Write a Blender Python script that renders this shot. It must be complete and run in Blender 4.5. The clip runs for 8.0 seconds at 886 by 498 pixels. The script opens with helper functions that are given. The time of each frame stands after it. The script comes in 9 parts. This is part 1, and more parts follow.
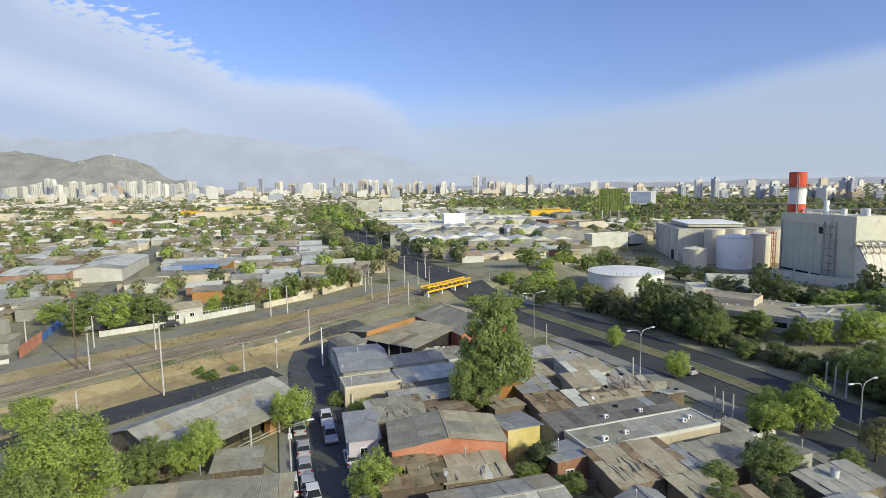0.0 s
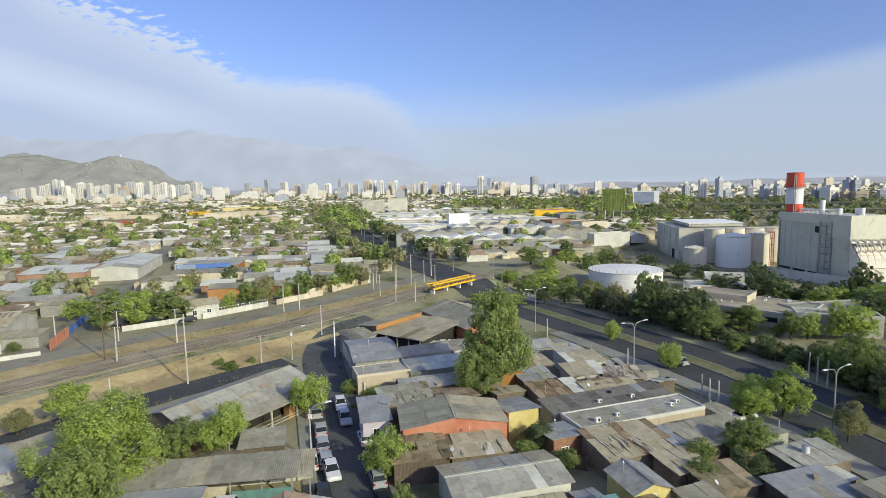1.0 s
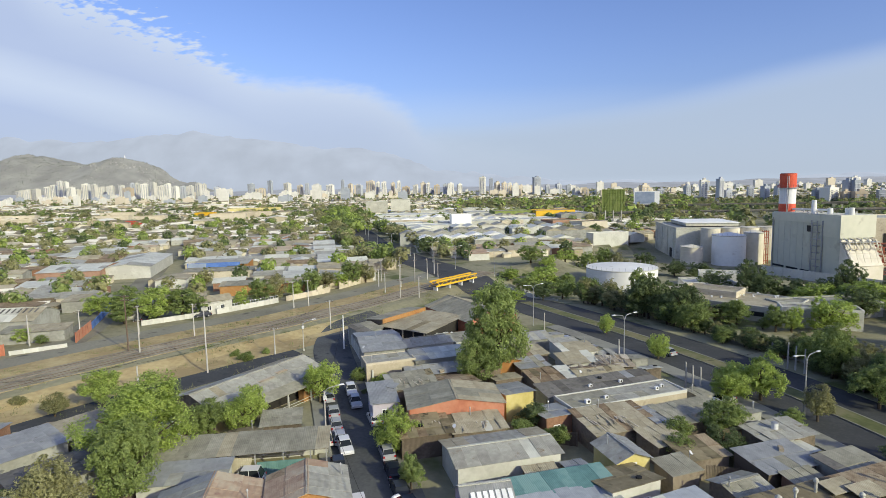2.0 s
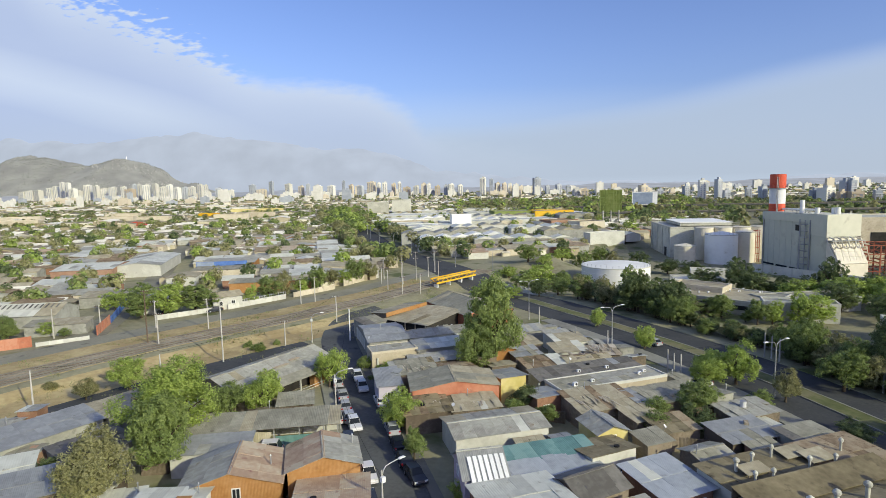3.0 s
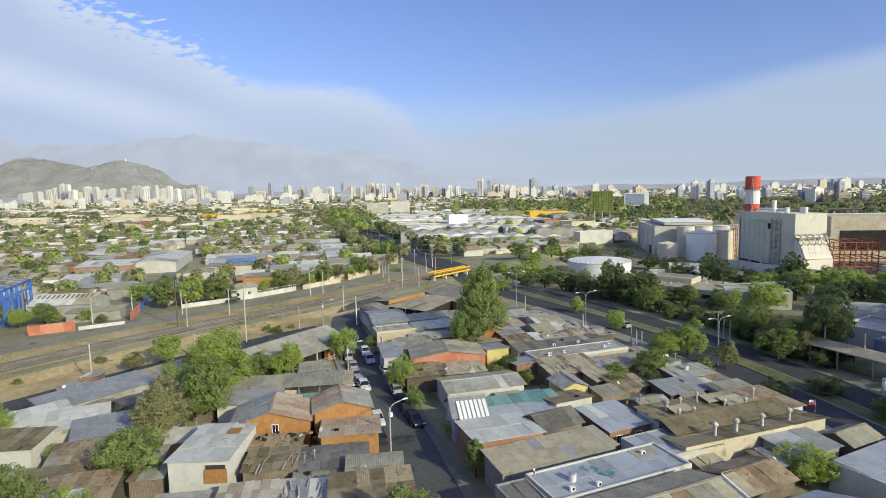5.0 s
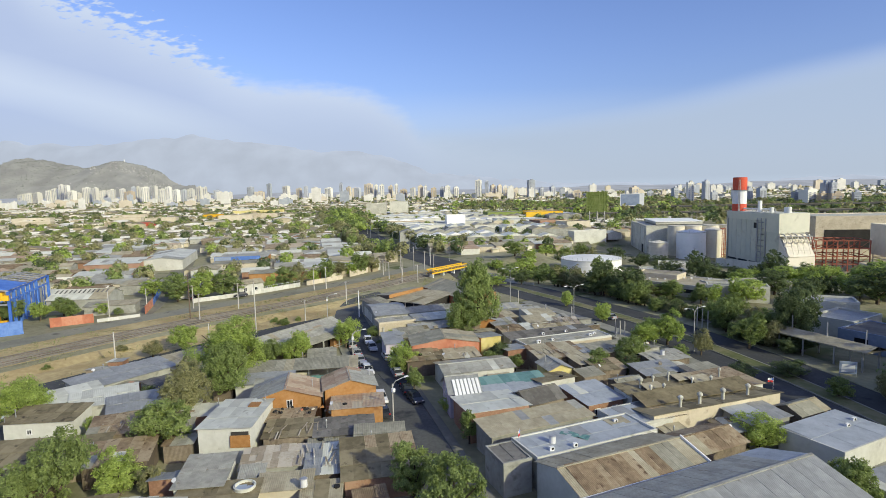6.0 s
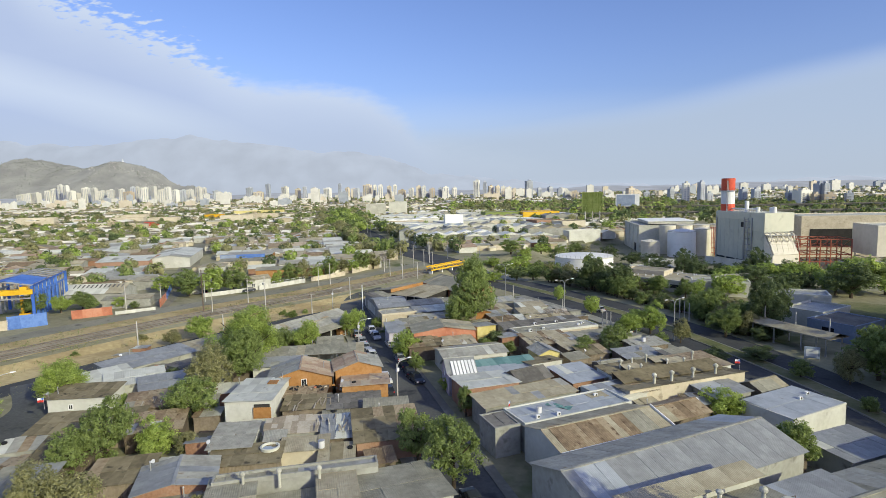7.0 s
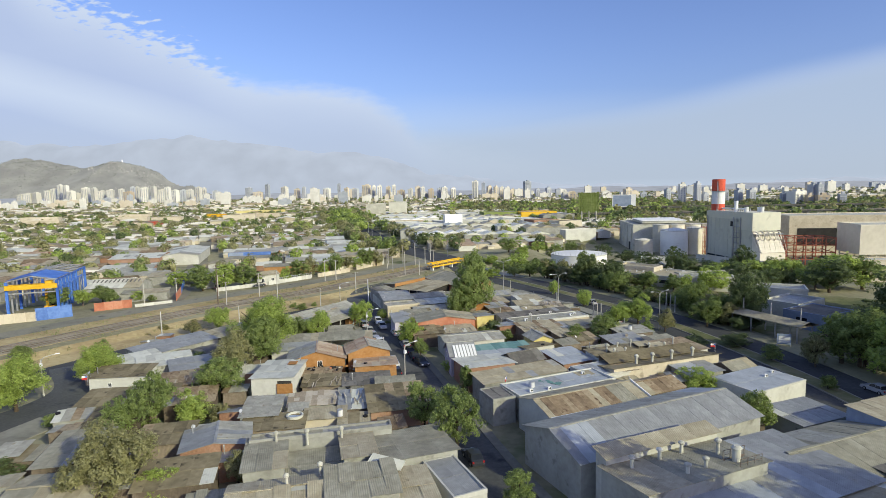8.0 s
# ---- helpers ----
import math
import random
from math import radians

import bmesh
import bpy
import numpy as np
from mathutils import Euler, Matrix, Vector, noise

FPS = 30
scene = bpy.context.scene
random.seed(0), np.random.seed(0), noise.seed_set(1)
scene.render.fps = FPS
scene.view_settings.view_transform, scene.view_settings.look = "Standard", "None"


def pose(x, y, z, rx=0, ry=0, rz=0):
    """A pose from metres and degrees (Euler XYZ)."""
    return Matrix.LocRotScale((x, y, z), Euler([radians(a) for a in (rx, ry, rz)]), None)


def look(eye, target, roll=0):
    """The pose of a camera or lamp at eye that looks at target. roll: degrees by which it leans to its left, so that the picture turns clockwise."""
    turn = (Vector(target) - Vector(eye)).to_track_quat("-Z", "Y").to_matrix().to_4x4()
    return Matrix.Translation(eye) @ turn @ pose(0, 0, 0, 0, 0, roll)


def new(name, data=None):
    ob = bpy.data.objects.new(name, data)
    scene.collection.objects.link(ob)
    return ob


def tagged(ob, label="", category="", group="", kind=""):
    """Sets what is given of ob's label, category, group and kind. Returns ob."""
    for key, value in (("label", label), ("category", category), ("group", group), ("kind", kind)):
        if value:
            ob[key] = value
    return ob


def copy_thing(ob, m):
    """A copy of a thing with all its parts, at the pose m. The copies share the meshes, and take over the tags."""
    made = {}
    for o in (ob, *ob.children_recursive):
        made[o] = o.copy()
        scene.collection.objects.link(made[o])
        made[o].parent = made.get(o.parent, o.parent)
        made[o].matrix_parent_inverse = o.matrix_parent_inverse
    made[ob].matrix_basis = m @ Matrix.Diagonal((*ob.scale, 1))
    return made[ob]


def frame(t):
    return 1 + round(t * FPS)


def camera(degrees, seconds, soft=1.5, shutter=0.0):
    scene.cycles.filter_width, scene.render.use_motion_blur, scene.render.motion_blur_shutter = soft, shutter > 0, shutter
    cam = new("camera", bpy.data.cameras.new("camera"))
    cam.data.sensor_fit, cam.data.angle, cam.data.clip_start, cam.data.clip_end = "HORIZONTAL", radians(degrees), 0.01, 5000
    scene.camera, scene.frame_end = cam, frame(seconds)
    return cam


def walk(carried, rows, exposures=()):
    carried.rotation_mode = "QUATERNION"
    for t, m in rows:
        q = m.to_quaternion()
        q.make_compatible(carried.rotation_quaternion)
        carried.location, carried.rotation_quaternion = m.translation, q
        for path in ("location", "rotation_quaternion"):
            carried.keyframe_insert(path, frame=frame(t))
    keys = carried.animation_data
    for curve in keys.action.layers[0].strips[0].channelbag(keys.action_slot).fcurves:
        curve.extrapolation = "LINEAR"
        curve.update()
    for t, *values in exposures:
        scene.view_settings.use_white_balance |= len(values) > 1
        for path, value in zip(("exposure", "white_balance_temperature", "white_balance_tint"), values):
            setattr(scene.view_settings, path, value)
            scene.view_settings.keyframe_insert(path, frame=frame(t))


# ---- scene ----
cam = camera(75.82, 8.0, soft=0.75)
PATH = [
    (0.0, 0.171, -0.822, 34.105, 0.546, -6.600, 0.978),
    (0.5, 0.098, -3.835, 34.269, 0.819, -6.587, 1.047),
    (1.0, 0.065, -7.061, 34.408, 1.026, -6.566, 1.108),
    (1.5, 0.080, -10.477, 34.524, 1.176, -6.540, 1.161),
    (2.2, 0.187, -15.544, 34.649, 1.302, -6.497, 1.222),
    (3.0, 0.429, -21.689, 34.746, 1.348, -6.442, 1.274),
    (3.5, 0.634, -25.698, 34.784, 1.335, -6.406, 1.296),
    (4.0, 0.866, -29.823, 34.805, 1.295, -6.369, 1.311),
    (4.5, 1.109, -34.055, 34.813, 1.235, -6.333, 1.319),
    (5.2, 1.429, -40.148, 34.802, 1.128, -6.284, 1.317),
    (6.0, 1.685, -47.342, 34.764, 0.987, -6.234, 1.298),
    (6.5, 1.732, -51.961, 34.729, 0.897, -6.205, 1.276),
    (7.0, 1.650, -56.676, 34.687, 0.810, -6.180, 1.248),
    (7.5, 1.398, -61.492, 34.639, 0.730, -6.158, 1.212),
    (8.0, 0.933, -66.416, 34.588, 0.662, -6.139, 1.169),
]


def eye_pose(x, y, z, yaw, pitch, lean):
    """Camera pose: heading yaw, pitch, and a lean that turns the picture anticlockwise."""
    return pose(x, y, z, 0, 0, yaw) @ pose(0, 0, 0, 90 + pitch) @ pose(0, 0, 0, 0, 0, -lean)


walk(cam, [(t, eye_pose(*row)) for t, *row in PATH])

# ---------------------------------------------------------------- world, sun
SUN_AZ, SUN_EL = 134.0, 25.0      # clockwise from +y, above the horizon
world = bpy.data.worlds.new("sky")
scene.world = world
world.use_nodes = True
wn, wl = world.node_tree.nodes, world.node_tree.links
wn.clear()
scene.view_settings.exposure = 0.0


def wnode(kind, **inputs):
    n = wn.new(kind)
    for k, v in inputs.items():
        n.inputs[int(k[1:])].default_value = v
    return n


def wmath(op, a, b=0.0, c=0.0, clamp=False):
    n = wn.new("ShaderNodeMath")
    n.operation, n.use_clamp = op, clamp
    for i, v in enumerate((a, b, c)):
        if hasattr(v, "is_linked"):
            wl.new(v, n.inputs[i])
        else:
            n.inputs[i].default_value = v
    return n.outputs[0]


sky = wn.new("ShaderNodeTexSky")
sky.sky_type, sky.sun_disc = "NISHITA", False
sky.sun_elevation, sky.sun_rotation = radians(SUN_EL), radians(SUN_AZ)
sky.air_density, sky.dust_density, sky.ozone_density = 1.0, 1.8, 5.0
coord = wn.new("ShaderNodeTexCoord")
split = wn.new("ShaderNodeSeparateXYZ")
wl.new(coord.outputs["Generated"], split.inputs[0])
dx, dy, dz = split.outputs
ahead = wmath("MAXIMUM", wmath("ABSOLUTE", dy), 0.15)
su = wmath("DIVIDE", dx, ahead)
sv = wmath("DIVIDE", dz, ahead)
plane = wn.new("ShaderNodeCombineXYZ")
wl.new(su, plane.inputs[0]), wl.new(sv, plane.inputs[1])
stretch = wn.new("ShaderNodeMapping")
stretch.inputs["Scale"].default_value = (2.2, 9.0, 1.0)
stretch.inputs["Rotation"].default_value = (0, 0, radians(14))
wl.new(plane.outputs[0], stretch.inputs[0])
wisp = wnode("ShaderNodeTexNoise", i2=2.0, i3=4.0, i4=0.5)
wl.new(stretch.outputs[0], wisp.inputs["Vector"])
fine = wn.new("ShaderNodeMapping")
fine.inputs["Scale"].default_value = (26, 74, 1)
fine.inputs["Rotation"].default_value = (0, 0, radians(10))
wl.new(plane.outputs[0], fine.inputs[0])
ripple = wnode("ShaderNodeTexNoise", i2=1.5, i3=2.0)
wl.new(fine.outputs[0], ripple.inputs["Vector"])


def rim_curve(points):
    """Upper rim of a cloud sheet, as a height over the heading."""
    n = wn.new("ShaderNodeFloatCurve")
    c = n.mapping.curves[0]
    c.points[0].location, c.points[-1].location = (0.0, points[0][1] * 2), (1.0, points[-1][1] * 2)
    for u, v in points[1:-1]:
        c.points.new(0.5 + 0.5 * u, v * 2)
    n.mapping.update()
    wl.new(wmath("MULTIPLY_ADD", su, 0.5, 0.5, True), n.inputs[1])
    return wmath("MULTIPLY", n.outputs[0], 0.5)


def blend(a, b, factor):
    n = wn.new("ShaderNodeMix")
    n.data_type = "RGBA"
    for key, v in (("A", a), ("B", b)):
        if hasattr(v, "is_linked"):
            wl.new(v, n.inputs[key])
        else:
            n.inputs[key].default_value = (*v, 1)
    wl.new(factor, n.inputs["Factor"])
    return n.outputs["Result"]


# a sheet with a rippled rim, a paler streak under it, a thin veil to the east, and haze along the horizon
sheet_rim = rim_curve([(-1, 0.49), (-0.76, 0.415), (-0.71, 0.367), (-0.645, 0.328), (-0.588, 0.308), (-0.532, 0.28), (-0.456, 0.25), (-0.39, 0.209), (-0.323, 0.186), (-0.235, 0.18), (-0.157, 0.17), (-0.109, 0.15), (-0.081, 0.135), (-0.05, 0.11), (0.0, 0.08), (0.1, 0.05), (0.3, 0.0), (1, 0.0)])
veil_rim = rim_curve([(-1, 0.05), (-0.3, 0.08), (-0.05, 0.1), (0.05, 0.1), (0.19, 0.112), (0.383, 0.135), (0.571, 0.176), (0.727, 0.207), (1, 0.27)])
ripple_zone = wmath("MULTIPLY", wmath("MULTIPLY_ADD", su, -8.0, -2.7, True), wmath("MULTIPLY_ADD", su, 5.0, 4.6, True))
bumpy = wmath("MULTIPLY", wmath("SUBTRACT", ripple.outputs[0], 0.47), wmath("MULTIPLY_ADD", ripple_zone, 0.17, 0.02))
below = wmath("SUBTRACT", wmath("ADD", sheet_rim, bumpy), sv)
depth = wmath("MAXIMUM", wmath("SUBTRACT", sheet_rim, sv), 0.0)
sheet = wmath("MULTIPLY_ADD", below, wmath("MINIMUM", wmath("MAXIMUM", wmath("MULTIPLY_ADD", su, -90.0, 9.0), 9.0), 27.0), 0.3, True)
sheet = wmath("MULTIPLY", wmath("MULTIPLY", sheet, sheet), wmath("MULTIPLY_ADD", sheet, -2.0, 3.0))
rim_white = wmath("POWER", wmath("MULTIPLY_ADD", depth, -9.0, 1.0, True), 1.6)
streak = wmath("MULTIPLY_ADD", wmath("ABSOLUTE", wmath("SUBTRACT", sv, wmath("MULTIPLY_ADD", su, -0.277, -0.012))), -19.0, 1.0, True)
streak = wmath("MULTIPLY", wmath("MULTIPLY", streak, wmath("MULTIPLY_ADD", streak, -0.5, 1.5)), wmath("MULTIPLY_ADD", su, -3.4, -0.85, True))
veil = wmath("MULTIPLY_ADD", wmath("SUBTRACT", veil_rim, sv), 15.0, 0.42, True)
veil = wmath("MULTIPLY", wmath("MULTIPLY", veil, veil), wmath("MULTIPLY_ADD", veil, -2.0, 3.0))
low = wmath("POWER", wmath("SUBTRACT", 1.0, wmath("MULTIPLY", wmath("MAXIMUM", sv, 0.0), 6.0, clamp=True)), 1.2)
# thin cirrus above the view, added to lift the fill light
high = wmath("MULTIPLY", wmath("MULTIPLY_ADD", sv, 1.6, -0.8, True), wmath("MULTIPLY_ADD", wisp.outputs[0], 2.2, -0.55, True))
mottle = wmath("MULTIPLY_ADD", wisp.outputs[0], 0.3, -0.15)
tone = blend((0.475, 0.572, 0.79), (0.64, 0.735, 0.885), wmath("ADD", wmath("MAXIMUM", wmath("MULTIPLY", rim_white, 0.95), wmath("MULTIPLY", streak, 0.8)), mottle, clamp=True))
tone = blend(tone, (0.447, 0.552, 0.72), wmath("MULTIPLY", veil, wmath("SUBTRACT", 1.0, sheet, clamp=True)))
tone = blend(tone, (0.50, 0.585, 0.695), wmath("MULTIPLY", low, 0.85))
tone = blend(tone, (0.8, 0.86, 0.94), high)
cover = wmath("MAXIMUM", wmath("MAXIMUM", wmath("MULTIPLY", sheet, 0.95), wmath("MULTIPLY", veil, 0.93)), wmath("MAXIMUM", low, wmath("MULTIPLY", high, 0.2)))
clear = wnode("ShaderNodeBackground", i1=0.15)
tint = wn.new("ShaderNodeMix")
tint.data_type, tint.blend_type = "RGBA", "MULTIPLY"
tint.inputs["Factor"].default_value, tint.inputs["B"].default_value = 1.0, (1.14, 1.02, 1.2, 1)
wl.new(sky.outputs[0], tint.inputs["A"])
wl.new(tint.outputs["Result"], clear.inputs[0])
cloud = wnode("ShaderNodeBackground", i1=1.0)
wl.new(tone, cloud.inputs[0])
both = wn.new("ShaderNodeMixShader")
wl.new(cover, both.inputs[0]), wl.new(clear.outputs[0], both.inputs[1]), wl.new(cloud.outputs[0], both.inputs[2])
out = wn.new("ShaderNodeOutputWorld")
wl.new(both.outputs[0], out.inputs[0])

sun_data = bpy.data.lights.new("sun", "SUN")
sun_data.energy, sun_data.angle, sun_data.color = 3.75, radians(0.5), (0.98, 0.95, 0.64)
sun = new("sun", sun_data)
az, el = radians(SUN_AZ), radians(SUN_EL)
sun_way = Vector((math.sin(az) * math.cos(el), math.cos(az) * math.cos(el), math.sin(el)))
sun.matrix_world = look(sun_way * 200, (0, 0, 0))


# ---------------------------------------------------------------- materials
def material(name, colours, rough=0.85, metal=0.0, grain=1.5, blotch=0.25, bump=0.15, corrugated=0.0, spots=None, spot_at=0.62, by_piece=0.25, island=False):
    """A weathered surface: a ramp of colours over broad blotches and fine grain, with per-piece tone, relief, and stains of its own shape."""
    m = bpy.data.materials.new(name)
    m.use_nodes = True
    nt = m.node_tree
    nodes, links = nt.nodes, nt.links
    bsdf = nodes["Principled BSDF"]
    bsdf.inputs["Roughness"].default_value, bsdf.inputs["Metallic"].default_value = rough, metal
    bsdf.inputs["Specular IOR Level"].default_value = 0.3
    tc, info = nodes.new("ShaderNodeTexCoord"), nodes.new("ShaderNodeObjectInfo")
    shift = nodes.new("ShaderNodeVectorMath")
    shift.operation = "MULTIPLY_ADD"
    links.new(info.outputs["Random"], shift.inputs[0])
    shift.inputs[1].default_value = (37.0, 91.0, 53.0)
    links.new(tc.outputs["Object"], shift.inputs[2])

    def tex(scale, detail):
        n = nodes.new("ShaderNodeTexNoise")
        n.inputs["Scale"].default_value, n.inputs["Detail"].default_value = scale, detail
        links.new(shift.outputs[0], n.inputs["Vector"])
        return n.outputs[0]

    def calc(op, a, b, c=0.0):
        n = nodes.new("ShaderNodeMath")
        n.operation = op
        for i, v in enumerate((a, b, c)):
            if hasattr(v, "is_linked"):
                links.new(v, n.inputs[i])
            else:
                n.inputs[i].default_value = v
        return n.outputs[0]

    wide, small = tex(blotch, 4.0), tex(grain, 6.0)
    if island:
        geo = nodes.new("ShaderNodeNewGeometry")
        rnd = geo.outputs["Random Per Island"]
    else:
        rnd = info.outputs["Random"]
    mixv = calc("ADD", calc("MULTIPLY", wide, 0.62), calc("MULTIPLY", small, 0.38))
    mixv = calc("ADD", calc("MULTIPLY_ADD", calc("SUBTRACT", mixv, 0.5), 1.9, 0.5), calc("MULTIPLY", calc("SUBTRACT", rnd, 0.5), by_piece * 2))
    ramp = nodes.new("ShaderNodeValToRGB")
    els = ramp.color_ramp.elements
    while len(els) < len(colours):
        els.new(0.5)
    for i, c in enumerate(colours):
        els[i].position, els[i].color = 0.2 + 0.6 * i / max(1, len(colours) - 1), (*c, 1)
    links.new(mixv, ramp.inputs[0])
    colour = ramp.outputs[0]
    if spots:
        stain = nodes.new("ShaderNodeMix")
        stain.data_type = "RGBA"
        stain.inputs["B"].default_value = (*spots, 1)
        links.new(calc("MULTIPLY", calc("GREATER_THAN", 2, 1), calc("MULTIPLY_ADD", calc("SUBTRACT", tex(blotch * 2.6, 7.0), spot_at), 9.0, 0.0)), stain.inputs["Factor"])
        stain.clamp_factor = True
        links.new(colour, stain.inputs["A"])
        colour = stain.outputs["Result"]
    links.new(colour, bsdf.inputs["Base Color"])
    height = small
    if corrugated:
        wave = nodes.new("ShaderNodeTexWave")
        wave.bands_direction = "X"
        wave.inputs["Scale"].default_value = corrugated
        links.new(tc.outputs["Object"], wave.inputs["Vector"])
        height = calc("ADD", calc("MULTIPLY", wave.outputs["Fac"], 1.4), small)
    if bump:
        b = nodes.new("ShaderNodeBump")
        b.inputs["Strength"].default_value, b.inputs["Distance"].default_value = bump, 0.06
        links.new(height, b.inputs["Height"])
        links.new(b.outputs[0], bsdf.inputs["Normal"])
    return m


def leaf_material(name, dark, bright):
    m = bpy.data.materials.new(name)
    m.use_nodes = True
    nodes, links = m.node_tree.nodes, m.node_tree.links
    bsdf, outp = nodes["Principled BSDF"], nodes["Material Output"]
    bsdf.inputs["Roughness"].default_value = 0.6
    bsdf.inputs["Specular IOR Level"].default_value = 0.25
    geo, info, ramp = nodes.new("ShaderNodeNewGeometry"), nodes.new("ShaderNodeObjectInfo"), nodes.new("ShaderNodeValToRGB")
    mix = nodes.new("ShaderNodeMath")
    mix.operation = "MULTIPLY_ADD"
    links.new(geo.outputs["Random Per Island"], mix.inputs[0])
    mix.inputs[1].default_value = 0.8
    half = nodes.new("ShaderNodeMath")
    half.operation = "MULTIPLY"
    half.inputs[1].default_value = 0.25
    links.new(info.outputs["Random"], half.inputs[0])
    links.new(half.outputs[0], mix.inputs[2])
    links.new(mix.outputs[0], ramp.inputs[0])
    ramp.color_ramp.elements[0].color, ramp.color_ramp.elements[1].color = (*dark, 1), (*bright, 1)
    links.new(ramp.outputs[0], bsdf.inputs["Base Color"])
    tr, add = nodes.new("ShaderNodeBsdfTranslucent"), nodes.new("ShaderNodeMixShader")
    links.new(ramp.outputs[0], tr.inputs[0])
    add.inputs[0].default_value = 0.46
    links.new(bsdf.outputs[0], add.inputs[1]), links.new(tr.outputs[0], add.inputs[2])
    links.new(add.outputs[0], outp.inputs[0])
    return m


M = {}
M["ground"] = material("dry_soil", [(0.16, 0.148, 0.088), (0.235, 0.219, 0.135), (0.31, 0.294, 0.186)], 0.95, grain=0.8, blotch=0.035, bump=0.3, spots=(0.109, 0.127, 0.045), spot_at=0.55)
M["asphalt"] = material("asphalt", [(0.0543, 0.0564, 0.0575), (0.0769, 0.0798, 0.0794), (0.108, 0.112, 0.11)], 0.9, grain=2.0, blotch=0.12, bump=0.08, spots=(0.0317, 0.0341, 0.0418), spot_at=0.6)
M["asphalt_old"] = material("worn_asphalt", [(0.168, 0.161, 0.12), (0.226, 0.216, 0.163), (0.276, 0.266, 0.202)], 0.92, grain=1.8, blotch=0.1, bump=0.08, spots=(0.0887, 0.0854, 0.0688), spot_at=0.6)
M["pavement"] = material("concrete_paving", [(0.164, 0.159, 0.131), (0.221, 0.215, 0.18), (0.271, 0.267, 0.221)], 0.92, grain=1.2, blotch=0.2, bump=0.1)
M["dirt"] = material("ochre_earth", [(0.341, 0.259, 0.127), (0.462, 0.369, 0.187), (0.539, 0.457, 0.259)], 0.96, grain=0.9, blotch=0.1, bump=0.4, spots=(0.17, 0.145, 0.062), spot_at=0.66)
M["ballast"] = material("railway_ballast", [(0.2, 0.175, 0.125), (0.29, 0.255, 0.185), (0.38, 0.335, 0.245)], 0.95, grain=3.0, blotch=0.2, bump=0.4)
M["grass"] = material("lawn", [(0.0765, 0.0935, 0.034), (0.128, 0.14, 0.0553), (0.204, 0.187, 0.102)], 0.95, grain=1.0, blotch=0.15, bump=0.3)
M["zinc"] = material("zinc_sheet", [(0.26, 0.252, 0.212), (0.335, 0.327, 0.276), (0.42, 0.412, 0.348)], 0.65, 0.0, grain=1.4, blotch=0.35, bump=0.25, corrugated=1.6, by_piece=0.08, spots=(0.223, 0.167, 0.102), spot_at=0.64)
M["zinc_blue"] = material("bluish_zinc_sheet", [(0.225, 0.231, 0.224), (0.285, 0.291, 0.283), (0.36, 0.366, 0.356)], 0.5, 0.1, grain=1.4, blotch=0.3, bump=0.2, corrugated=1.6, by_piece=0.08, spots=(0.173, 0.162, 0.142), spot_at=0.66)
# bluish sheets; on the big halls the blue of shade put into colour
M["pale_blue_sheet"] = material("pale_bluish_shade_sheet", [(0.29, 0.31, 0.325), (0.365, 0.39, 0.41), (0.43, 0.455, 0.475)], 0.5, 0.05, grain=1.4, blotch=0.3, bump=0.15, corrugated=1.6, by_piece=0.06, spots=(0.22, 0.215, 0.2), spot_at=0.68)
M["tan"] = material("old_fibre_cement", [(0.28, 0.246, 0.168), (0.365, 0.326, 0.228), (0.455, 0.412, 0.296)], 0.9, grain=1.6, blotch=0.3, bump=0.3, corrugated=1.4, by_piece=0.08, spots=(0.188, 0.162, 0.098), spot_at=0.66)
M["grey_sheet"] = material("grey_fibre_cement", [(0.2, 0.192, 0.147), (0.275, 0.264, 0.204), (0.36, 0.346, 0.272)], 0.9, grain=1.6, blotch=0.3, bump=0.3, corrugated=1.4, by_piece=0.08, spots=(0.143, 0.13, 0.1), spot_at=0.66)
M["rust"] = material("rusty_sheet", [(0.18, 0.13, 0.0808), (0.275, 0.205, 0.128), (0.361, 0.295, 0.195)], 0.85, 0.05, grain=1.6, blotch=0.4, bump=0.3, corrugated=1.6, spots=(0.123, 0.08, 0.0475), spot_at=0.6)
M["salmon_sheet"] = material("salmon_sheet", [(0.361, 0.252, 0.17), (0.446, 0.336, 0.23), (0.494, 0.42, 0.3)], 0.8, 0.05, grain=1.4, blotch=0.35, bump=0.25, corrugated=1.6, spots=(0.285, 0.158, 0.12), spot_at=0.63)
M["brown_felt"] = material("brown_roof_board", [(0.13, 0.108, 0.063), (0.2, 0.168, 0.1), (0.27, 0.23, 0.142)], 0.92, grain=1.4, blotch=0.3, bump=0.3, spots=(0.0632, 0.0527, 0.0346), spot_at=0.6)
M["white_sheet"] = material("white_sheet", [(0.454, 0.45, 0.385), (0.563, 0.562, 0.476), (0.635, 0.635, 0.549)], 0.5, 0.0, grain=1.0, blotch=0.3, bump=0.15, corrugated=1.2, spots=(0.363, 0.35, 0.279), spot_at=0.62)
M["teal_sheet"] = material("faded_teal_sheet", [(0.1, 0.2, 0.19), (0.14, 0.27, 0.25), (0.2, 0.33, 0.3)], 0.6, 0.0, bump=0.2, corrugated=1.6)
# dark roofs; also painted shade in sunken bays and under the bridge
M["dark_sheet"] = material("dark_felt_and_shade", [(0.1, 0.094, 0.083), (0.15, 0.141, 0.125), (0.2, 0.19, 0.17)], 0.9, blotch=0.3, bump=0.2, spots=(0.0805, 0.0805, 0.084), spot_at=0.6)
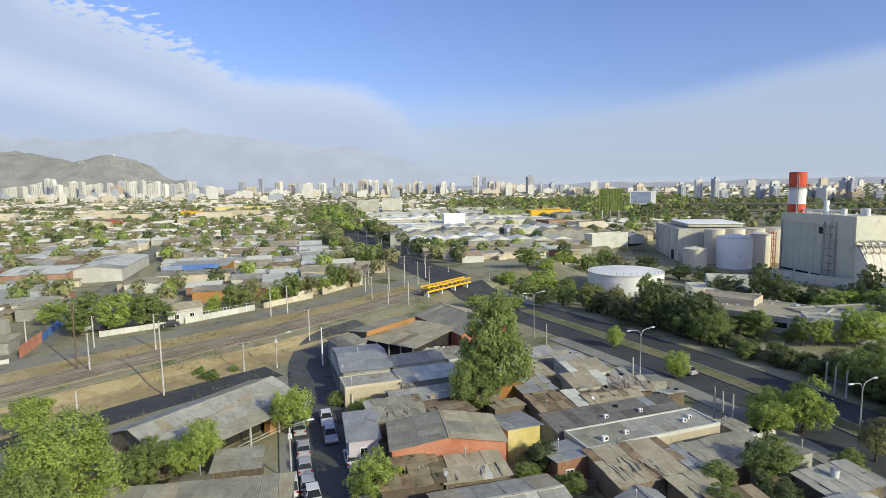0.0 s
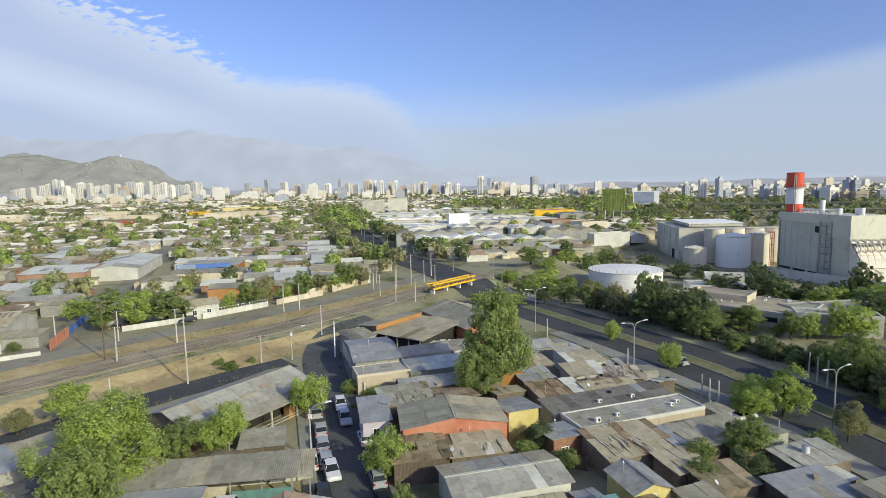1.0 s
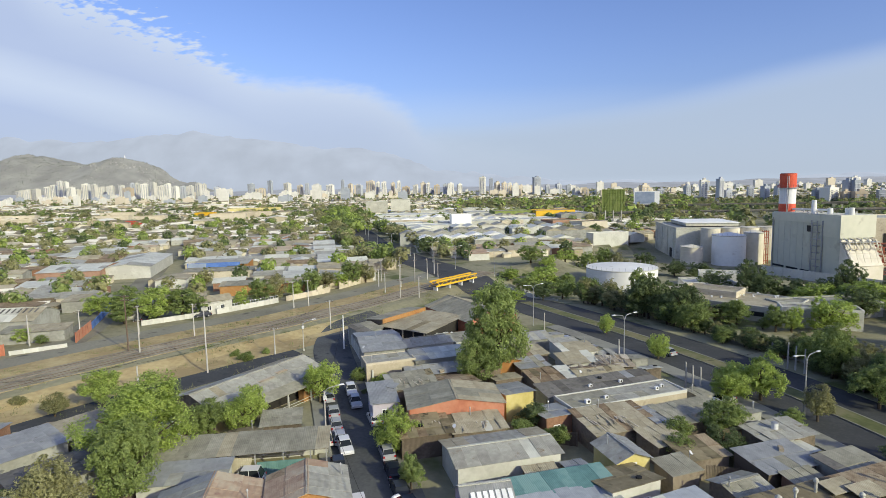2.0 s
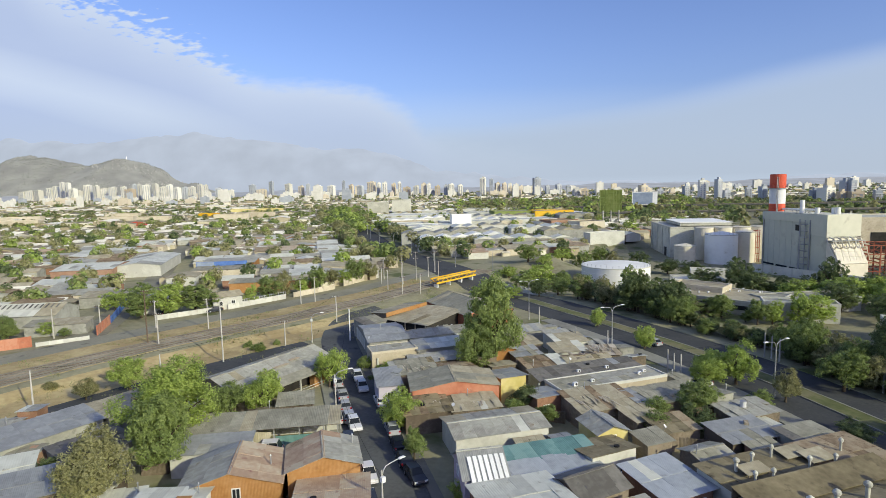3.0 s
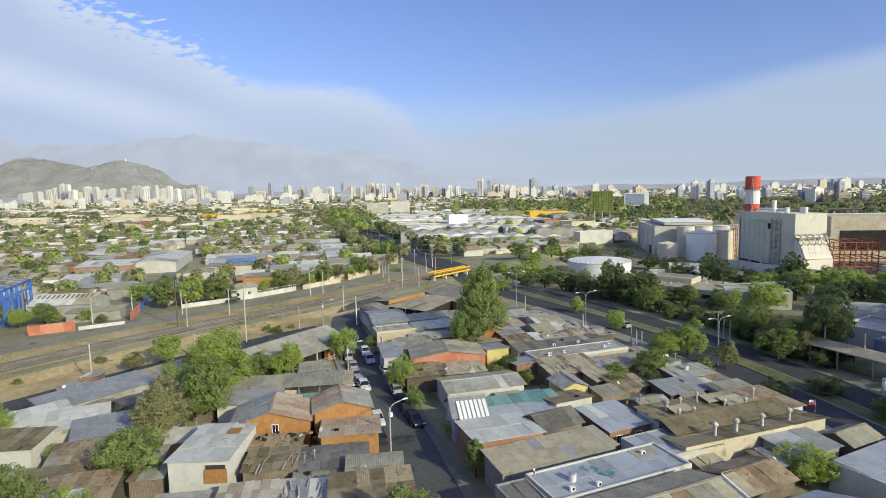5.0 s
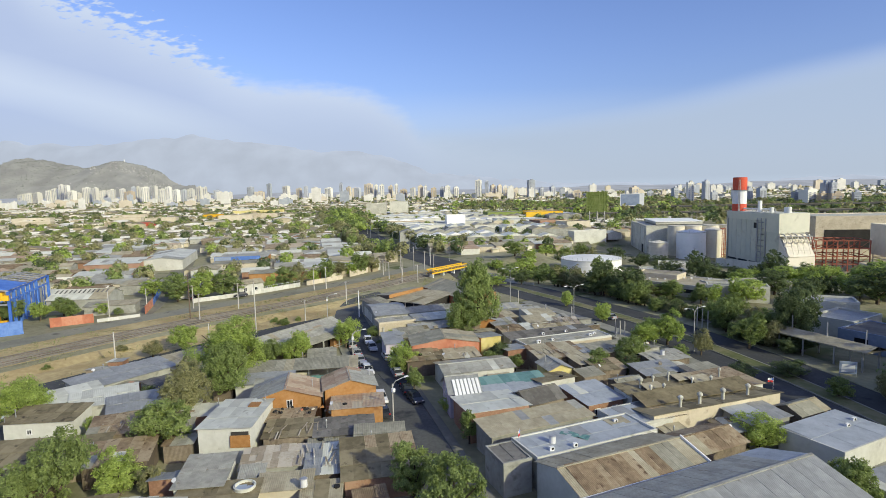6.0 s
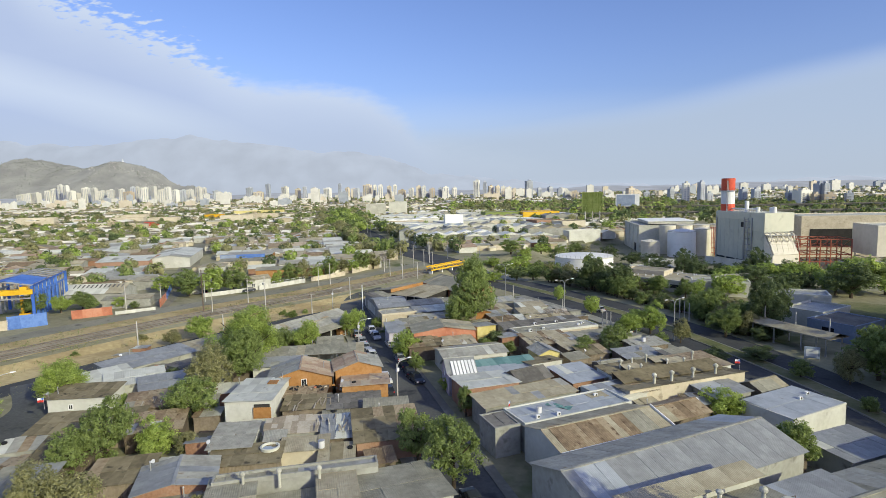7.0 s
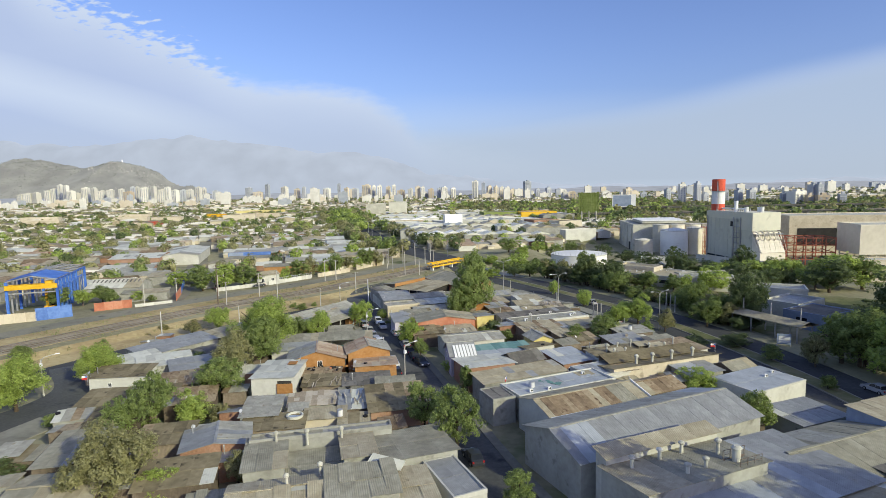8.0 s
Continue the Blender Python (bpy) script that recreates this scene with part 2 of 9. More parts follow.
M["white_wall"] = material("white_plaster", [(0.448, 0.443, 0.392), (0.541, 0.538, 0.483), (0.603, 0.602, 0.543)], 0.85, grain=1.6, blotch=0.25, bump=0.1, spots=(0.348, 0.332, 0.279), spot_at=0.64)
M["cream_wall"] = material("cream_plaster", [(0.44, 0.38, 0.28), (0.54, 0.48, 0.36), (0.6, 0.54, 0.42)], 0.88, bump=0.12, spots=(0.33, 0.28, 0.21), spot_at=0.62)
M["grey_wall"] = material("grey_render", [(0.252, 0.25, 0.223), (0.33, 0.33, 0.291), (0.398, 0.4, 0.359)], 0.9, bump=0.15, spots=(0.194, 0.19, 0.165), spot_at=0.6)
M["orange_wall"] = material("orange_boards", [(0.312, 0.148, 0.0467), (0.377, 0.193, 0.068), (0.426, 0.238, 0.102)], 0.85, grain=2.0, bump=0.2, corrugated=2.2, spots=(0.271, 0.123, 0.051), spot_at=0.62)
M["red_wall"] = material("coral_red_wall", [(0.378, 0.134, 0.0784), (0.468, 0.19, 0.112), (0.513, 0.246, 0.157)], 0.85, bump=0.12, spots=(0.324, 0.146, 0.101), spot_at=0.62)
M["yellow_wall"] = material("pale_yellow_wall", [(0.5, 0.42, 0.14), (0.58, 0.5, 0.2), (0.62, 0.55, 0.28)], 0.85, bump=0.1)
M["brick"] = material("brick_wall", [(0.24, 0.13, 0.08), (0.32, 0.185, 0.12), (0.39, 0.25, 0.175)], 0.9, grain=4.0, bump=0.2, spots=(0.3, 0.22, 0.16), spot_at=0.62)
M["wood_wall"] = material("weathered_boards", [(0.12, 0.095, 0.07), (0.19, 0.155, 0.115), (0.27, 0.225, 0.17)], 0.92, grain=2.4, bump=0.3, corrugated=2.0)
M["lilac_wall"] = material("pale_lilac_wall", [(0.42, 0.38, 0.45), (0.5, 0.46, 0.53), (0.55, 0.51, 0.57)], 0.85, bump=0.1)
M["blue_wall"] = material("blue_wall", [(0.06, 0.12, 0.34), (0.09, 0.18, 0.46), (0.14, 0.25, 0.55)], 0.7, bump=0.08)
M["slate_blue_wall"] = material("greyish_blue_wall", [(0.2, 0.25, 0.34), (0.26, 0.31, 0.41), (0.31, 0.37, 0.46)], 0.8, bump=0.08)
M["board"] = material("bleached_plank", [(0.3, 0.25, 0.18), (0.4, 0.35, 0.27), (0.5, 0.45, 0.36)], 0.92, grain=3.0, bump=0.3, by_piece=0.4)
M["concrete"] = material("concrete", [(0.389, 0.381, 0.32), (0.494, 0.484, 0.409), (0.588, 0.58, 0.494)], 0.88, grain=1.2, blotch=0.15, bump=0.12, spots=(0.306, 0.302, 0.246), spot_at=0.62)
M["plant_wall"] = material("plant_cladding", [(0.54, 0.54, 0.435), (0.61, 0.6, 0.48), (0.66, 0.645, 0.52)], 0.8, grain=0.5, blotch=0.06, bump=0.06, spots=(0.399, 0.381, 0.299), spot_at=0.6)
M["tank_paint"] = material("tank_paint", [(0.725, 0.719, 0.678), (0.807, 0.8, 0.757), (0.86, 0.858, 0.814)], 0.6, grain=0.6, blotch=0.1, bump=0.05, spots=(0.562, 0.522, 0.452), spot_at=0.65)
M["cream_tank"] = material("cream_tank_paint", [(0.58, 0.53, 0.42), (0.66, 0.61, 0.49), (0.72, 0.67, 0.56)], 0.65, grain=0.6, blotch=0.1, bump=0.05)
M["red_paint"] = material("red_paint", [(0.5, 0.06, 0.03), (0.6, 0.09, 0.045), (0.64, 0.13, 0.07)], 0.6, bump=0.05)
M["white_paint"] = material("white_paint", [(0.66, 0.66, 0.65), (0.74, 0.74, 0.73), (0.8, 0.8, 0.79)], 0.6, bump=0.05)
M["yellow_paint"] = material("yellow_paint", [(0.6, 0.33, 0.015), (0.7, 0.41, 0.02), (0.74, 0.46, 0.04)], 0.55, bump=0.05)
M["green_paint"] = material("olive_green_steel", [(0.13, 0.17, 0.04), (0.19, 0.24, 0.06), (0.25, 0.29, 0.1)], 0.7, bump=0.1)
M["blue_paint"] = material("blue_steel_paint", [(0.04, 0.11, 0.4), (0.06, 0.16, 0.52), (0.1, 0.22, 0.58)], 0.55, bump=0.05)
M["red_steel"] = material("reddish_steel", [(0.25, 0.07, 0.04), (0.32, 0.1, 0.06), (0.38, 0.14, 0.09)], 0.75, bump=0.05)
M["steel"] = material("grey_steel", [(0.3, 0.31, 0.32), (0.4, 0.4, 0.4), (0.48, 0.48, 0.47)], 0.45, 0.5, bump=0.05)
M["rail_steel"] = material("rail_steel", [(0.14, 0.11, 0.08), (0.21, 0.17, 0.13), (0.28, 0.24, 0.19)], 0.55, 0.3, bump=0.05)
M["pole"] = material("pale_concrete_pole", [(0.36, 0.34, 0.3), (0.45, 0.43, 0.39), (0.52, 0.5, 0.46)], 0.85, bump=0.05)
M["wood_pole"] = material("dark_wooden_pole", [(0.07, 0.05, 0.035), (0.11, 0.08, 0.055), (0.15, 0.11, 0.08)], 0.9, bump=0.2)
M["bark"] = material("bark", [(0.06, 0.045, 0.03), (0.1, 0.075, 0.05), (0.14, 0.11, 0.08)], 0.95, grain=4, bump=0.4)
M["black"] = material("black_rubber", [(0.012, 0.012, 0.012), (0.02, 0.02, 0.02)], 0.8, bump=0.05)
M["glass"] = material("dark_glass", [(0.012, 0.015, 0.018), (0.03, 0.035, 0.04)], 0.12, bump=0)
# near-black: painted shade inside openings, also grilles and other dark parts
M["recess"] = material("shade_and_dark_parts", [(0.024, 0.0224, 0.0208), (0.048, 0.0448, 0.04)], 0.95, bump=0)
M["lamp_white"] = material("lamp_housing", [(0.6, 0.6, 0.6), (0.7, 0.7, 0.7)], 0.4, bump=0)
M["red_light"] = material("tail_lamp", [(0.3, 0.01, 0.01), (0.4, 0.02, 0.02)], 0.3, bump=0)
M["flag_red"] = material("flag_red", [(0.5, 0.03, 0.03), (0.6, 0.05, 0.04)], 0.8, bump=0)
M["tower"] = material("pale_tower_concrete", [(0.56, 0.54, 0.48), (0.67, 0.65, 0.585), (0.75, 0.73, 0.66)], 0.85, grain=0.15, blotch=0.02, bump=0, by_piece=0.6)
M["tower_tan"] = material("tan_tower_concrete", [(0.48, 0.4, 0.295), (0.57, 0.485, 0.36), (0.64, 0.565, 0.44)], 0.85, grain=0.15, blotch=0.02, bump=0, by_piece=0.6)
M["tower_grey"] = material("grey_tower_concrete", [(0.324, 0.351, 0.387), (0.405, 0.432, 0.468), (0.477, 0.495, 0.522)], 0.7, grain=0.15, blotch=0.02, bump=0, by_piece=0.5)
M["tower_band"] = material("tower_window_band", [(0.24, 0.25, 0.28), (0.32, 0.33, 0.36), (0.4, 0.41, 0.43)], 0.35, grain=0.3, bump=0, by_piece=0.5)
M["far_roof"] = material("far_roofs", [(0.24, 0.215, 0.15), (0.39, 0.35, 0.245), (0.56, 0.515, 0.385), (0.78, 0.745, 0.63)], 0.85, grain=0.1, blotch=0.02, bump=0, by_piece=0.9, island=True)
M["far_wall"] = material("far_walls", [(0.396, 0.341, 0.231), (0.55, 0.495, 0.357), (0.726, 0.682, 0.557)], 0.85, grain=0.1, blotch=0.02, bump=0, by_piece=0.9, island=True)
M["leaf_bright"] = leaf_material("bright_leaves", (0.226, 0.302, 0.0695), (0.539, 0.641, 0.177))
M["leaf_mid"] = leaf_material("green_leaves", (0.151, 0.202, 0.066), (0.37, 0.448, 0.149))
M["leaf_dark"] = leaf_material("dark_leaves", (0.0896, 0.123, 0.055), (0.224, 0.28, 0.116))
M["leaf_olive"] = leaf_material("olive_brown_leaves", (0.198, 0.193, 0.0882), (0.449, 0.44, 0.214))
for key, rgb in (("car_white", (0.72, 0.72, 0.72)), ("car_silver", (0.42, 0.43, 0.45)), ("car_blue", (0.1, 0.16, 0.32)), ("car_dark", (0.04, 0.045, 0.055)), ("car_red", (0.35, 0.03, 0.03))):
    M[key] = material(key + "_paint", [tuple(c * 0.92 for c in rgb), rgb], 0.25, 0.1, bump=0, by_piece=0.1)


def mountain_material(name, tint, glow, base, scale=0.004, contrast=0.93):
    """Far land: the light of the hazy air in front of it is put into its emission."""
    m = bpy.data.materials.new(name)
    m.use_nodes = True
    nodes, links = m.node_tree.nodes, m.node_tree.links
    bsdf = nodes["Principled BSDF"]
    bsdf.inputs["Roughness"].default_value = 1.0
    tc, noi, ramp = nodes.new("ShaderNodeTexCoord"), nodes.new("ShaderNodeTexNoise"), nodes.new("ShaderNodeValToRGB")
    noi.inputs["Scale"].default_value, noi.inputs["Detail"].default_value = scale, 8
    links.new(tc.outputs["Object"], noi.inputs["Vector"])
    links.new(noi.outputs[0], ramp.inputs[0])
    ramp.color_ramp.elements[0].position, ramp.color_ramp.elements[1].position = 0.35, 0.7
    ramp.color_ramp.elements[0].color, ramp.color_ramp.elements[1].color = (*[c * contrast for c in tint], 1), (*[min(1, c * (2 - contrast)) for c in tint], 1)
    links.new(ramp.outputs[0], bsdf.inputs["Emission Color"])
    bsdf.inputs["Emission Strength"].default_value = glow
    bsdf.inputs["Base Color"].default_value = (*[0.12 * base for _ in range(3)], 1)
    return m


# haze painted as glow on the range, plain, hill and scrub
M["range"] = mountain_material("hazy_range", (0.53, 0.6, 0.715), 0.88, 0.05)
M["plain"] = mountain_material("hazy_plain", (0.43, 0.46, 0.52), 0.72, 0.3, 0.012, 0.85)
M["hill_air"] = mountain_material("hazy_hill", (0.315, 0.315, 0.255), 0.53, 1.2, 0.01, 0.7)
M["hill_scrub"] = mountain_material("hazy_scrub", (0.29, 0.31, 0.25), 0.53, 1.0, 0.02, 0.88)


# ---------------------------------------------------------------- mesh tools
class Shape:
    """Vertices and faces of one mesh."""

    def __init__(self):
        self.v, self.f, self.mi = [], [], []

    def poly(self, pts, faces, mi=0):
        n = len(self.v)
        self.v += [tuple(p) for p in pts]
        self.f += [tuple(n + i for i in f) for f in faces]
        self.mi += [mi] * len(faces)
        return self

    def box(self, cx, cy, cz, sx, sy, sz, rz=0.0, mi=0, taper=1.0):
        c, s = math.cos(radians(rz)), math.sin(radians(rz))
        pts = []
        for k in (-1, 1):
            q = 1.0 if k < 0 else taper
            for i, j in ((-1, -1), (1, -1), (1, 1), (-1, 1)):
                x, y = i * sx / 2 * q, j * sy / 2 * q
                pts.append((cx + x * c - y * s, cy + x * s + y * c, cz + k * sz / 2))
        return self.poly(pts, [(3, 2, 1, 0), (4, 5, 6, 7), (0, 1, 5, 4), (1, 2, 6, 5), (2, 3, 7, 6), (3, 0, 4, 7)], mi)

    def tube(self, a, b, ra, rb=None, n=8, mi=0):
        a, b = Vector(a), Vector(b)
        rb = ra if rb is None else rb
        q = (b - a).to_track_quat("Z", "Y")
        pts = []
        for p, r in ((a, ra), (b, rb)):
            for i in range(n):
                w = 2 * math.pi * i / n
                pts.append(p + q @ Vector((r * math.cos(w), r * math.sin(w), 0)))
        faces = [(i, (i + 1) % n, n + (i + 1) % n, n + i) for i in range(n)]
        return self.poly(pts, faces + [tuple(reversed(range(n))), tuple(range(n, 2 * n))], mi)

    def mesh(self, name, *mats):
        me = bpy.data.meshes.new(name)
        me.from_pydata([tuple(p) for p in self.v], [], self.f)
        for m in mats:
            me.materials.append(m)
        if len(mats) > 1:
            me.polygons.foreach_set("material_index", self.mi)
        me.update()
        return me


def part(name, mesh, parent, m=None, label=""):
    """Links a mesh as one object under a thing or a part."""
    ob = new(name, mesh)
    ob.parent = parent
    if m is not None:
        ob.matrix_basis = m
    return tagged(ob, label) if label else ob


def thing(name, m, label, category, group="", kind=""):
    ob = new(name)
    ob.matrix_basis = m
    ob.empty_display_size = 0.2
    return tagged(ob, label, category, group, kind)


# ---------------------------------------------------------------- lie of the land
def spline(points, step=2.0):
    """A smooth run of points through the given ones."""
    p = [np.array(q, float) for q in points]
    p = [2 * p[0] - p[1], *p, 2 * p[-1] - p[-2]]
    res = []
    for a, b, c, d in zip(p, p[1:], p[2:], p[3:]):
        n = max(2, int(np.linalg.norm(c - b) / step))
        for i in range(n):
            t = i / n
            res.append(0.5 * (2 * b + (c - a) * t + (2 * a - 5 * b + 4 * c - d) * t * t + (3 * b - a - 3 * c + d) * t ** 3))
    return np.array(res + [p[-2]])


RAIL = spline([(-150, -60), (-128, -6), (-114, 24), (-97, 54), (-84, 74), (-70, 93), (-57, 108), (-45, 120), (-34, 134), (-24, 146), (-9, 169), (10, 196), (34, 226)])
AVENUE = spline([(70, -60), (66, -20), (64.5, 5), (62.5, 35), (56.5, 66), (48.5, 91), (37, 116), (25, 139), (11, 168), (-4, 205), (-18, 242), (-42, 303), (-73, 416), (-104, 512), (-150, 700)])
STREET = spline([(20.5, -60), (12, -24), (4.2, 0), (-4.5, 30), (-13.5, 60), (-22, 88), (-27.5, 108), (-27.5, 122), (-20, 134)])


def smooth(a, b, v):
    t = np.clip((v - a) / (b - a), 0, 1)
    return t * t * (3 - 2 * t)


def side_of(line, x, y):
    """Signed distance from a line: positive to its left as it runs on."""
    x, y = np.atleast_1d(np.asarray(x, float)), np.atleast_1d(np.asarray(y, float))
    a, e = line[:-1], np.diff(line, axis=0)
    ee = (e * e).sum(1)
    res = np.empty(x.shape)
    for i in range(0, len(x), 2000):
        px, py = x[i:i + 2000, None] - a[:, 0], y[i:i + 2000, None] - a[:, 1]
        t = np.clip((px * e[:, 0] + py * e[:, 1]) / ee, 0, 1)
        d = np.hypot(px - t * e[:, 0], py - t * e[:, 1])
        k = d.argmin(1)
        rows = np.arange(len(k))
        s = e[k, 0] * py[rows, k] - e[k, 1] * px[rows, k]
        res[i:i + 2000] = d[rows, k] * np.where(s < 0, -1, 1)
    return res


def land(x, y):
    """Height of the ground: the raised railway, and the hollow by the works."""
    x, y = np.atleast_1d(np.asarray(x, float)), np.atleast_1d(np.asarray(y, float))
    s = side_of(RAIL, x, y)
    bank = 1.25 * smooth(-13.0, -5.0, s) * (1 - smooth(20.0, 90.0, s)) * (1 - smooth(205, 260, y))
    hollow = -4.2 * smooth(138, 186, y + 0.25 * (x - 40)) * smooth(6, 24, -s) * smooth(5, 30, x) * (1 - smooth(300, 380, y)) * (1 - smooth(260, 400, x))
    mound = 4.5 * np.exp(-(((x - 44) / 13) ** 2 + ((y - 205) / 22) ** 2))
    return bank + hollow + mound


def at(x, y, up=0.0):
    return float(land(x, y)[0]) + up


def grid_lines(lo, hi, step, reach):
    core = list(np.arange(lo, hi + 0.01, step))
    far, d = [], step
    while sum(far) < reach:
        d *= 1.45
        far.append(d)
    outs = np.cumsum(far)
    return [lo - o for o in outs[::-1]] + core + [hi + o for o in outs]


gx, gy = grid_lines(-150, 150, 2.5, 4800), grid_lines(-60, 260, 2.5, 4800)
GX, GY = np.meshgrid(gx, gy)
GZ = land(GX.ravel(), GY.ravel())
nx, ny = len(gx), len(gy)
me = bpy.data.meshes.new("ground")
me.from_pydata(list(zip(GX.ravel().tolist(), GY.ravel().tolist(), GZ.tolist())), [], [(j * nx + i, j * nx + i + 1, (j + 1) * nx + i + 1, (j + 1) * nx + i) for j in range(ny - 1) for i in range(nx - 1)])
me.materials.append(M["ground"])
tagged(new("ground", me), "dry brownish soil with scattered weeds", "ground", kind="structure")


def offset_line(line, off):
    d = np.gradient(line, axis=0)
    d /= np.linalg.norm(d, axis=1)[:, None]
    return line + np.stack([-d[:, 1], d[:, 0]], 1) * np.atleast_1d(off)[:, None]


def ribbon(name, line, left, right, up, mat, label, category, drop=0.35, a=0, b=None):
    """A strip of road or paving along a line, from left to right of it, with kerb faces at both sides."""
    line = line[a:b]
    n, cols = len(line), 5
    offs = [left + (right - left) * k / (cols - 1) for k in range(cols)]
    rails = [offset_line(line, o) for o in offs]
    sh = Shape()
    pts = []
    ups = [land(r[:, 0], r[:, 1]) + up for r in rails]
    for i in range(n):
        row = [(float(r[i][0]), float(r[i][1])) for r in rails]
        zs = [float(q[i]) for q in ups]
        pts.append((row[0][0], row[0][1], zs[0] - drop))
        pts += [(x, y, z) for (x, y), z in zip(row, zs)]
        pts.append((row[-1][0], row[-1][1], zs[-1] - drop))
    c = cols + 2
    sh.poly(pts, [(i * c + k, (i + 1) * c + k, (i + 1) * c + k + 1, i * c + k + 1) if right < left else (i * c + k + 1, (i + 1) * c + k + 1, (i + 1) * c + k, i * c + k) for i in range(n - 1) for k in range(c - 1)])
    return tagged(new(name, sh.mesh(name, mat)), label, category, kind="structure")


def find(line, y):
    return int(np.argmin(np.abs(line[:, 1] - y)))


ribbon("road", AVENUE, 8.6, -8.6, 0.06, M["asphalt"], "dark grey asphalt avenue of two carriageways", "road")
ribbon("median", AVENUE, 1.6, -1.6, 0.2, M["grass"], "grassy central strip between the carriageways", "median", a=find(AVENUE, 5), b=find(AVENUE, 150))
for nm, l, r in (("kerb", 1.8, 1.56), ("kerb", -1.56, -1.8)):
    ribbon(nm, AVENUE, l, r, 0.23, M["pavement"], "pale concrete kerb beside the central strip", "kerb", a=find(AVENUE, 5), b=find(AVENUE, 150))
ribbon("pavement", AVENUE, 12.2, 8.6, 0.18, M["pavement"], "dusty concrete pavement beside the avenue", "pavement", a=find(AVENUE, -55), b=find(AVENUE, 128))
ribbon("pavement", AVENUE, -8.6, -13.5, 0.16, M["ground"], "dusty bare verge beside the avenue", "pavement", a=find(AVENUE, -55), b=find(AVENUE, 150))
ribbon("road", STREET, 3.9, -3.9, 0.06, M["asphalt"], "dark asphalt side street lined with parked cars", "road")
ribbon("pavement", STREET, 5.6, 3.9, 0.17, M["pavement"], "narrow concrete pavement of the side street", "pavement", b=find(STREET, 100))
ribbon("pavement", STREET, -3.9, -5.2, 0.17, M["pavement"], "narrow concrete pavement of the side street", "pavement", b=find(STREET, 105))
ribbon("road", RAIL, 19.0, 11.5, 0.06, M["asphalt_old"], "worn grey asphalt road beside the railway", "road", a=10, b=find(RAIL, 190))
ribbon("road", spline([(-86, 104), (-91, 122), (-101, 150), (-113, 184), (-134, 238), (-170, 330)]), 4.2, -4.2, 0.05, M["asphalt_old"], "worn asphalt side road between walls", "road")
ribbon("road", spline([(-80, 4), (-68, 18), (-66, 32), (-76, 46)]), 4.5, -4.5, 0.06, M["asphalt"], "shaded asphalt lane in the corner of the block", "road")
ribbon("pavement", spline([(-62, -10), (-64, 6), (-61, 18)]), 3.0, -3.0, 0.12, M["pavement"], "cracked pale paving by the lane", "pavement")
ribbon("verge", RAIL, 11.5, 4.2, 0.05, M["dirt"], "dry tan earth verge beside the tracks", "verge", a=10, b=find(RAIL, 175), drop=0.1)
ribbon("bank", RAIL, -4.2, -18.4, 0.03, M["dirt"], "bare ochre earth bank below the railway", "bank", a=10, b=find(RAIL, 139), drop=0.05)
ribbon("road", RAIL, -18.4, -25.5, 0.02, M["asphalt"], "shaded asphalt lane at the foot of the bank", "road", a=find(RAIL, 22), b=find(RAIL, 118), drop=0.05)
ribbon("track_bed", RAIL, 4.2, -4.2, 0.12, M["ballast"], "dusty brown railway ballast", "track bed", b=find(RAIL, 200))
for off in (2.9, 1.2, -1.2, -2.9):
    ribbon("rail", RAIL, off + 0.05, off - 0.05, 0.25, M["rail_steel"], "rusty steel rail on the ballast", "rail", drop=0.16, b=find(RAIL, 200))


# ---------------------------------------------------------------- houses
sheet_cache = {}
plots = []      # footprints already built on: x, y, half diagonal


def sheet_mesh(lu, lv, mat):
    key = (round(lu, 1), round(lv, 1), mat.name)
    if key not in sheet_cache:
        sheet_cache[key] = Shape().box(key[0] / 2, key[1] / 2, 0.02, key[0], key[1], 0.04).mesh("roof_sheet", mat)
    return sheet_cache[key]


def clad(parent, o, u, v, lu, lv, mats, rng, width=1.2, row=3.6, loose=1.0):
    """Lays overlapping roof sheets on a plane from corner o, along u and up v."""
    u, v = Vector(u).normalized(), Vector(v).normalized()
    n = u.cross(v).normalized()
    cols, rows = max(1, round(lu / width)), max(1, math.ceil(lv / row))
    su_, sv_ = lu / cols, lv / rows
    base = rng.choice(mats)
    for i in range(cols):
        if rng.random() < 0.13:
            base = rng.choice(mats)
        for j in range(rows):
            mat = base if rng.random() < 0.92 else rng.choice(mats)
            tilt = Matrix.Rotation(radians(rng.uniform(-0.8, 0.8) * loose), 3, "X") @ Matrix.Rotation(radians(rng.uniform(-0.5, 0.5) * loose), 3, "Z")
            rot = Matrix((u, v, n)).transposed() @ tilt
            p = Vector(o) + u * (i * su_ - 0.04) + v * (j * sv_ - 0.06) + n * (0.03 + 0.035 * (j % 2) + 0.012 * (i % 2) + rng.uniform(0, 0.02) * loose)
            part("roof_sheet", sheet_mesh(su_ + 0.1, sv_ + 0.2, M[mat]), parent, Matrix.Translation(p) @ rot.to_4x4())


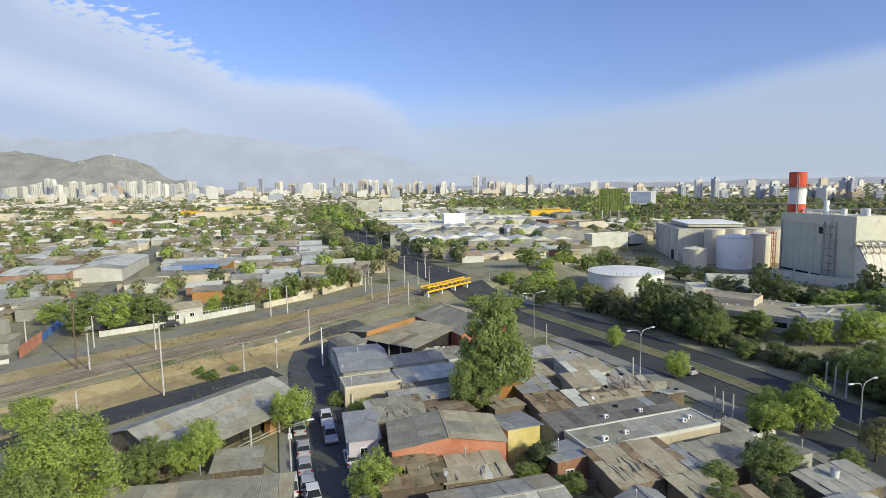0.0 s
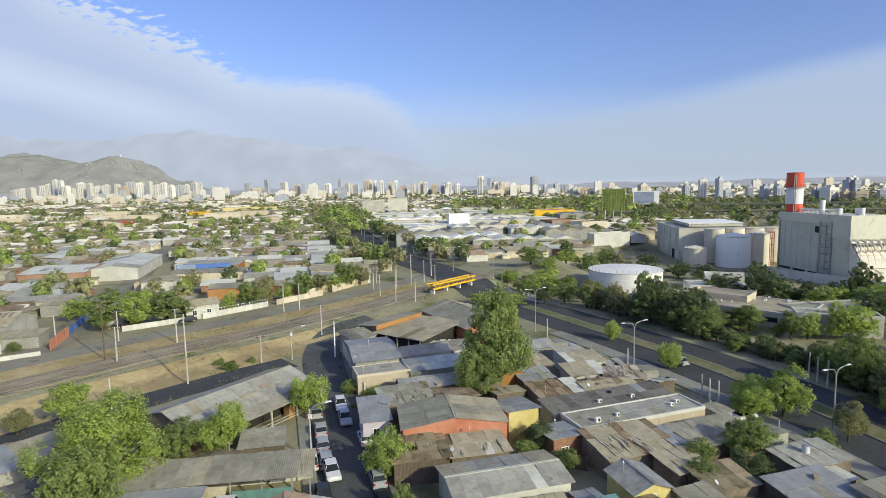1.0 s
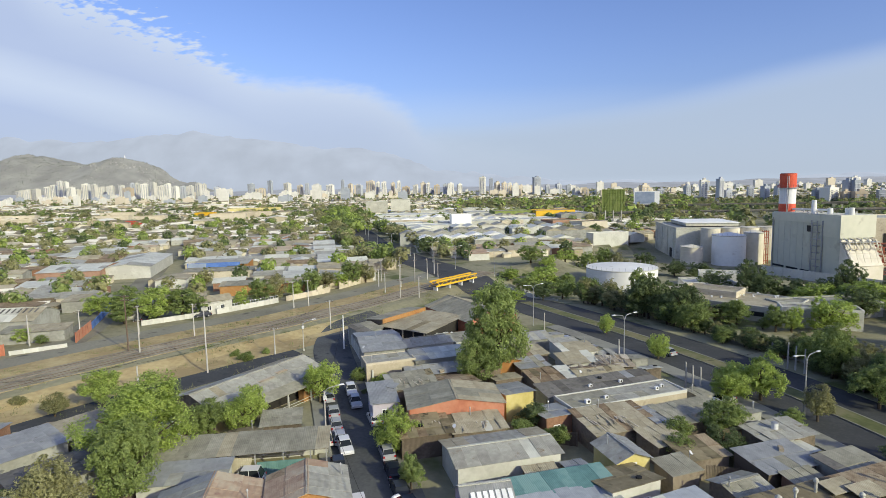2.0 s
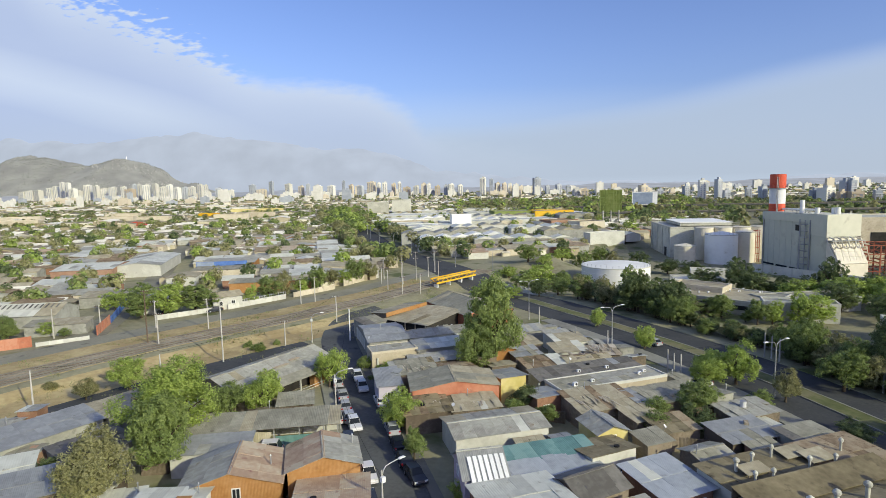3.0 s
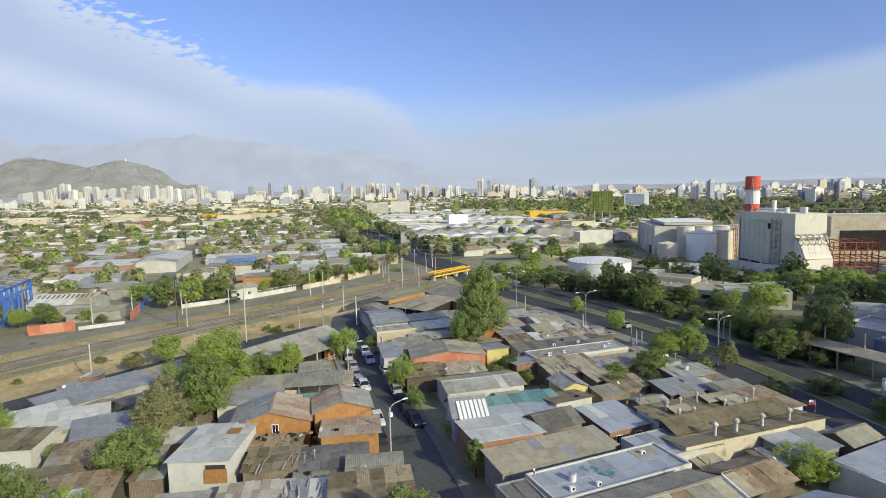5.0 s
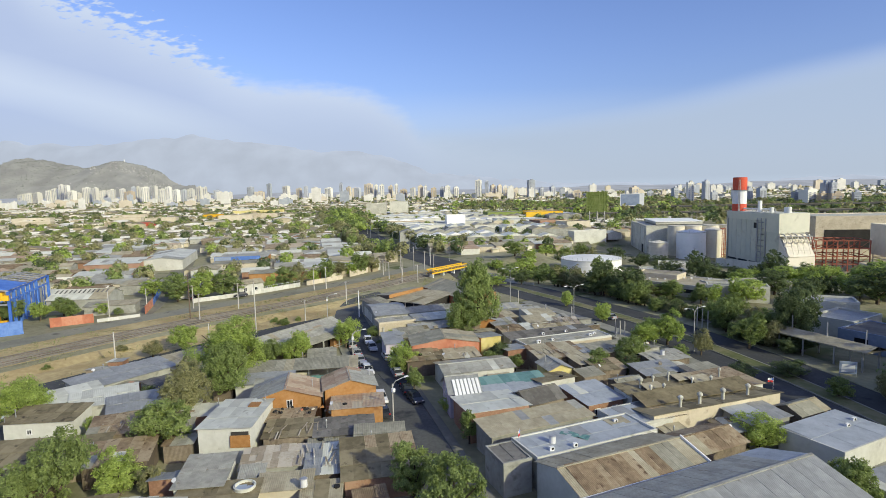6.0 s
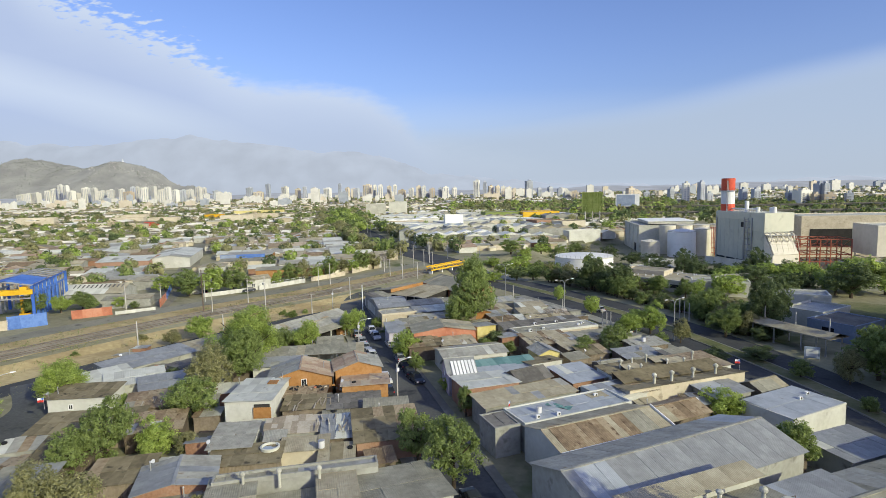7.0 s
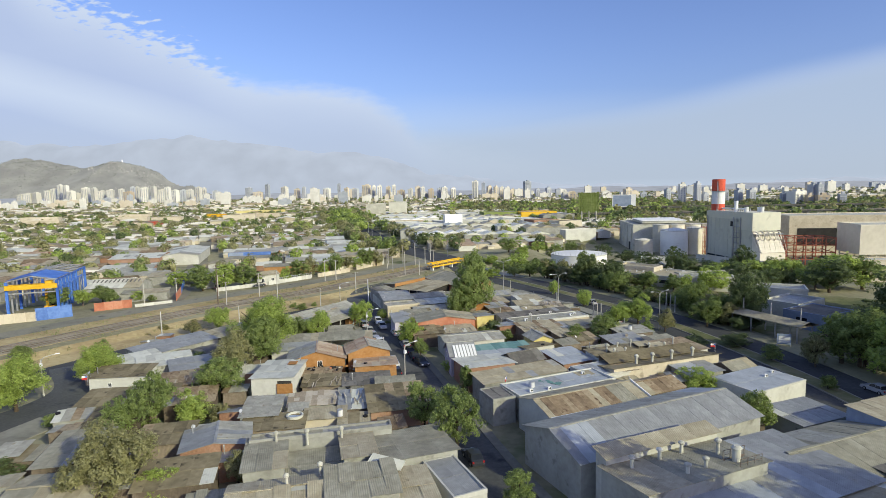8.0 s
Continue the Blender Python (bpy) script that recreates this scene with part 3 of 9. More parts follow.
def window_part(parent, x, y, z, w, h, facing):
    """A framed window on a wall; facing: degrees of its outward normal from -y."""
    m = Matrix.Translation((x, y, z)) @ Matrix.Rotation(radians(facing), 4, "Z")
    f = Shape()
    for cx, cz, sx, sz in ((0, h / 2, w + 0.12, 0.09), (0, -h / 2, w + 0.16, 0.11), (-w / 2, 0, 0.09, h), (w / 2, 0, 0.09, h), (0, 0, 0.05, h)):
        f.box(cx, -0.035, cz, sx, 0.09, sz)
    fr = part("window", f.mesh("window_frame", M["white_paint"]), parent, m, "white-framed window")
    part("pane", Shape().box(0, -0.008, 0, w, 0.03, h).mesh("pane", M["glass"]), fr)


def house(x, y, w, d, yaw, h, roof="mono", rise=0.7, wall="grey_wall", top=("zinc", "grey_sheet"), label="", over=0.3, name="house", windows=(), width=1.5, gable=None, seed=None, parapet=0.5, pmat="white_wall", z=None, loose=0.7, row=4.4, group="", category="house"):
    """A building of w (along its x) by d, eaves at h. roof: mono (rises to the back), fall (rises to the front), gable_y or gable_x (ridge along y or x), flat (with parapet)."""
    rng = random.Random(seed if seed is not None else int(abs(x) * 131 + abs(y) * 977))
    if wall == "wood_wall" and width == 1.5 and -12 < x < 42 and 52 < y < 104:
        width, row, loose = 1.15, 2.8, 3.2
    plots.append((x, y, yaw, w / 2, d / 2))
    z0 = at(x, y) if z is None else z
    hs = thing(name, pose(x, y, z0, 0, 0, yaw), label, category, group)
    a, b = w / 2, d / 2
    lo = -0.6
    body = Shape()
    floor_pts = [(-a, -b, lo), (a, -b, lo), (a, b, lo), (-a, b, lo)]
    wm = M[wall]
    if roof == "flat":
        body.poly(floor_pts + [(-a, -b, h), (a, -b, h), (a, b, h), (-a, b, h)], [(0, 1, 5, 4), (1, 2, 6, 5), (2, 3, 7, 6), (3, 0, 4, 7), (4, 5, 6, 7)])
        part("wall", body.mesh("wall", wm), hs)
        clad(hs, (-a + 0.2, -b + 0.2, h + 0.02), (1, 0, 0), (0, 1, 0.02), w - 0.4, d - 0.4, top, rng, width * 1.3, row, loose)
        p = Shape()
        for cx, cy, sx, sy in ((0, -b + 0.09, w + 0.06, 0.22), (0, b - 0.09, w + 0.06, 0.22), (-a + 0.09, 0, 0.22, d - 0.38), (a - 0.09, 0, 0.22, d - 0.38)):
            p.box(cx, cy, h + parapet / 2 - 0.05, sx, sy, parapet + 0.1)
        if parapet > 0.02:
            part("parapet", p.mesh("parapet", M[pmat]), hs, None, "pale parapet round the roof")
    elif roof in ("mono", "fall"):
        f, k = (h, h + rise) if roof == "mono" else (h + rise, h)
        body.poly(floor_pts + [(-a, -b, f), (a, -b, f), (a, b, k), (-a, b, k)], [(0, 1, 5, 4), (1, 2, 6, 5), (2, 3, 7, 6), (3, 0, 4, 7), (4, 5, 6, 7)])
        part("wall", body.mesh("wall", wm), hs)
        slope = Vector((0, d, k - f)).normalized()
        start = Vector((-a - over, -b, f)) - slope * over
        clad(hs, start, (1, 0, 0), slope, w + 2 * over, math.hypot(d, rise) + 2 * over, top, rng, width, row, loose)
    else:
        if roof == "gable_x":
            body.poly(floor_pts + [(-a, -b, h), (a, -b, h), (a, b, h), (-a, b, h), (-a, 0, h + rise), (a, 0, h + rise)], [(0, 1, 5, 4), (1, 2, 6, 9, 5), (2, 3, 7, 6), (3, 0, 4, 8, 7), (4, 5, 9, 8), (6, 7, 8, 9)])
        else:
            body.poly(floor_pts + [(-a, -b, h), (a, -b, h), (a, b, h), (-a, b, h), (0, -b, h + rise), (0, b, h + rise)], [(0, 1, 5, 8, 4), (1, 2, 6, 5), (2, 3, 7, 9, 6), (3, 0, 4, 7), (4, 8, 9, 7), (5, 6, 9, 8)])
        part("wall", body.mesh("wall", wm), hs)
        if roof == "gable_x":
            run = math.hypot(b, rise)
            for sgn in (-1, 1):
                v = Vector((0, -sgn * b, rise)).normalized()
                u = Vector((-sgn, 0, 0))
                o = Vector((sgn * (a + over), sgn * b, h)) - v * over
                clad(hs, o, u, v, w + 2 * over, run + over + 0.03, top, rng, width, row, loose)
            part("ridge_cap", Shape().box(0, 0, h + rise + 0.09, w + 2 * over, 0.36, 0.08).mesh("ridge_cap", M[top[0]]), hs)
        else:
            run = math.hypot(a, rise)
            for sgn in (-1, 1):
                v = Vector((-sgn * a, 0, rise)).normalized()
                u = Vector((0, sgn, 0))
                o = Vector((sgn * a, -sgn * (b + over), h)) - v * over
                tops = top if gable is None or sgn > 0 else gable
                clad(hs, o, u, v, d + 2 * over, run + over + 0.03, tops, rng, width, row, loose)
            part("ridge_cap", Shape().box(0, 0, h + rise + 0.09, 0.36, d + 2 * over, 0.08).mesh("ridge_cap", M[top[0]]), hs)
    for side, along, zc, ww, wh in windows:
        if side == "f":
            window_part(hs, along, -b, zc, ww, wh, 0)
        elif side == "l":
            window_part(hs, -a, along, zc, ww, wh, -90)
        elif side == "r":
            window_part(hs, a, along, zc, ww, wh, 90)
        elif side == "d":
            part("door", Shape().box(along, -b - 0.02, zc + wh / 2, ww, 0.07, wh).mesh("door", M["wood_wall"]), hs, None, "plain dark door")
    return hs


# ---------------------------------------------------------------- block between the side street and the avenue
POOR = ("grey_sheet", "rust", "zinc", "tan", "brown_felt", "white_sheet")
house(3.2, 122.6, 13.4, 20.5, 30, 3.9, "gable_y", 2.0, "red_wall", ("tan", "grey_sheet"), "large shed with coral red gable and grey roof", name="warehouse", gable=("tan", "grey_sheet"), windows=(("f", -1.0, 4.4, 2.6, 0.7), ("f", 2.4, 4.2, 1.6, 0.6)), row=8, loose=0.3)
# solid near-black walls paint the shade inside the open shed
timber_shed = house(-7.6, 112.6, 12.0, 14.5, -33, 3.5, "mono", 0.6, "recess", ("tan", "tan", "brown_felt"), "open timber shed under a tan sheet roof", name="shed", over=0.6, row=8)
for u in (-5.8, -2.9, 0.0, 2.9, 5.8):
    part("post", Shape().box(u, -7.5, 1.6, 0.22, 0.22, 3.6).mesh("post", M["board"]), timber_shed)
fascia_shed = house(-14.3, 117.4, 14.0, 4.8, 53, 4.3, "fall", 0.5, "wood_wall", ("tan", "grey_sheet"), "tall shed with orange fascia and tan roof", name="shed", over=0.4, row=8)
part("fascia", Shape().box(0, -2.95, 4.5, 14.8, 0.12, 1.0).mesh("fascia", M["orange_wall"]), fascia_shed, None, "bright orange fascia board")
house(-20.0, 107.5, 5.5, 5, 40, 3.6, "mono", 0.5, "grey_wall", ("grey_sheet", "dark_sheet"), "small dark shed by the bend of the street", name="shed")
house(-15.7, 97.2, 7.8, 14.2, 17, 3.7, "gable_x", 0.9, "grey_wall", ("zinc_blue", "tan"), "house with grey and tan sheet roof", over=0.4)
house(-6.0, 97.3, 9.5, 5.0, 22, 3.4, "gable_x", 0.9, "white_wall", ("tan", "zinc"), "low white shed with patched roof", name="shed")
house(1.5, 101.0, 6.5, 7.0, 24, 3.0, "flat", 0.3, "grey_wall", ("zinc_blue", "grey_sheet"), "low grey store behind the white shed", name="shed", parapet=0.2)
house(-12.5, 86.3, 9.0, 5.0, 20, 3.3, "flat", 0.3, "cream_wall", ("grey_sheet", "zinc"), "tan-walled flat-roofed house on the street", parapet=0.3, pmat="cream_wall")
house(-3.5, 89.0, 10.0, 4.6, 20, 3.2, "mono", 0.5, "grey_wall", ("zinc_blue", "white_sheet", "grey_sheet"), "narrow shed with bluish and white sheets", name="shed")
house(-4.3, 81.0, 9.5, 5.0, 18, 3.0, "gable_x", 0.7, "wood_wall", ("zinc_blue", "tan", "rust"), "makeshift dwelling with patched bluish roof")
house(-7.5, 75.0, 7.5, 6.0, 18, 2.9, "mono", 0.5, "wood_wall", POOR, "makeshift dwelling with rusty patched roof")
house(0.0, 74.8, 5.5, 5.5, 18, 3.0, "fall", 0.6, "wood_wall", ("tan", "rust"), "makeshift dwelling with tan roof sheets")
house(-11.3, 68.3, 3.6, 7.0, 14, 3.4, "mono", 0.6, "lilac_wall", ("zinc_blue", "zinc"), "narrow pale lilac house on the street", windows=(("f", 0, 1.8, 0.9, 1.2),))
house(-0.6, 64.9, 13.2, 7.6, 9, 4.3, "gable_y", 1.0, "red_wall", ("tan", "grey_sheet"), "wide workshop with coral red front and tan roof", name="workshop", over=0.25)
house(8.2, 68.6, 4.4, 5.4, 20, 3.6, "fall", 0.6, "yellow_wall", ("zinc_blue", "zinc"), "small yellow-walled house with grey sheet roof", loose=0.6)
house(13.0, 61.9, 4.2, 4.4, 22, 2.9, "fall", 0.4, "brick", ("zinc", "zinc_blue"), "small brick house with pale sheet roof", windows=(("f", -0.5, 1.6, 1.0, 0.9),))
house(24.2, 67.6, 19.5, 5.2, 20, 3.1, "flat", 0.3, "cream_wall", ("grey_sheet", "zinc"), "long flat-roofed building with white parapet", name="long_building", parapet=0.35)
house(22.0, 72.6, 19.5, 4.2, 20, 3.0, "mono", 0.4, "grey_wall", ("zinc_blue", "dark_sheet"), "long lean-to with bluish dark roof", name="lean_to")
house(15.5, 77.6, 7.5, 4.4, 18, 2.7, "mono", 0.4, "wood_wall", POOR, "makeshift dwelling of boards and sheets")
house(23.5, 79.8, 8.5, 5.0, 14, 2.7, "gable_x", 0.5, "wood_wall", ("brown_felt", "rust", "tan"), "makeshift dwelling with brown board roof")
house(21.5, 86.0, 6.0, 4.5, 14, 2.8, "mono", 0.5, "white_wall", ("tan", "white_sheet"), "low white dwelling with pale roof")
house(22.6, 91.0, 6.5, 4.5, 16, 3.2, "mono", 0.5, "white_wall", ("white_sheet", "tan"), "white house with cream sheet roof")
house(21.4, 95.8, 5.0, 3.6, 16, 3.0, "mono", 0.4, "white_wall", ("white_sheet", "zinc"), "small white outbuilding with pale roof", name="shed")
house(27.5, 84.5, 6.0, 5.0, 0, 2.6, "mono", 0.3, "wood_wall", ("tan", "board", "rust"), "shack covered with loose boards", name="shack")
house(15.3, 101.8, 6.5, 6.0, 20, 2.9, "gable_x", 0.7, "grey_wall", ("zinc_blue", "zinc", "rust"), "low dwelling with blue-grey patched roof")
house(8.7, 85.5, 4.5, 4.0, 20, 3.2, "gable_y", 0.7, "orange_wall", ("tan", "grey_sheet"), "small orange-fronted dwelling under the tall tree")
house(9.5, 94.5, 6.0, 6.0, 20, 2.8, "mono", 0.4, "grey_wall", POOR, "makeshift dwelling behind the tall tree")
house(14.0, 91.0, 5.0, 4.5, 20, 2.7, "mono", 0.4, "wood_wall", POOR, "makeshift dwelling with dark roof")
house(13.0, 84.3, 5.5, 4.0, 20, 2.6, "mono", 0.4, "wood_wall", ("zinc_blue", "rust", "grey_sheet"), "makeshift dwelling with patched roof")
house(-4.5, 57.3, 6.5, 5.0, 14, 3.0, "mono", 0.5, "wood_wall", ("rust", "brown_felt"), "dwelling with rusty brown roof")
house(2.4, 58.5, 7.0, 4.5, 14, 2.9, "mono", 0.4, "wood_wall", POOR, "dwelling with patched grey roof")
house(5.0, 51.2, 12.5, 7.0, 16, 3.2, "gable_x", 0.6, "white_wall", ("white_sheet", "tan", "zinc"), "wide low house with whitish roof")
house(2.5, 38.4, 4.6, 5.6, 12, 3.9, "gable_x", 1.7, "lilac_wall", ("white_sheet", "zinc_blue"), "tall pale lilac house with steep zinc roof", windows=(("l", 0.6, 3.2, 0.7, 1.1),), gable=None, width=0.9)
house(10.6, 42.8, 11.0, 3.0, 17, 3.2, "mono", 0.3, "wood_wall", ("teal_sheet",), "lean-to with faded teal sheet roof", name="lean_to", loose=0.5)
house(10.4, 39.2, 11.5, 3.6, 18, 2.9, "mono", 0.3, "grey_wall", ("pale_blue_sheet", "zinc_blue"), "low shed with bluish sheet roof", name="shed")
house(13.8, 35.0, 6.0, 5.2, 28, 3.5, "gable_x", 1.1, "wood_wall", ("dark_sheet", "grey_sheet"), "dark-roofed dwelling amid the block")
house(6.6, 31.6, 8.6, 7.6, 18, 3.7, "fall", 0.6, "brick", ("tan", "white_sheet"), "corner house with tan sheets over a brick wall", over=0.35)
house(19.0, 49.6, 4.2, 5.0, 17, 3.4, "gable_y", 0.8, "yellow_wall", ("zinc_blue", "tan"), "small house with yellow gable and pale roof", gable=("zinc", "zinc_blue"), windows=(("f", 0, 2.6, 0.7, 0.8),))
house(17.3, 43.6, 6.2, 4.8, 24, 3.0, "fall", 0.6, "white_wall", ("rust", "brown_felt"), "white-walled house with rusty roof", windows=(("f", -1.5, 1.5, 0.9, 1.0), ("f", 1.2, 1.5, 0.9, 1.0)))
house(24.4, 46.8, 3.6, 3.0, 20, 2.8, "mono", 0.3, "wood_wall", ("tan", "grey_sheet"), "narrow shed of weathered boards", name="shed")
house(22.3, 36.2, 6.2, 6.6, 24, 3.1, "mono", 0.5, "brick", ("white_sheet", "pale_blue_sheet"), "brick house with white sheet roof", windows=(("f", -1.6, 1.7, 0.9, 1.1), ("f", 1.6, 1.7, 0.9, 1.1)), over=0.4)
house(12.3, 26.4, 15.5, 4.4, 24, 3.4, "mono", 0.4, "grey_wall", ("zinc", "tan", "zinc_blue"), "long low building with patched grey roof", name="long_building")
house(17.6, 20.4, 17.5, 5.8, 24, 3.7, "flat", 0.3, "grey_wall", ("zinc_blue", "pale_blue_sheet", "tan"), "flat-roofed building with patched roof and white parapet", name="long_building", parapet=0.4)
house(7.6, 15.8, 3.6, 4.8, 22, 3.8, "flat", 0.3, "grey_wall", ("dark_sheet",), "grey corner annexe with dark roof on the street", name="annexe", parapet=0.3, pmat="grey_wall")
house(26.8, 27.6, 9.5, 6.2, 24, 3.5, "flat", 0.3, "white_wall", ("pale_blue_sheet", "pale_blue_sheet", "zinc_blue"), "flat bluish roof behind a white wall", parapet=0.3)
long_shop = house(19.6, 12.1, 16.4, 8.0, 24, 4.5, "gable_x", 1.1, "white_wall", ("tan", "tan", "tan", "grey_sheet", "rust"), "long workshop with tan gable roof and white eaves", name="workshop", over=0.2, width=1.0, row=9)
part("eaves_board", Shape().box(0, -4.3, 4.35, 16.8, 0.12, 0.55).mesh("eaves_board", M["white_paint"]), long_shop, None, "white eaves board")
part("verge_board", Shape().poly([(8.35, -4.3, 4.3), (8.5, -4.3, 4.3), (8.5, 0, 5.55), (8.35, 0, 5.55), (8.35, -4.3, 4.75), (8.5, -4.3, 4.75), (8.5, 0, 5.95), (8.35, 0, 5.95)], [(0, 1, 5, 4), (1, 2, 6, 5), (2, 3, 7, 6), (3, 0, 4, 7), (4, 5, 6, 7)]).mesh("verge_board", M["white_paint"]), long_shop, None, "white verge board")
house(37.5, 37.8, 22.0, 7.0, 20, 3.6, "mono", 0.3, "white_wall", ("brown_felt", "brown_felt", "rust"), "factory roof with brown sheets and vents", name="factory", width=2.0, row=4.5)
house(37.0, 31.2, 22.0, 5.6, 20, 3.4, "fall", 0.9, "cream_wall", ("brown_felt", "brown_felt", "rust"), "factory bay with raised brown monitor roof", name="factory", width=2.0, row=4.5)
house(32.4, 20.4, 7.2, 5.6, 25, 3.2, "gable_x", 0.9, "wood_wall", ("rust", "rust", "tan"), "shed with brown sheet roof", name="shed")
house(42.4, 27.6, 7.0, 4.4, 22, 3.2, "mono", 0.4, "grey_wall", ("pale_blue_sheet", "zinc_blue"), "low store with bluish roof", name="shed")
house(49.8, 22.0, 11.8, 7.8, 27, 3.2, "flat", 0.3, "white_wall", ("pale_blue_sheet",), "white hall with flat bluish roof", name="hall", parapet=0.15, width=2.2, row=5, loose=0.4)
house(49.6, 29.6, 5.6, 3.8, 26, 3.2, "gable_x", 0.8, "wood_wall", ("tan", "grey_sheet"), "shed with ribbed tan roof", name="shed")
# bluish sheets in the mix stand for blue shade on this roof
house(25.0, 2.7, 28.2, 11.0, 25, 5.0, "gable_x", 1.7, "grey_wall", ("zinc", "grey_sheet", "zinc_blue", "pale_blue_sheet"), "big hall with pale grey gable roof", name="hall", width=1.3, row=9, loose=0.3)
house(24.6, -10.6, 15.5, 6.8, 23, 5.7, "fall", 0.5, "grey_wall", ("tan", "grey_sheet"), "hall with tan roof carrying round vents", name="hall", width=1.4, row=9, loose=0.3)
house(23.4, -6.6, 15.4, 1.7, 23, 6.6, "mono", 0.35, "white_wall", ("tan",), "raised clerestory strip with white side", name="clerestory", width=1.8)
# bluish sheets here also paint in the roof's blue shade
house(30.5, -11.0, 24.0, 12.0, 23, 4.6, "mono", 0.3, "grey_wall", ("pale_blue_sheet", "zinc_blue", "zinc"), "broad low hall with grey sheet roof", name="hall", width=1.8, row=14, loose=0.2)
house(38.5, -19.0, 15.0, 9.0, 24, 4.3, "gable_x", 0.9, "grey_wall", ("tan", "white_sheet"), "hall with cream ridge roof", name="hall", width=1.6, row=9, loose=0.3)
house(25.5, -26.5, 12.0, 8.0, 24, 4.6, "gable_x", 1.0, "grey_wall", ("zinc_blue", "tan"), "hall with bluish ridge roof", name="hall", width=2.0)
house(45.4, -3.4, 16.0, 10.4, 21.5, 3.7, "gable_x", 1.2, "grey_wall", ("grey_sheet", "zinc"), "workshop with grey gable roof over open front", name="workshop", width=1.4, over=0.5, row=9, loose=0.3)
house(53.5, -10.5, 12.0, 9.5, 22, 3.4, "mono", 0.5, "grey_wall", ("dark_sheet", "zinc_blue"), "low workshop with dark roof", name="workshop")
house(49.4, 9.6, 8.5, 6.0, 22, 2.8, "mono", 0.3, "grey_wall", ("zinc_blue", "dark_sheet", "white_sheet"), "low shed with mixed dark and white sheets", name="shed")
house(58.4, 0.8, 10.0, 12.0, 22, 5.0, "mono", 0.7, "slate_blue_wall", ("tan",), "tall store with cream coping and tan roof", name="store", over=0.15, windows=(("l", 1.5, 3.6, 1.4, 0.5),))
house(28.4, 51.0, 5.4, 4.2, 16, 2.6, "mono", 0.4, "wood_wall", POOR, "shack with patched grey roof", name="shack")
house(36.4, 48.4, 7.6, 4.8, 18, 2.8, "mono", 0.4, "wood_wall", ("grey_sheet", "zinc_blue"), "low dwelling with pale sheets")
house(40.4, 55.4, 7.6, 4.0, 20, 2.7, "mono", 0.4, "wood_wall", ("dark_sheet", "zinc"), "dark-roofed dwelling near the avenue")
house(21.0, 59.3, 9.5, 6.5, 18, 2.8, "mono", 0.7, "wood_wall", ("rust", "brown_felt", "tan"), "long shack with rows of brown sheets", name="shack")
house(29.0, 60.6, 7.0, 5.5, 20, 2.8, "mono", 0.4, "wood_wall", ("zinc_blue", "grey_sheet"), "dwelling with bluish patched roof")
house(34.5, 64.0, 5.0, 4.0, 20, 2.6, "mono", 0.3, "grey_wall", ("tan", "grey_sheet"), "small dwelling beside the pavement")
house(25.5, 54.5, 4.5, 4.0, 22, 2.6, "mono", 0.3, "wood_wall", POOR, "patched dwelling amid trees")
house(43.5, 46.0, 6.0, 5.0, 20, 3.0, "mono", 0.4, "grey_wall", ("dark_sheet", "grey_sheet"), "grey shed at the end of the factory", name="shed")
house(29.6, 43.2, 4.6, 3.6, 22, 2.6, "gable_x", 0.5, "wood_wall", ("zinc", "grey_sheet"), "dwelling with grey gable roof")

# ---------------------------------------------------------------- block between the side street and the railway
house(-24.3, 37.4, 10.2, 7.4, 11, 4.0, "gable_y", 1.5, "orange_wall", ("salmon_sheet", "tan"), "orange timber house with salmon and grey gable roof", gable=("zinc_blue", "zinc"), windows=(("f", 0.6, 3.2, 0.8, 1.2), ("f", 0.6, 1.4, 0.8, 1.2)))
house(-15.3, 40.2, 7.8, 6.6, 15, 4.4, "gable_y", 1.2, "orange_wall", ("salmon_sheet", "zinc"), "orange house with reddish gable roof", gable=("salmon_sheet", "rust"))
house(-12.9, 33.6, 7.2, 6.8, 9, 3.3, "fall", 0.6, "orange_wall", ("tan", "salmon_sheet", "rust"), "orange-boarded house with patched tan roof", windows=(("d", -2.0, 0.0, 0.9, 2.0), ("f", 0.3, 1.6, 1.0, 1.0)))
tall_white = house(-28.3, 27.4, 6.6, 11.0, 3, 4.3, "fall", 0.5, "white_wall", ("white_sheet", "tan", "zinc"), "tall narrow white house with pale sheet roof and orange balcony")
part("balcony", Shape().box(2.0, -5.62, 3.0, 2.5, 0.16, 1.6).mesh("balcony", M["orange_wall"]), tall_white, None, "orange boarded balcony front")
# near-black box paints the shade behind the balcony
part("balcony_opening", Shape().box(2.0, -5.55, 3.95, 2.2, 0.14, 0.6).mesh("balcony_opening", M["recess"]), tall_white)
part("roof_patch", Shape().box(1.6, 2.6, 4.72, 1.5, 1.7, 0.05).mesh("roof_patch", M["orange_wall"]), tall_white, None, "orange sheet patched into the roof")
house(-22.5, 30.5, 7.5, 3.5, 4, 2.7, "mono", 0.3, "wood_wall", ("grey_sheet", "rust"), "lean-to with slatted roof", name="lean_to")
house(-20.6, 26.0, 6.4, 4.6, 6, 2.7, "mono", 0.4, "wood_wall", ("grey_sheet", "brown_felt"), "low dwelling with grey roof", width=1.1, row=2.6, loose=2.6)
house(-13.5, 26.4, 7.5, 4.6, 10, 2.7, "mono", 0.4, "wood_wall", ("brown_felt", "dark_sheet"), "dwelling with dull brown roof", width=1.1, row=2.6, loose=2.6)
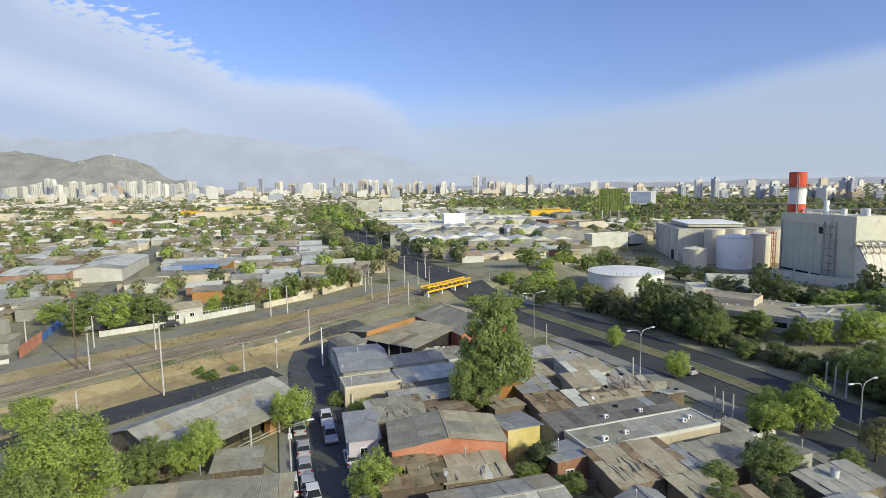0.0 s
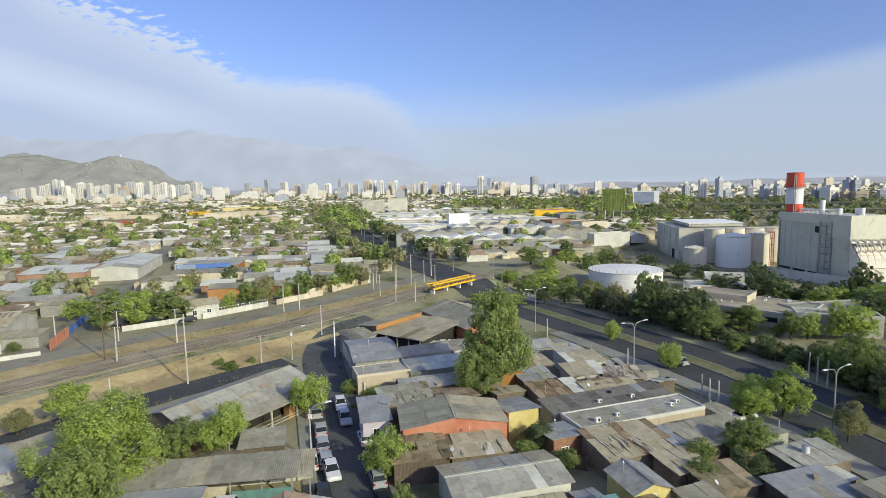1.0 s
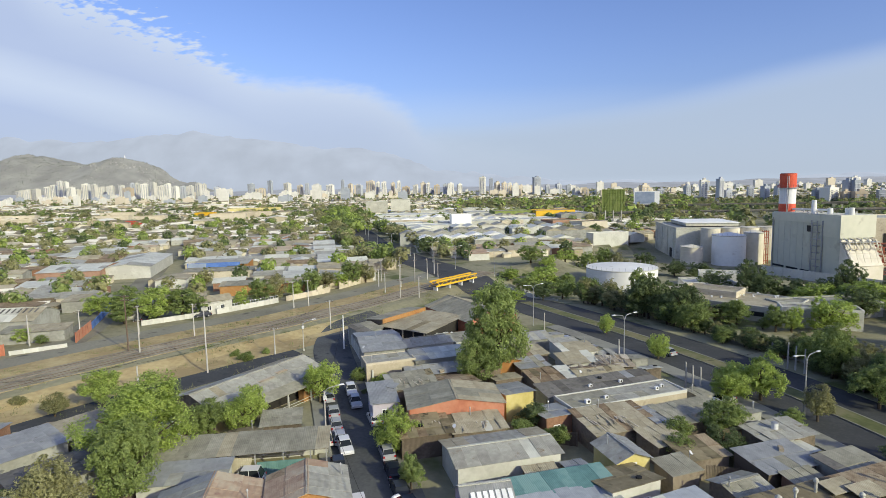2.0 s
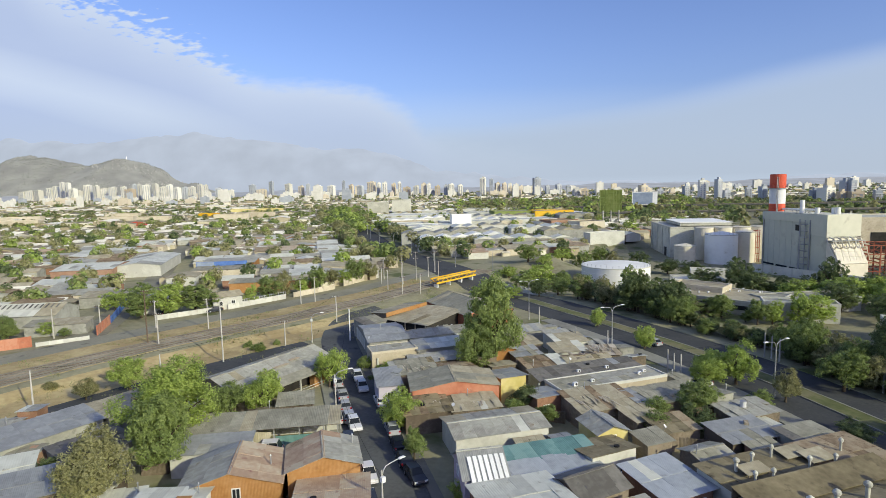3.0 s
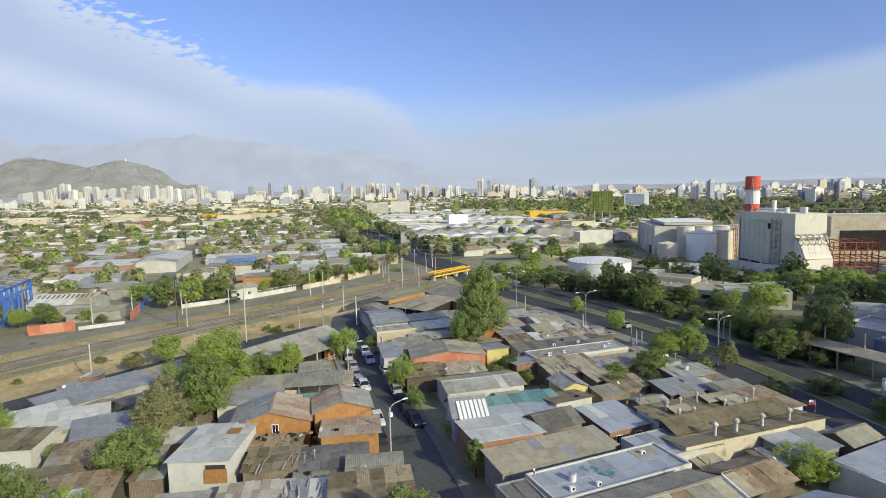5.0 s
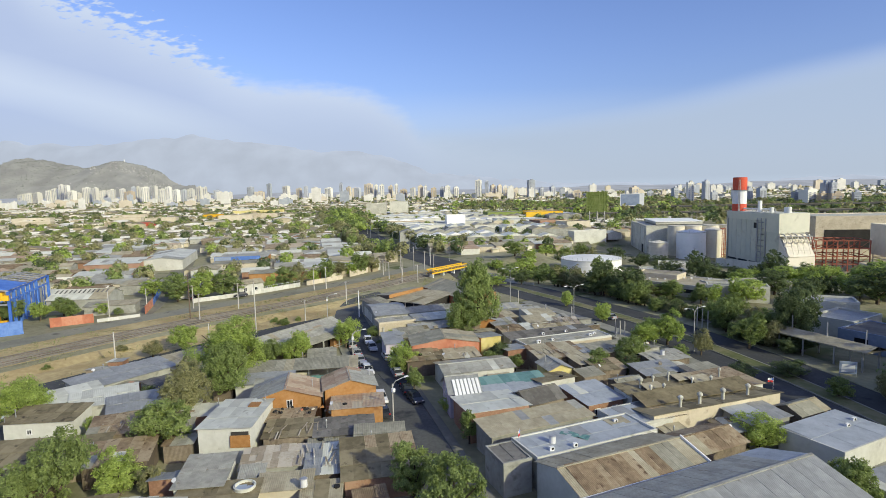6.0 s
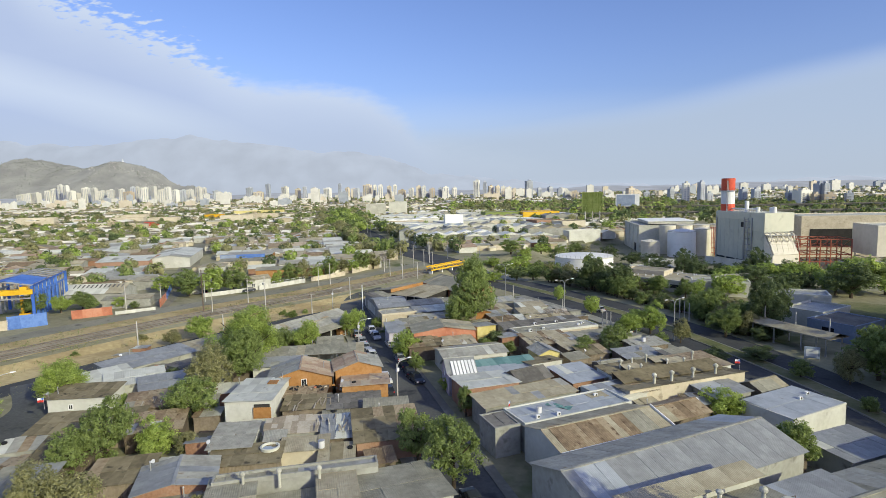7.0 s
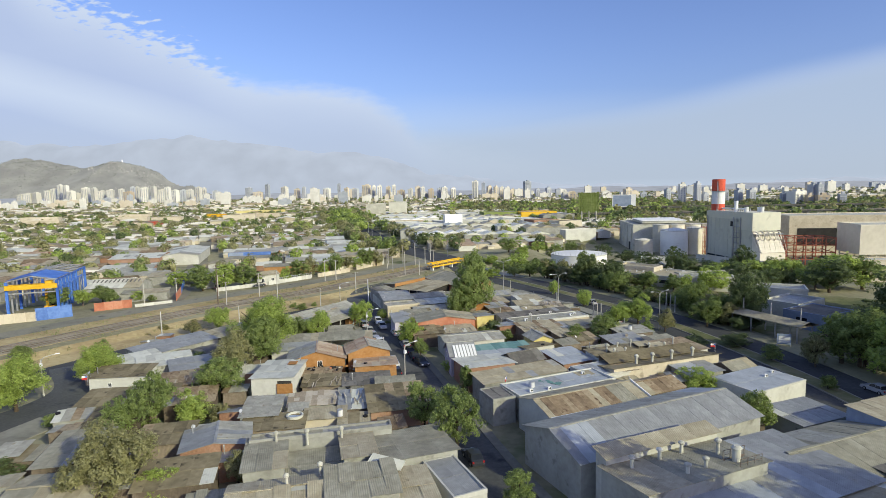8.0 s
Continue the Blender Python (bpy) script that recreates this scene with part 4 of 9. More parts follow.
house(-13.8, 22.2, 6.5, 2.8, 10, 2.2, "mono", 0.2, "wood_wall", ("dark_sheet", "grey_sheet"), "low lean-to with sagging dark sheets", name="lean_to", width=1.0, row=2.0, loose=4.0)
house(-8.3, 23.2, 6.0, 4.5, 8, 3.0, "mono", 0.4, "grey_wall", ("tan", "grey_sheet"), "small house with flat tan roof at the corner")
house(-7.6, 16.8, 8.2, 8.0, 12, 2.9, "mono", 0.9, "brick", ("rust", "brown_felt", "tan"), "brick house with wide brown sheet roof", over=0.4)
house(-13.6, 17.6, 5.2, 6.6, 10, 2.5, "mono", 0.4, "wood_wall", ("zinc_blue", "white_sheet", "zinc_blue"), "dwelling with pale bluish patched sheets", width=0.9, row=2.2, loose=3.5)
house(-20.4, 18.4, 7.4, 4.6, 10, 2.4, "mono", 0.3, "grey_wall", ("white_sheet", "grey_sheet", "board"), "dwelling with pale loose boards on its roof", width=0.9, row=2.0, loose=4.0)
house(-17.4, 12.4, 5.6, 3.0, 8, 2.5, "mono", 0.3, "cream_wall", ("tan",), "low shed with tidy tan roof", name="shed")
house(-27.0, 14.0, 5.0, 6.5, 8, 3.0, "mono", 0.4, "white_wall", ("zinc", "white_sheet", "rust"), "white-walled dwelling with loose sheets")
house(-13.0, 10.6, 4.0, 3.6, 8, 2.2, "mono", 0.3, "cream_wall", ("tan", "brown_felt"), "lean-to with tan roof", name="lean_to")
house(-24.0, 9.6, 8.2, 4.4, 8, 2.5, "mono", 0.3, "wood_wall", ("rust", "brown_felt"), "lean-to with flat rusty roof", name="lean_to")
FACTORY = "factory bay with sagging grey sheets and white parapet"
house(-15.4, 1.6, 17.2, 1.8, 13.5, 4.5, "flat", 0.3, "grey_wall", ("zinc_blue", "grey_sheet"), FACTORY, name="factory", parapet=0.4, pmat="grey_wall", width=1.6)
house(-20.9, -3.4, 4.4, 7.6, 14, 4.2, "mono", 0.3, "grey_wall", ("tan", "grey_sheet"), FACTORY, name="factory", width=1.5)
# dark sheets paint the shade down in this recess
house(-15.3, -3.6, 6.6, 6.6, 14, 2.9, "mono", 0.2, "grey_wall", ("dark_sheet", "grey_sheet"), "sunken factory bay, recess shade put in as dark sheets", name="factory", width=1.6)
house(-10.4, -1.9, 3.6, 6.6, 14, 4.3, "fall", 0.3, "grey_wall", ("tan", "grey_sheet"), FACTORY, name="factory", width=1.8)
# two low strips, their sheets dark to stand for shade between bays
house(-7.9, -2.4, 1.2, 6.0, 14, 1.4, "mono", 0.1, "grey_wall", ("dark_sheet",), "narrow sunken passage, its shade put in as dark sheet", name="factory", over=0.0)
house(-15.0, -8.2, 15.0, 1.9, 14, 2.2, "mono", 0.1, "grey_wall", ("dark_sheet", "zinc_blue"), "sunken strip between factory bays, darkened for its shade", name="factory", over=0.1)
house(-17.2, -12.0, 9.0, 5.2, 14, 4.2, "gable_x", 0.5, "grey_wall", ("tan", "grey_sheet"), FACTORY, name="factory", width=1.5, loose=4.5)
house(-8.6, -10.6, 7.0, 5.4, 14, 4.4, "mono", 0.6, "grey_wall", ("grey_sheet", "tan"), FACTORY, name="factory", width=1.5, loose=3.5)
house(-3.6, -10.4, 4.6, 7.4, 16, 3.6, "mono", 0.3, "white_wall", ("white_sheet", "tan"), FACTORY, name="factory", width=1.7, loose=1.5)
house(-14.0, -18.0, 17.0, 5.6, 14, 4.0, "gable_x", 0.8, "grey_wall", ("grey_sheet", "tan"), FACTORY, name="factory", width=1.6)
house(-4.0, -0.2, 8.4, 8.6, 20, 3.6, "fall", 0.6, "grey_wall", ("grey_sheet", "grey_sheet", "brown_felt"), "workshop with wide grey roof", name="workshop", width=2.0, row=5)
tilted = thing("roof_panel", pose(-6.5, -6.4, 4.5, 16, 6, -18), "white panel lying tilted over a roof edge", "roof panel")
part("sheet", Shape().box(0, 0, 0.1, 4.0, 1.5, 0.08).mesh("sheet", M["white_sheet"]), tilted)
part("batten", Shape().box(0, 0, 0.02, 3.8, 0.1, 0.12).mesh("batten", M["board"]), tilted)
house(0.9, -7.6, 3.8, 8.4, 24, 3.3, "flat", 0.3, "white_wall", ("zinc_blue", "zinc"), "building with pale metal roof and white parapet at the kerb", name="workshop", parapet=0.35)
house(-29.6, 3.9, 8.0, 6.6, 18, 3.1, "gable_y", 0.7, "brick", ("zinc_blue", "zinc"), "brick house with clean pale gable roof", loose=0.4, gable=("zinc_blue", "zinc"))
house(-30.5, -5.0, 8.0, 6.0, 14, 2.8, "mono", 0.4, "wood_wall", POOR, "dwelling with patched dark roof")
house(-37.0, 5.5, 6.5, 5.5, 12, 2.7, "mono", 0.4, "wood_wall", ("rust", "brown_felt"), "dwelling with rusty roof amid trees")
house(-40.0, 19.5, 7.0, 6.0, 16, 2.8, "mono", 0.4, "wood_wall", POOR, "makeshift dwelling with patched roof")
house(-46.5, 20.5, 7.0, 6.0, 14, 2.8, "mono", 0.4, "wood_wall", ("rust", "grey_sheet", "brown_felt"), "dwelling with jumbled sheets")
house(-44.5, 28.0, 8.0, 6.0, 20, 2.8, "mono", 0.5, "wood_wall", ("rust", "zinc", "grey_sheet"), "dwelling with rusty and grey sheets")
house(-52.6, 20.2, 9.0, 6.0, 8, 2.5, "mono", 0.5, "grey_wall", ("brown_felt", "tan"), "dwelling with dull brown roof")
house(-57.2, 30.9, 9.2, 5.2, 6, 3.3, "mono", 0.4, "white_wall", ("brown_felt", "tan"), "small white house with a little window", windows=(("f", -1.2, 1.9, 0.6, 0.7),))
house(-47.0, 11.5, 7.0, 6.5, 14, 2.8, "mono", 0.5, "wood_wall", ("brown_felt", "tan"), "dwelling with brown roof")
house(-46.5, 1.5, 6.0, 9.0, 12, 2.9, "mono", 0.5, "wood_wall", ("zinc_blue", "grey_sheet"), "dwelling with bluish dark sheets at the lane")
house(-42.0, -8.5, 9.0, 8.0, 10, 2.9, "gable_x", 0.6, "wood_wall", ("tan", "grey_sheet"), "dwelling with wide tan roof")
house(-53.6, 38.4, 9.0, 6.5, 30, 3.0, "mono", 0.4, "grey_wall", ("white_sheet", "tan"), "low house with pale cement roof")
house(-60.0, 39.5, 9.0, 6.0, 45, 3.0, "mono", 0.4, "grey_wall", ("tan", "white_sheet"), "low house with cream roof by the railway")
house(-47.5, 36.0, 7.0, 6.0, 30, 2.9, "mono", 0.5, "wood_wall", ("grey_sheet", "zinc_blue"), "dwelling with grey-blue roof")
house(-57.2, 49.8, 16.0, 6.5, 55, 3.0, "mono", 0.5, "grey_wall", ("zinc_blue", "tan"), "long low building along the railway bank", name="long_building")
house(-48.6, 61.6, 12.0, 6.5, 55, 3.0, "mono", 0.4, "grey_wall", ("tan", "zinc_blue"), "long low building along the railway bank", name="long_building")
house(-46.0, 46.0, 8.0, 8.0, 50, 3.0, "fall", 0.5, "grey_wall", ("zinc_blue", "dark_sheet"), "broad house with bluish roof")
house(-40.5, 60.5, 5.0, 5.0, 50, 2.8, "mono", 0.4, "wood_wall", POOR, "shack beside the yard", name="shack")
carport = thing("carport", pose(-26.6, 52.4, at(-26.6, 52.4), 0, 0, 9), "long grey carport roof on posts beside a white wall", "carport")
plots.append((-26.6, 52.4, 9, 10.5, 2.6))
clad(carport, (-10.6, -2.7, 3.1), (1, 0, 0), (0, 5.3, 0.55), 21.2, 5.3, ("tan", "grey_sheet", "grey_sheet"), random.Random(5), 1.6, 6.0, 0.5)
part("beam", Shape().box(0, -2.3, 3.0, 21.0, 0.14, 0.2).box(0, 2.3, 3.45, 21.0, 0.14, 0.2).mesh("beam", M["wood_wall"]), carport)
for u in (-1.4, 1.9, 5.2, 8.4, 10.3):
    for v, z in ((-2.3, 3.0), (2.3, 3.4)):
        part("post", Shape().box(u, v, z / 2 - 0.3, 0.16, 0.16, z + 0.6).mesh("post", M["steel"]), carport)
part("wall", Shape().box(-6.1, -2.2, 1.2, 8.6, 0.2, 3.6).box(0, 2.45, 1.4, 20.8, 0.16, 3.8).mesh("wall", M["white_wall"]), carport, None, "white rendered wall")
part("gate", Shape().box(5.2, -2.35, 0.95, 6.2, 0.08, 1.9).mesh("gate", M["teal_sheet"]), carport, None, "dull green mesh gate")
part("tarpaulin", Shape().poly([(-1.2, -2.4, 2.7), (1.6, -2.4, 2.5), (1.2, -2.9, 0.7), (-0.8, -2.9, 0.5), (-1.2, -2.3, 2.72), (1.6, -2.3, 2.52), (1.2, -2.8, 0.72), (-0.8, -2.8, 0.52)], [(0, 1, 2, 3), (7, 6, 5, 4), (0, 4, 5, 1), (1, 5, 6, 2), (2, 6, 7, 3), (3, 7, 4, 0)]).mesh("tarpaulin", M["tan"]), carport, None, "hanging tan tarpaulin")
shed_ = house(-33.0, 74.0, 21.0, 9.8, 58, 3.6, "gable_x", 1.4, "wood_wall", ("zinc", "tan", "zinc"), "long open shed with pale stained roof", name="shed", over=0.6)
# flat near-black panel paints the shaded interior
part("opening", Shape().box(1.5, -4.93, 1.5, 15.0, 0.1, 2.7).mesh("opening", M["recess"]), shed_, None, "dark panel standing in for the shaded open front")
part("porch_roof", Shape().poly([(-9.5, -7.9, 2.75), (10.8, -7.9, 2.75), (10.8, -4.6, 3.55), (-9.5, -4.6, 3.55), (-9.5, -7.9, 2.85), (10.8, -7.9, 2.85), (10.8, -4.6, 3.65), (-9.5, -4.6, 3.65)], [(3, 2, 1, 0), (4, 5, 6, 7), (0, 1, 5, 4), (1, 2, 6, 5), (2, 3, 7, 6), (3, 0, 4, 7)]).mesh("porch_roof", M["grey_sheet"]), shed_, None, "low grey porch roof on posts")
for u in (-9.0, -4.2, 0.6, 5.4, 10.4):
    part("post", Shape().box(u, -7.6, 1.2, 0.22, 0.22, 3.2).mesh("post", M["white_wall"]), shed_)
part("stall", Shape().box(5.6, -6.4, 0.9, 2.6, 1.2, 1.9).mesh("stall", M["orange_wall"]), shed_, None, "orange-painted stall under the porch")
part("railing", Shape().box(3.0, -7.7, 0.95, 9.0, 0.06, 0.08).box(3.0, -7.7, 0.5, 9.0, 0.06, 0.08).mesh("railing", M["white_wall"]), shed_)
for u, v, wide in ((0.5, -2.6, 3.0), (4.0, -2.0, 2.2), (-3.2, -3.0, 1.6)):
    part("rust_patch", Shape().box(u, v, 4.43 + (v + 2.45) * 0.286, wide, 1.5, 0.03).mesh("rust_patch", M["salmon_sheet"]), shed_, None, "rusty red sheet patched into the roof")
house(-24.5, 61.5, 5.0, 4.0, 12, 2.6, "mono", 0.4, "wood_wall", ("grey_sheet", "tan"), "shack with grey sheets beside the yard", name="shack")
house(-30.5, 45.6, 9.0, 4.0, 8, 3.0, "mono", 0.4, "white_wall", ("zinc", "zinc_blue"), "low white annexe of the carport", name="annexe")



def free(x, y, r):
    """True where no plot lies within r of the point."""
    for px, py, yaw, a, b in plots:
        c, s = math.cos(radians(yaw)), math.sin(radians(yaw))
        u, v = (x - px) * c + (y - py) * s, -(x - px) * s + (y - py) * c
        if abs(u) < a + r and abs(v) < b + r:
            return False
    return True


# lean-tos and outhouses crowded into the gaps
rng = random.Random(40)
cand = [(rng.uniform(-66, 58), rng.uniform(-14, 108)) for _ in range(2600)]
cx_, cy_ = np.array([c[0] for c in cand]), np.array([c[1] for c in cand])
d_st, d_av, d_rl = side_of(STREET, cx_, cy_), side_of(AVENUE, cx_, cy_), side_of(RAIL, cx_, cy_)
made_ = 0
for (x, y), ds, da, dr in zip(cand, d_st, d_av, d_rl):
    right = ds < -7.2 and da > 14.5 and y < 106 and x < 46
    left = ds > 8.2 and dr < -17 and y < 62 and not (x < -56 and y < 30)
    w, d = rng.uniform(2.4, 4.6), rng.uniform(2.2, 3.8)
    if not (right or left) or not free(x, y, 1.25) or made_ >= 64:
        continue
    made_ += 1
    kind_ = rng.choice(("wood_wall", "grey_wall", "wood_wall", "brick"))
    house(x, y, w, d, (18 if right else 12) + rng.uniform(-8, 8), rng.uniform(1.9, 2.5), rng.choice(("mono", "fall")), rng.uniform(0.15, 0.45), kind_, POOR + ("zinc_blue", "zinc"), "makeshift outhouse of boards and old sheets", name="outhouse", over=0.2, width=1.1, loose=2.5)


# ---------------------------------------------------------------- across the railway
house(-84.5, 134.5, 7.0, 9.0, 20, 3.6, "gable_y", 1.2, "white_wall", ("tan", "zinc"), "white house with pale gable roof")
house(-66.0, 137.0, 8.0, 6.0, 38, 3.6, "gable_x", 1.0, "white_wall", ("tan", "grey_sheet"), "two-tone house with porch behind a fence", windows=(("f", -2, 1.8, 1.0, 1.2), ("f", 1.5, 1.8, 1.0, 1.2)))
house(-62.0, 166.0, 26.0, 6.0, 12, 3.2, "mono", 0.5, "orange_wall", ("tan", "grey_sheet"), "long row with orange wall and tan roof", name="long_building", width=1.8)
vault = house(-110.7, 122.4, 16.5, 12.0, 8, 3.4, "gable_x", 2.0, "grey_wall", ("white_sheet", "tan"), "shed with vaulted whitish roof", name="shed", width=1.8)
house(-95.5, 110.5, 13.0, 5.0, 15, 2.6, "mono", 0.4, "grey_wall", ("tan", "grey_sheet"), "low grey building behind the coral wall", width=1.8)
for i in range(12):
    part("skylight", Shape().poly([(-7.6 + i * 1.3, -2.6, 4.72), (-7.1 + i * 1.3, -2.6, 4.72), (-7.1 + i * 1.3, -0.5, 5.42), (-7.6 + i * 1.3, -0.5, 5.42)], [(0, 1, 2, 3)]).mesh("skylight", M["dark_sheet"]), vault, None, "dark skylight strip")
house(-104.0, 148.0, 18.0, 8.0, 14, 3.2, "mono", 0.5, "grey_wall", ("tan", "grey_sheet"), "long low store with tan roof", name="store", width=2.0)
house(-149.0, 208.0, 22.0, 26.0, 12, 4.6, "gable_x", 1.2, "brick", ("white_sheet", "zinc"), "wide warehouse with brick walls and pale roof", name="warehouse", width=2.6, row=6)
house(-136.0, 226.0, 18.0, 44.0, 16, 4.6, "gable_y", 1.2, "white_wall", ("zinc", "white_sheet"), "white warehouse with pale roof", name="warehouse", width=2.6, row=6)
house(-98.0, 222.0, 22.0, 12.0, 8, 3.6, "mono", 0.8, "orange_wall", ("tan", "zinc"), "warehouse with tan roof behind the blue board", name="warehouse", width=2.4, row=6)
house(-92.0, 204.0, 26.0, 8.0, 8, 3.2, "mono", 0.4, "cream_wall", ("tan", "grey_sheet"), "long low tan-roofed store", name="store", width=2.4, row=6)


# ---------------------------------------------------------------- walls and fences
def wall_run(x0, y0, x1, y1, h, mat, label, thick=0.2):
    dx_, dy_ = x1 - x0, y1 - y0
    ln, yaw = math.hypot(dx_, dy_), math.degrees(math.atan2(dy_, dx_))
    t = thing("boundary_wall", pose((x0 + x1) / 2, (y0 + y1) / 2, min(at(x0, y0), at(x1, y1)), 0, 0, yaw), label, "wall")
    n = max(1, round(ln / 2.4))
    panel = Shape().box(0, 0, h / 2 - 0.3, ln / n - 0.16, thick * 0.7, h + 0.6).mesh("panel", M[mat])
    post = Shape().box(0, 0, h / 2 - 0.3, 0.18, thick * 1.2, h + 0.72).mesh("post", M[mat])
    for i in range(n):
        part("panel", panel, t, pose(-ln / 2 + (i + 0.5) * ln / n, 0, 0))
    for i in range(n + 1):
        part("post", post, t, pose(-ln / 2 + i * ln / n, 0, 0))
    return t


wall_run(-101.5, 150.0, -88.5, 119.0, 2.4, "blue_wall", "painted wall, faded blue and grey, along the side road")
wall_run(-88.5, 119.0, -84.5, 107.5, 2.4, "red_wall", "coral red wall by the road corner")
wall_run(-92.5, 98.5, -84.2, 104.0, 0.9, "white_wall", "low white wall with railing at the corner")
wall_run(-101.5, 93.5, -93.5, 98.5, 2.4, "red_wall", "coral red wall beside the road")
wall_run(-78.0, 122.5, -66.0, 132.0, 1.3, "white_wall", "white fence wall with graffiti along the road")
wall_run(-64.0, 134.0, -52.0, 148.0, 1.5, "white_wall", "white fence wall under the street trees")
wall_run(-50.0, 150.0, -40.0, 163.0, 1.6, "cream_wall", "pale wall along the road")
wall_run(-38.0, 168.0, -29.0, 186.0, 2.2, "cream_wall", "pale panel wall along the road")
wall_run(-14.8, 82.5, -24.2, 110.5, 2.4, "white_wall", "long pale wall along the side street")
wall_run(-21.5, 113.0, -17.0, 119.0, 1.2, "white_wall", "short white wall at the bend")
wall_run(-121.0, 77.5, -110.5, 82.5, 2.6, "cream_wall", "cream wall in front of the steel yard")
wall_run(-110.5, 82.5, -104.0, 87.5, 3.4, "blue_wall", "blue painted wall of the steel yard")
wall_run(68.0, 82.0, 62.5, 97.0, 2.0, "grey_wall", "grey wall among the trees")
wall_run(72.5, 66.0, 67.0, 76.5, 1.8, "white_wall", "pale low wall behind the avenue trees")
wall_run(-45.0, 67.0, -50.0, 76.0, 2.2, "wood_wall", "weathered board fence on the earth bank")
wall_run(30.0, 152.5, 20.0, 168.0, 1.4, "white_wall", "curved white railing beside the avenue")
wall_run(20.0, 168.0, 14.5, 184.0, 1.4, "white_wall", "white railing beside the underpass")


def fence(x0, y0, x1, y1, h, label):
    ln, yaw = math.hypot(x1 - x0, y1 - y0), math.degrees(math.atan2(y1 - y0, x1 - x0))
    t = thing("fence", pose((x0 + x1) / 2, (y0 + y1) / 2, at((x0 + x1) / 2, (y0 + y1) / 2), 0, 0, yaw), label, "fence")
    n = max(2, round(ln / 0.8))
    post = Shape().box(0, 0, h / 2, 0.07, 0.07, h).mesh("post", M["white_paint"])
    for i in range(n + 1):
        part("post", post, t, pose(-ln / 2 + i * ln / n, 0, 0))
    for z in (0.35, h - 0.15):
        part("rail", Shape().box(0, 0, z, ln, 0.06, 0.07).mesh("rail", M["white_paint"]), t)


for x0, y0, x1, y1, m_, lab in ((24.6, 50.0, 32.0, 48.0, "wood_wall", "weathered board fence between dwellings"), (33.0, 57.4, 42.0, 60.4, "grey_wall", "low grey yard wall beside the avenue"), (20.2, 55.4, 26.4, 57.4, "wood_wall", "weathered board fence between dwellings"), (-24.8, 22.6, -17.0, 23.6, "cream_wall", "low plastered yard wall between dwellings"), (9.6, 59.6, 15.6, 57.6, "wood_wall", "weathered board fence between dwellings")):
    wall_run(x0, y0, x1, y1, 1.8, m_, lab, 0.14)
fence(-64, 134.6, -52, 148.6, 2.2, "pale railing over the garden wall")
fence(28, 156, 22, 170, 1.6, "white railing along the slip road")


# ---------------------------------------------------------------- poles, lamps, cables
def tall_pole(x, y, h, mat="pole", label="tall pale concrete utility pole", arms=1, lean=0.0):
    t = thing("utility_pole", pose(x, y, at(x, y), lean, lean * 0.6, x * 7 % 60), label, "pole")
    part("shaft", Shape().tube((0, 0, -0.4), (0, 0, h), 0.17, 0.11, 8).mesh("shaft", M[mat]), t)
    for k in range(arms):
        z = h - 0.35 - 0.8 * k
        part("crossarm", Shape().box(0, 0.12, z, 1.9, 0.1, 0.12).mesh("crossarm", M["wood_pole"]), t)
        pins = Shape()
        for xx in (-0.8, -0.3, 0.3, 0.8):
            pins.tube((xx, 0.12, z + 0.06), (xx, 0.12, z + 0.24), 0.05, 0.035, 6)
        part("insulators", pins.mesh("insulators", M["lamp_white"]), t)
    return t


tall_pole(-68.5, 100.2, 12.0, "wood_pole", "tall dark wooden utility pole", 2)
tall_pole(-65.5, 99.1, 7.0, lean=1.0)
tall_pole(-47.3, 89.6, 12.6, arms=0)
tall_pole(-74.0, 114.1, 6.8)
tall_pole(-86.5, 112.0, 6.5)
tall_pole(-93.5, 105.5, 7.0, arms=0)
tall_pole(-60.0, 112.0, 7.5)
tall_pole(-24.1, 104.1, 7.4, "white_paint", "white-painted concrete utility pole", 0)
tall_pole(-30.6, 120.7, 7.0)
tall_pole(-54.0, 78.0, 5.2, arms=0)
tall_pole(-66.9, 63.5, 7.2, arms=0)
tall_pole(-38.0, 101.0, 5.6)
tall_pole(-45.0, 140.0, 7.5)
tall_pole(-41.5, 142.5, 7.5)
for px, py, ph in ((-16.5, 151.9, 5.6), (-11.0, 153.0, 6.4), (-25.5, 171.2, 6.0), (-22, 160, 6.5), (-18, 170, 7.5), (-14, 178, 8.0), (-10, 184, 7.5), (-20, 186, 8), (-6, 176, 7), (-15, 192, 8.5), (-26, 182, 7.5), (-8, 196, 8)):
    tall_pole(px, py, ph)
for px, py, ph in ((37.4, 76.8, 5.0), (38.2, 76.0, 4.6), (38.6, 74.0, 5.0), (59.8, 87.0, 5.0), (60.6, 86.0, 4.6), (61.0, 84.0, 4.6), (31.1, 92.8, 4.4), (20.5, 116.0, 4.4)):
    tall_pole(px, py, ph, label="short concrete pole beside the avenue", arms=0)


def bend(points, r, n=8):
    cu = bpy.data.curves.new("bend", "CURVE")
    cu.dimensions, cu.bevel_depth, cu.bevel_resolution, cu.resolution_u = "3D", r, 1, 6
    sp = cu.splines.new("NURBS")
    sp.points.add(len(points) - 1)
    for p, q in zip(sp.points, points):
        p.co = (*q, 1)
    sp.use_endpoint_u, sp.order_u = True, 3
    return cu


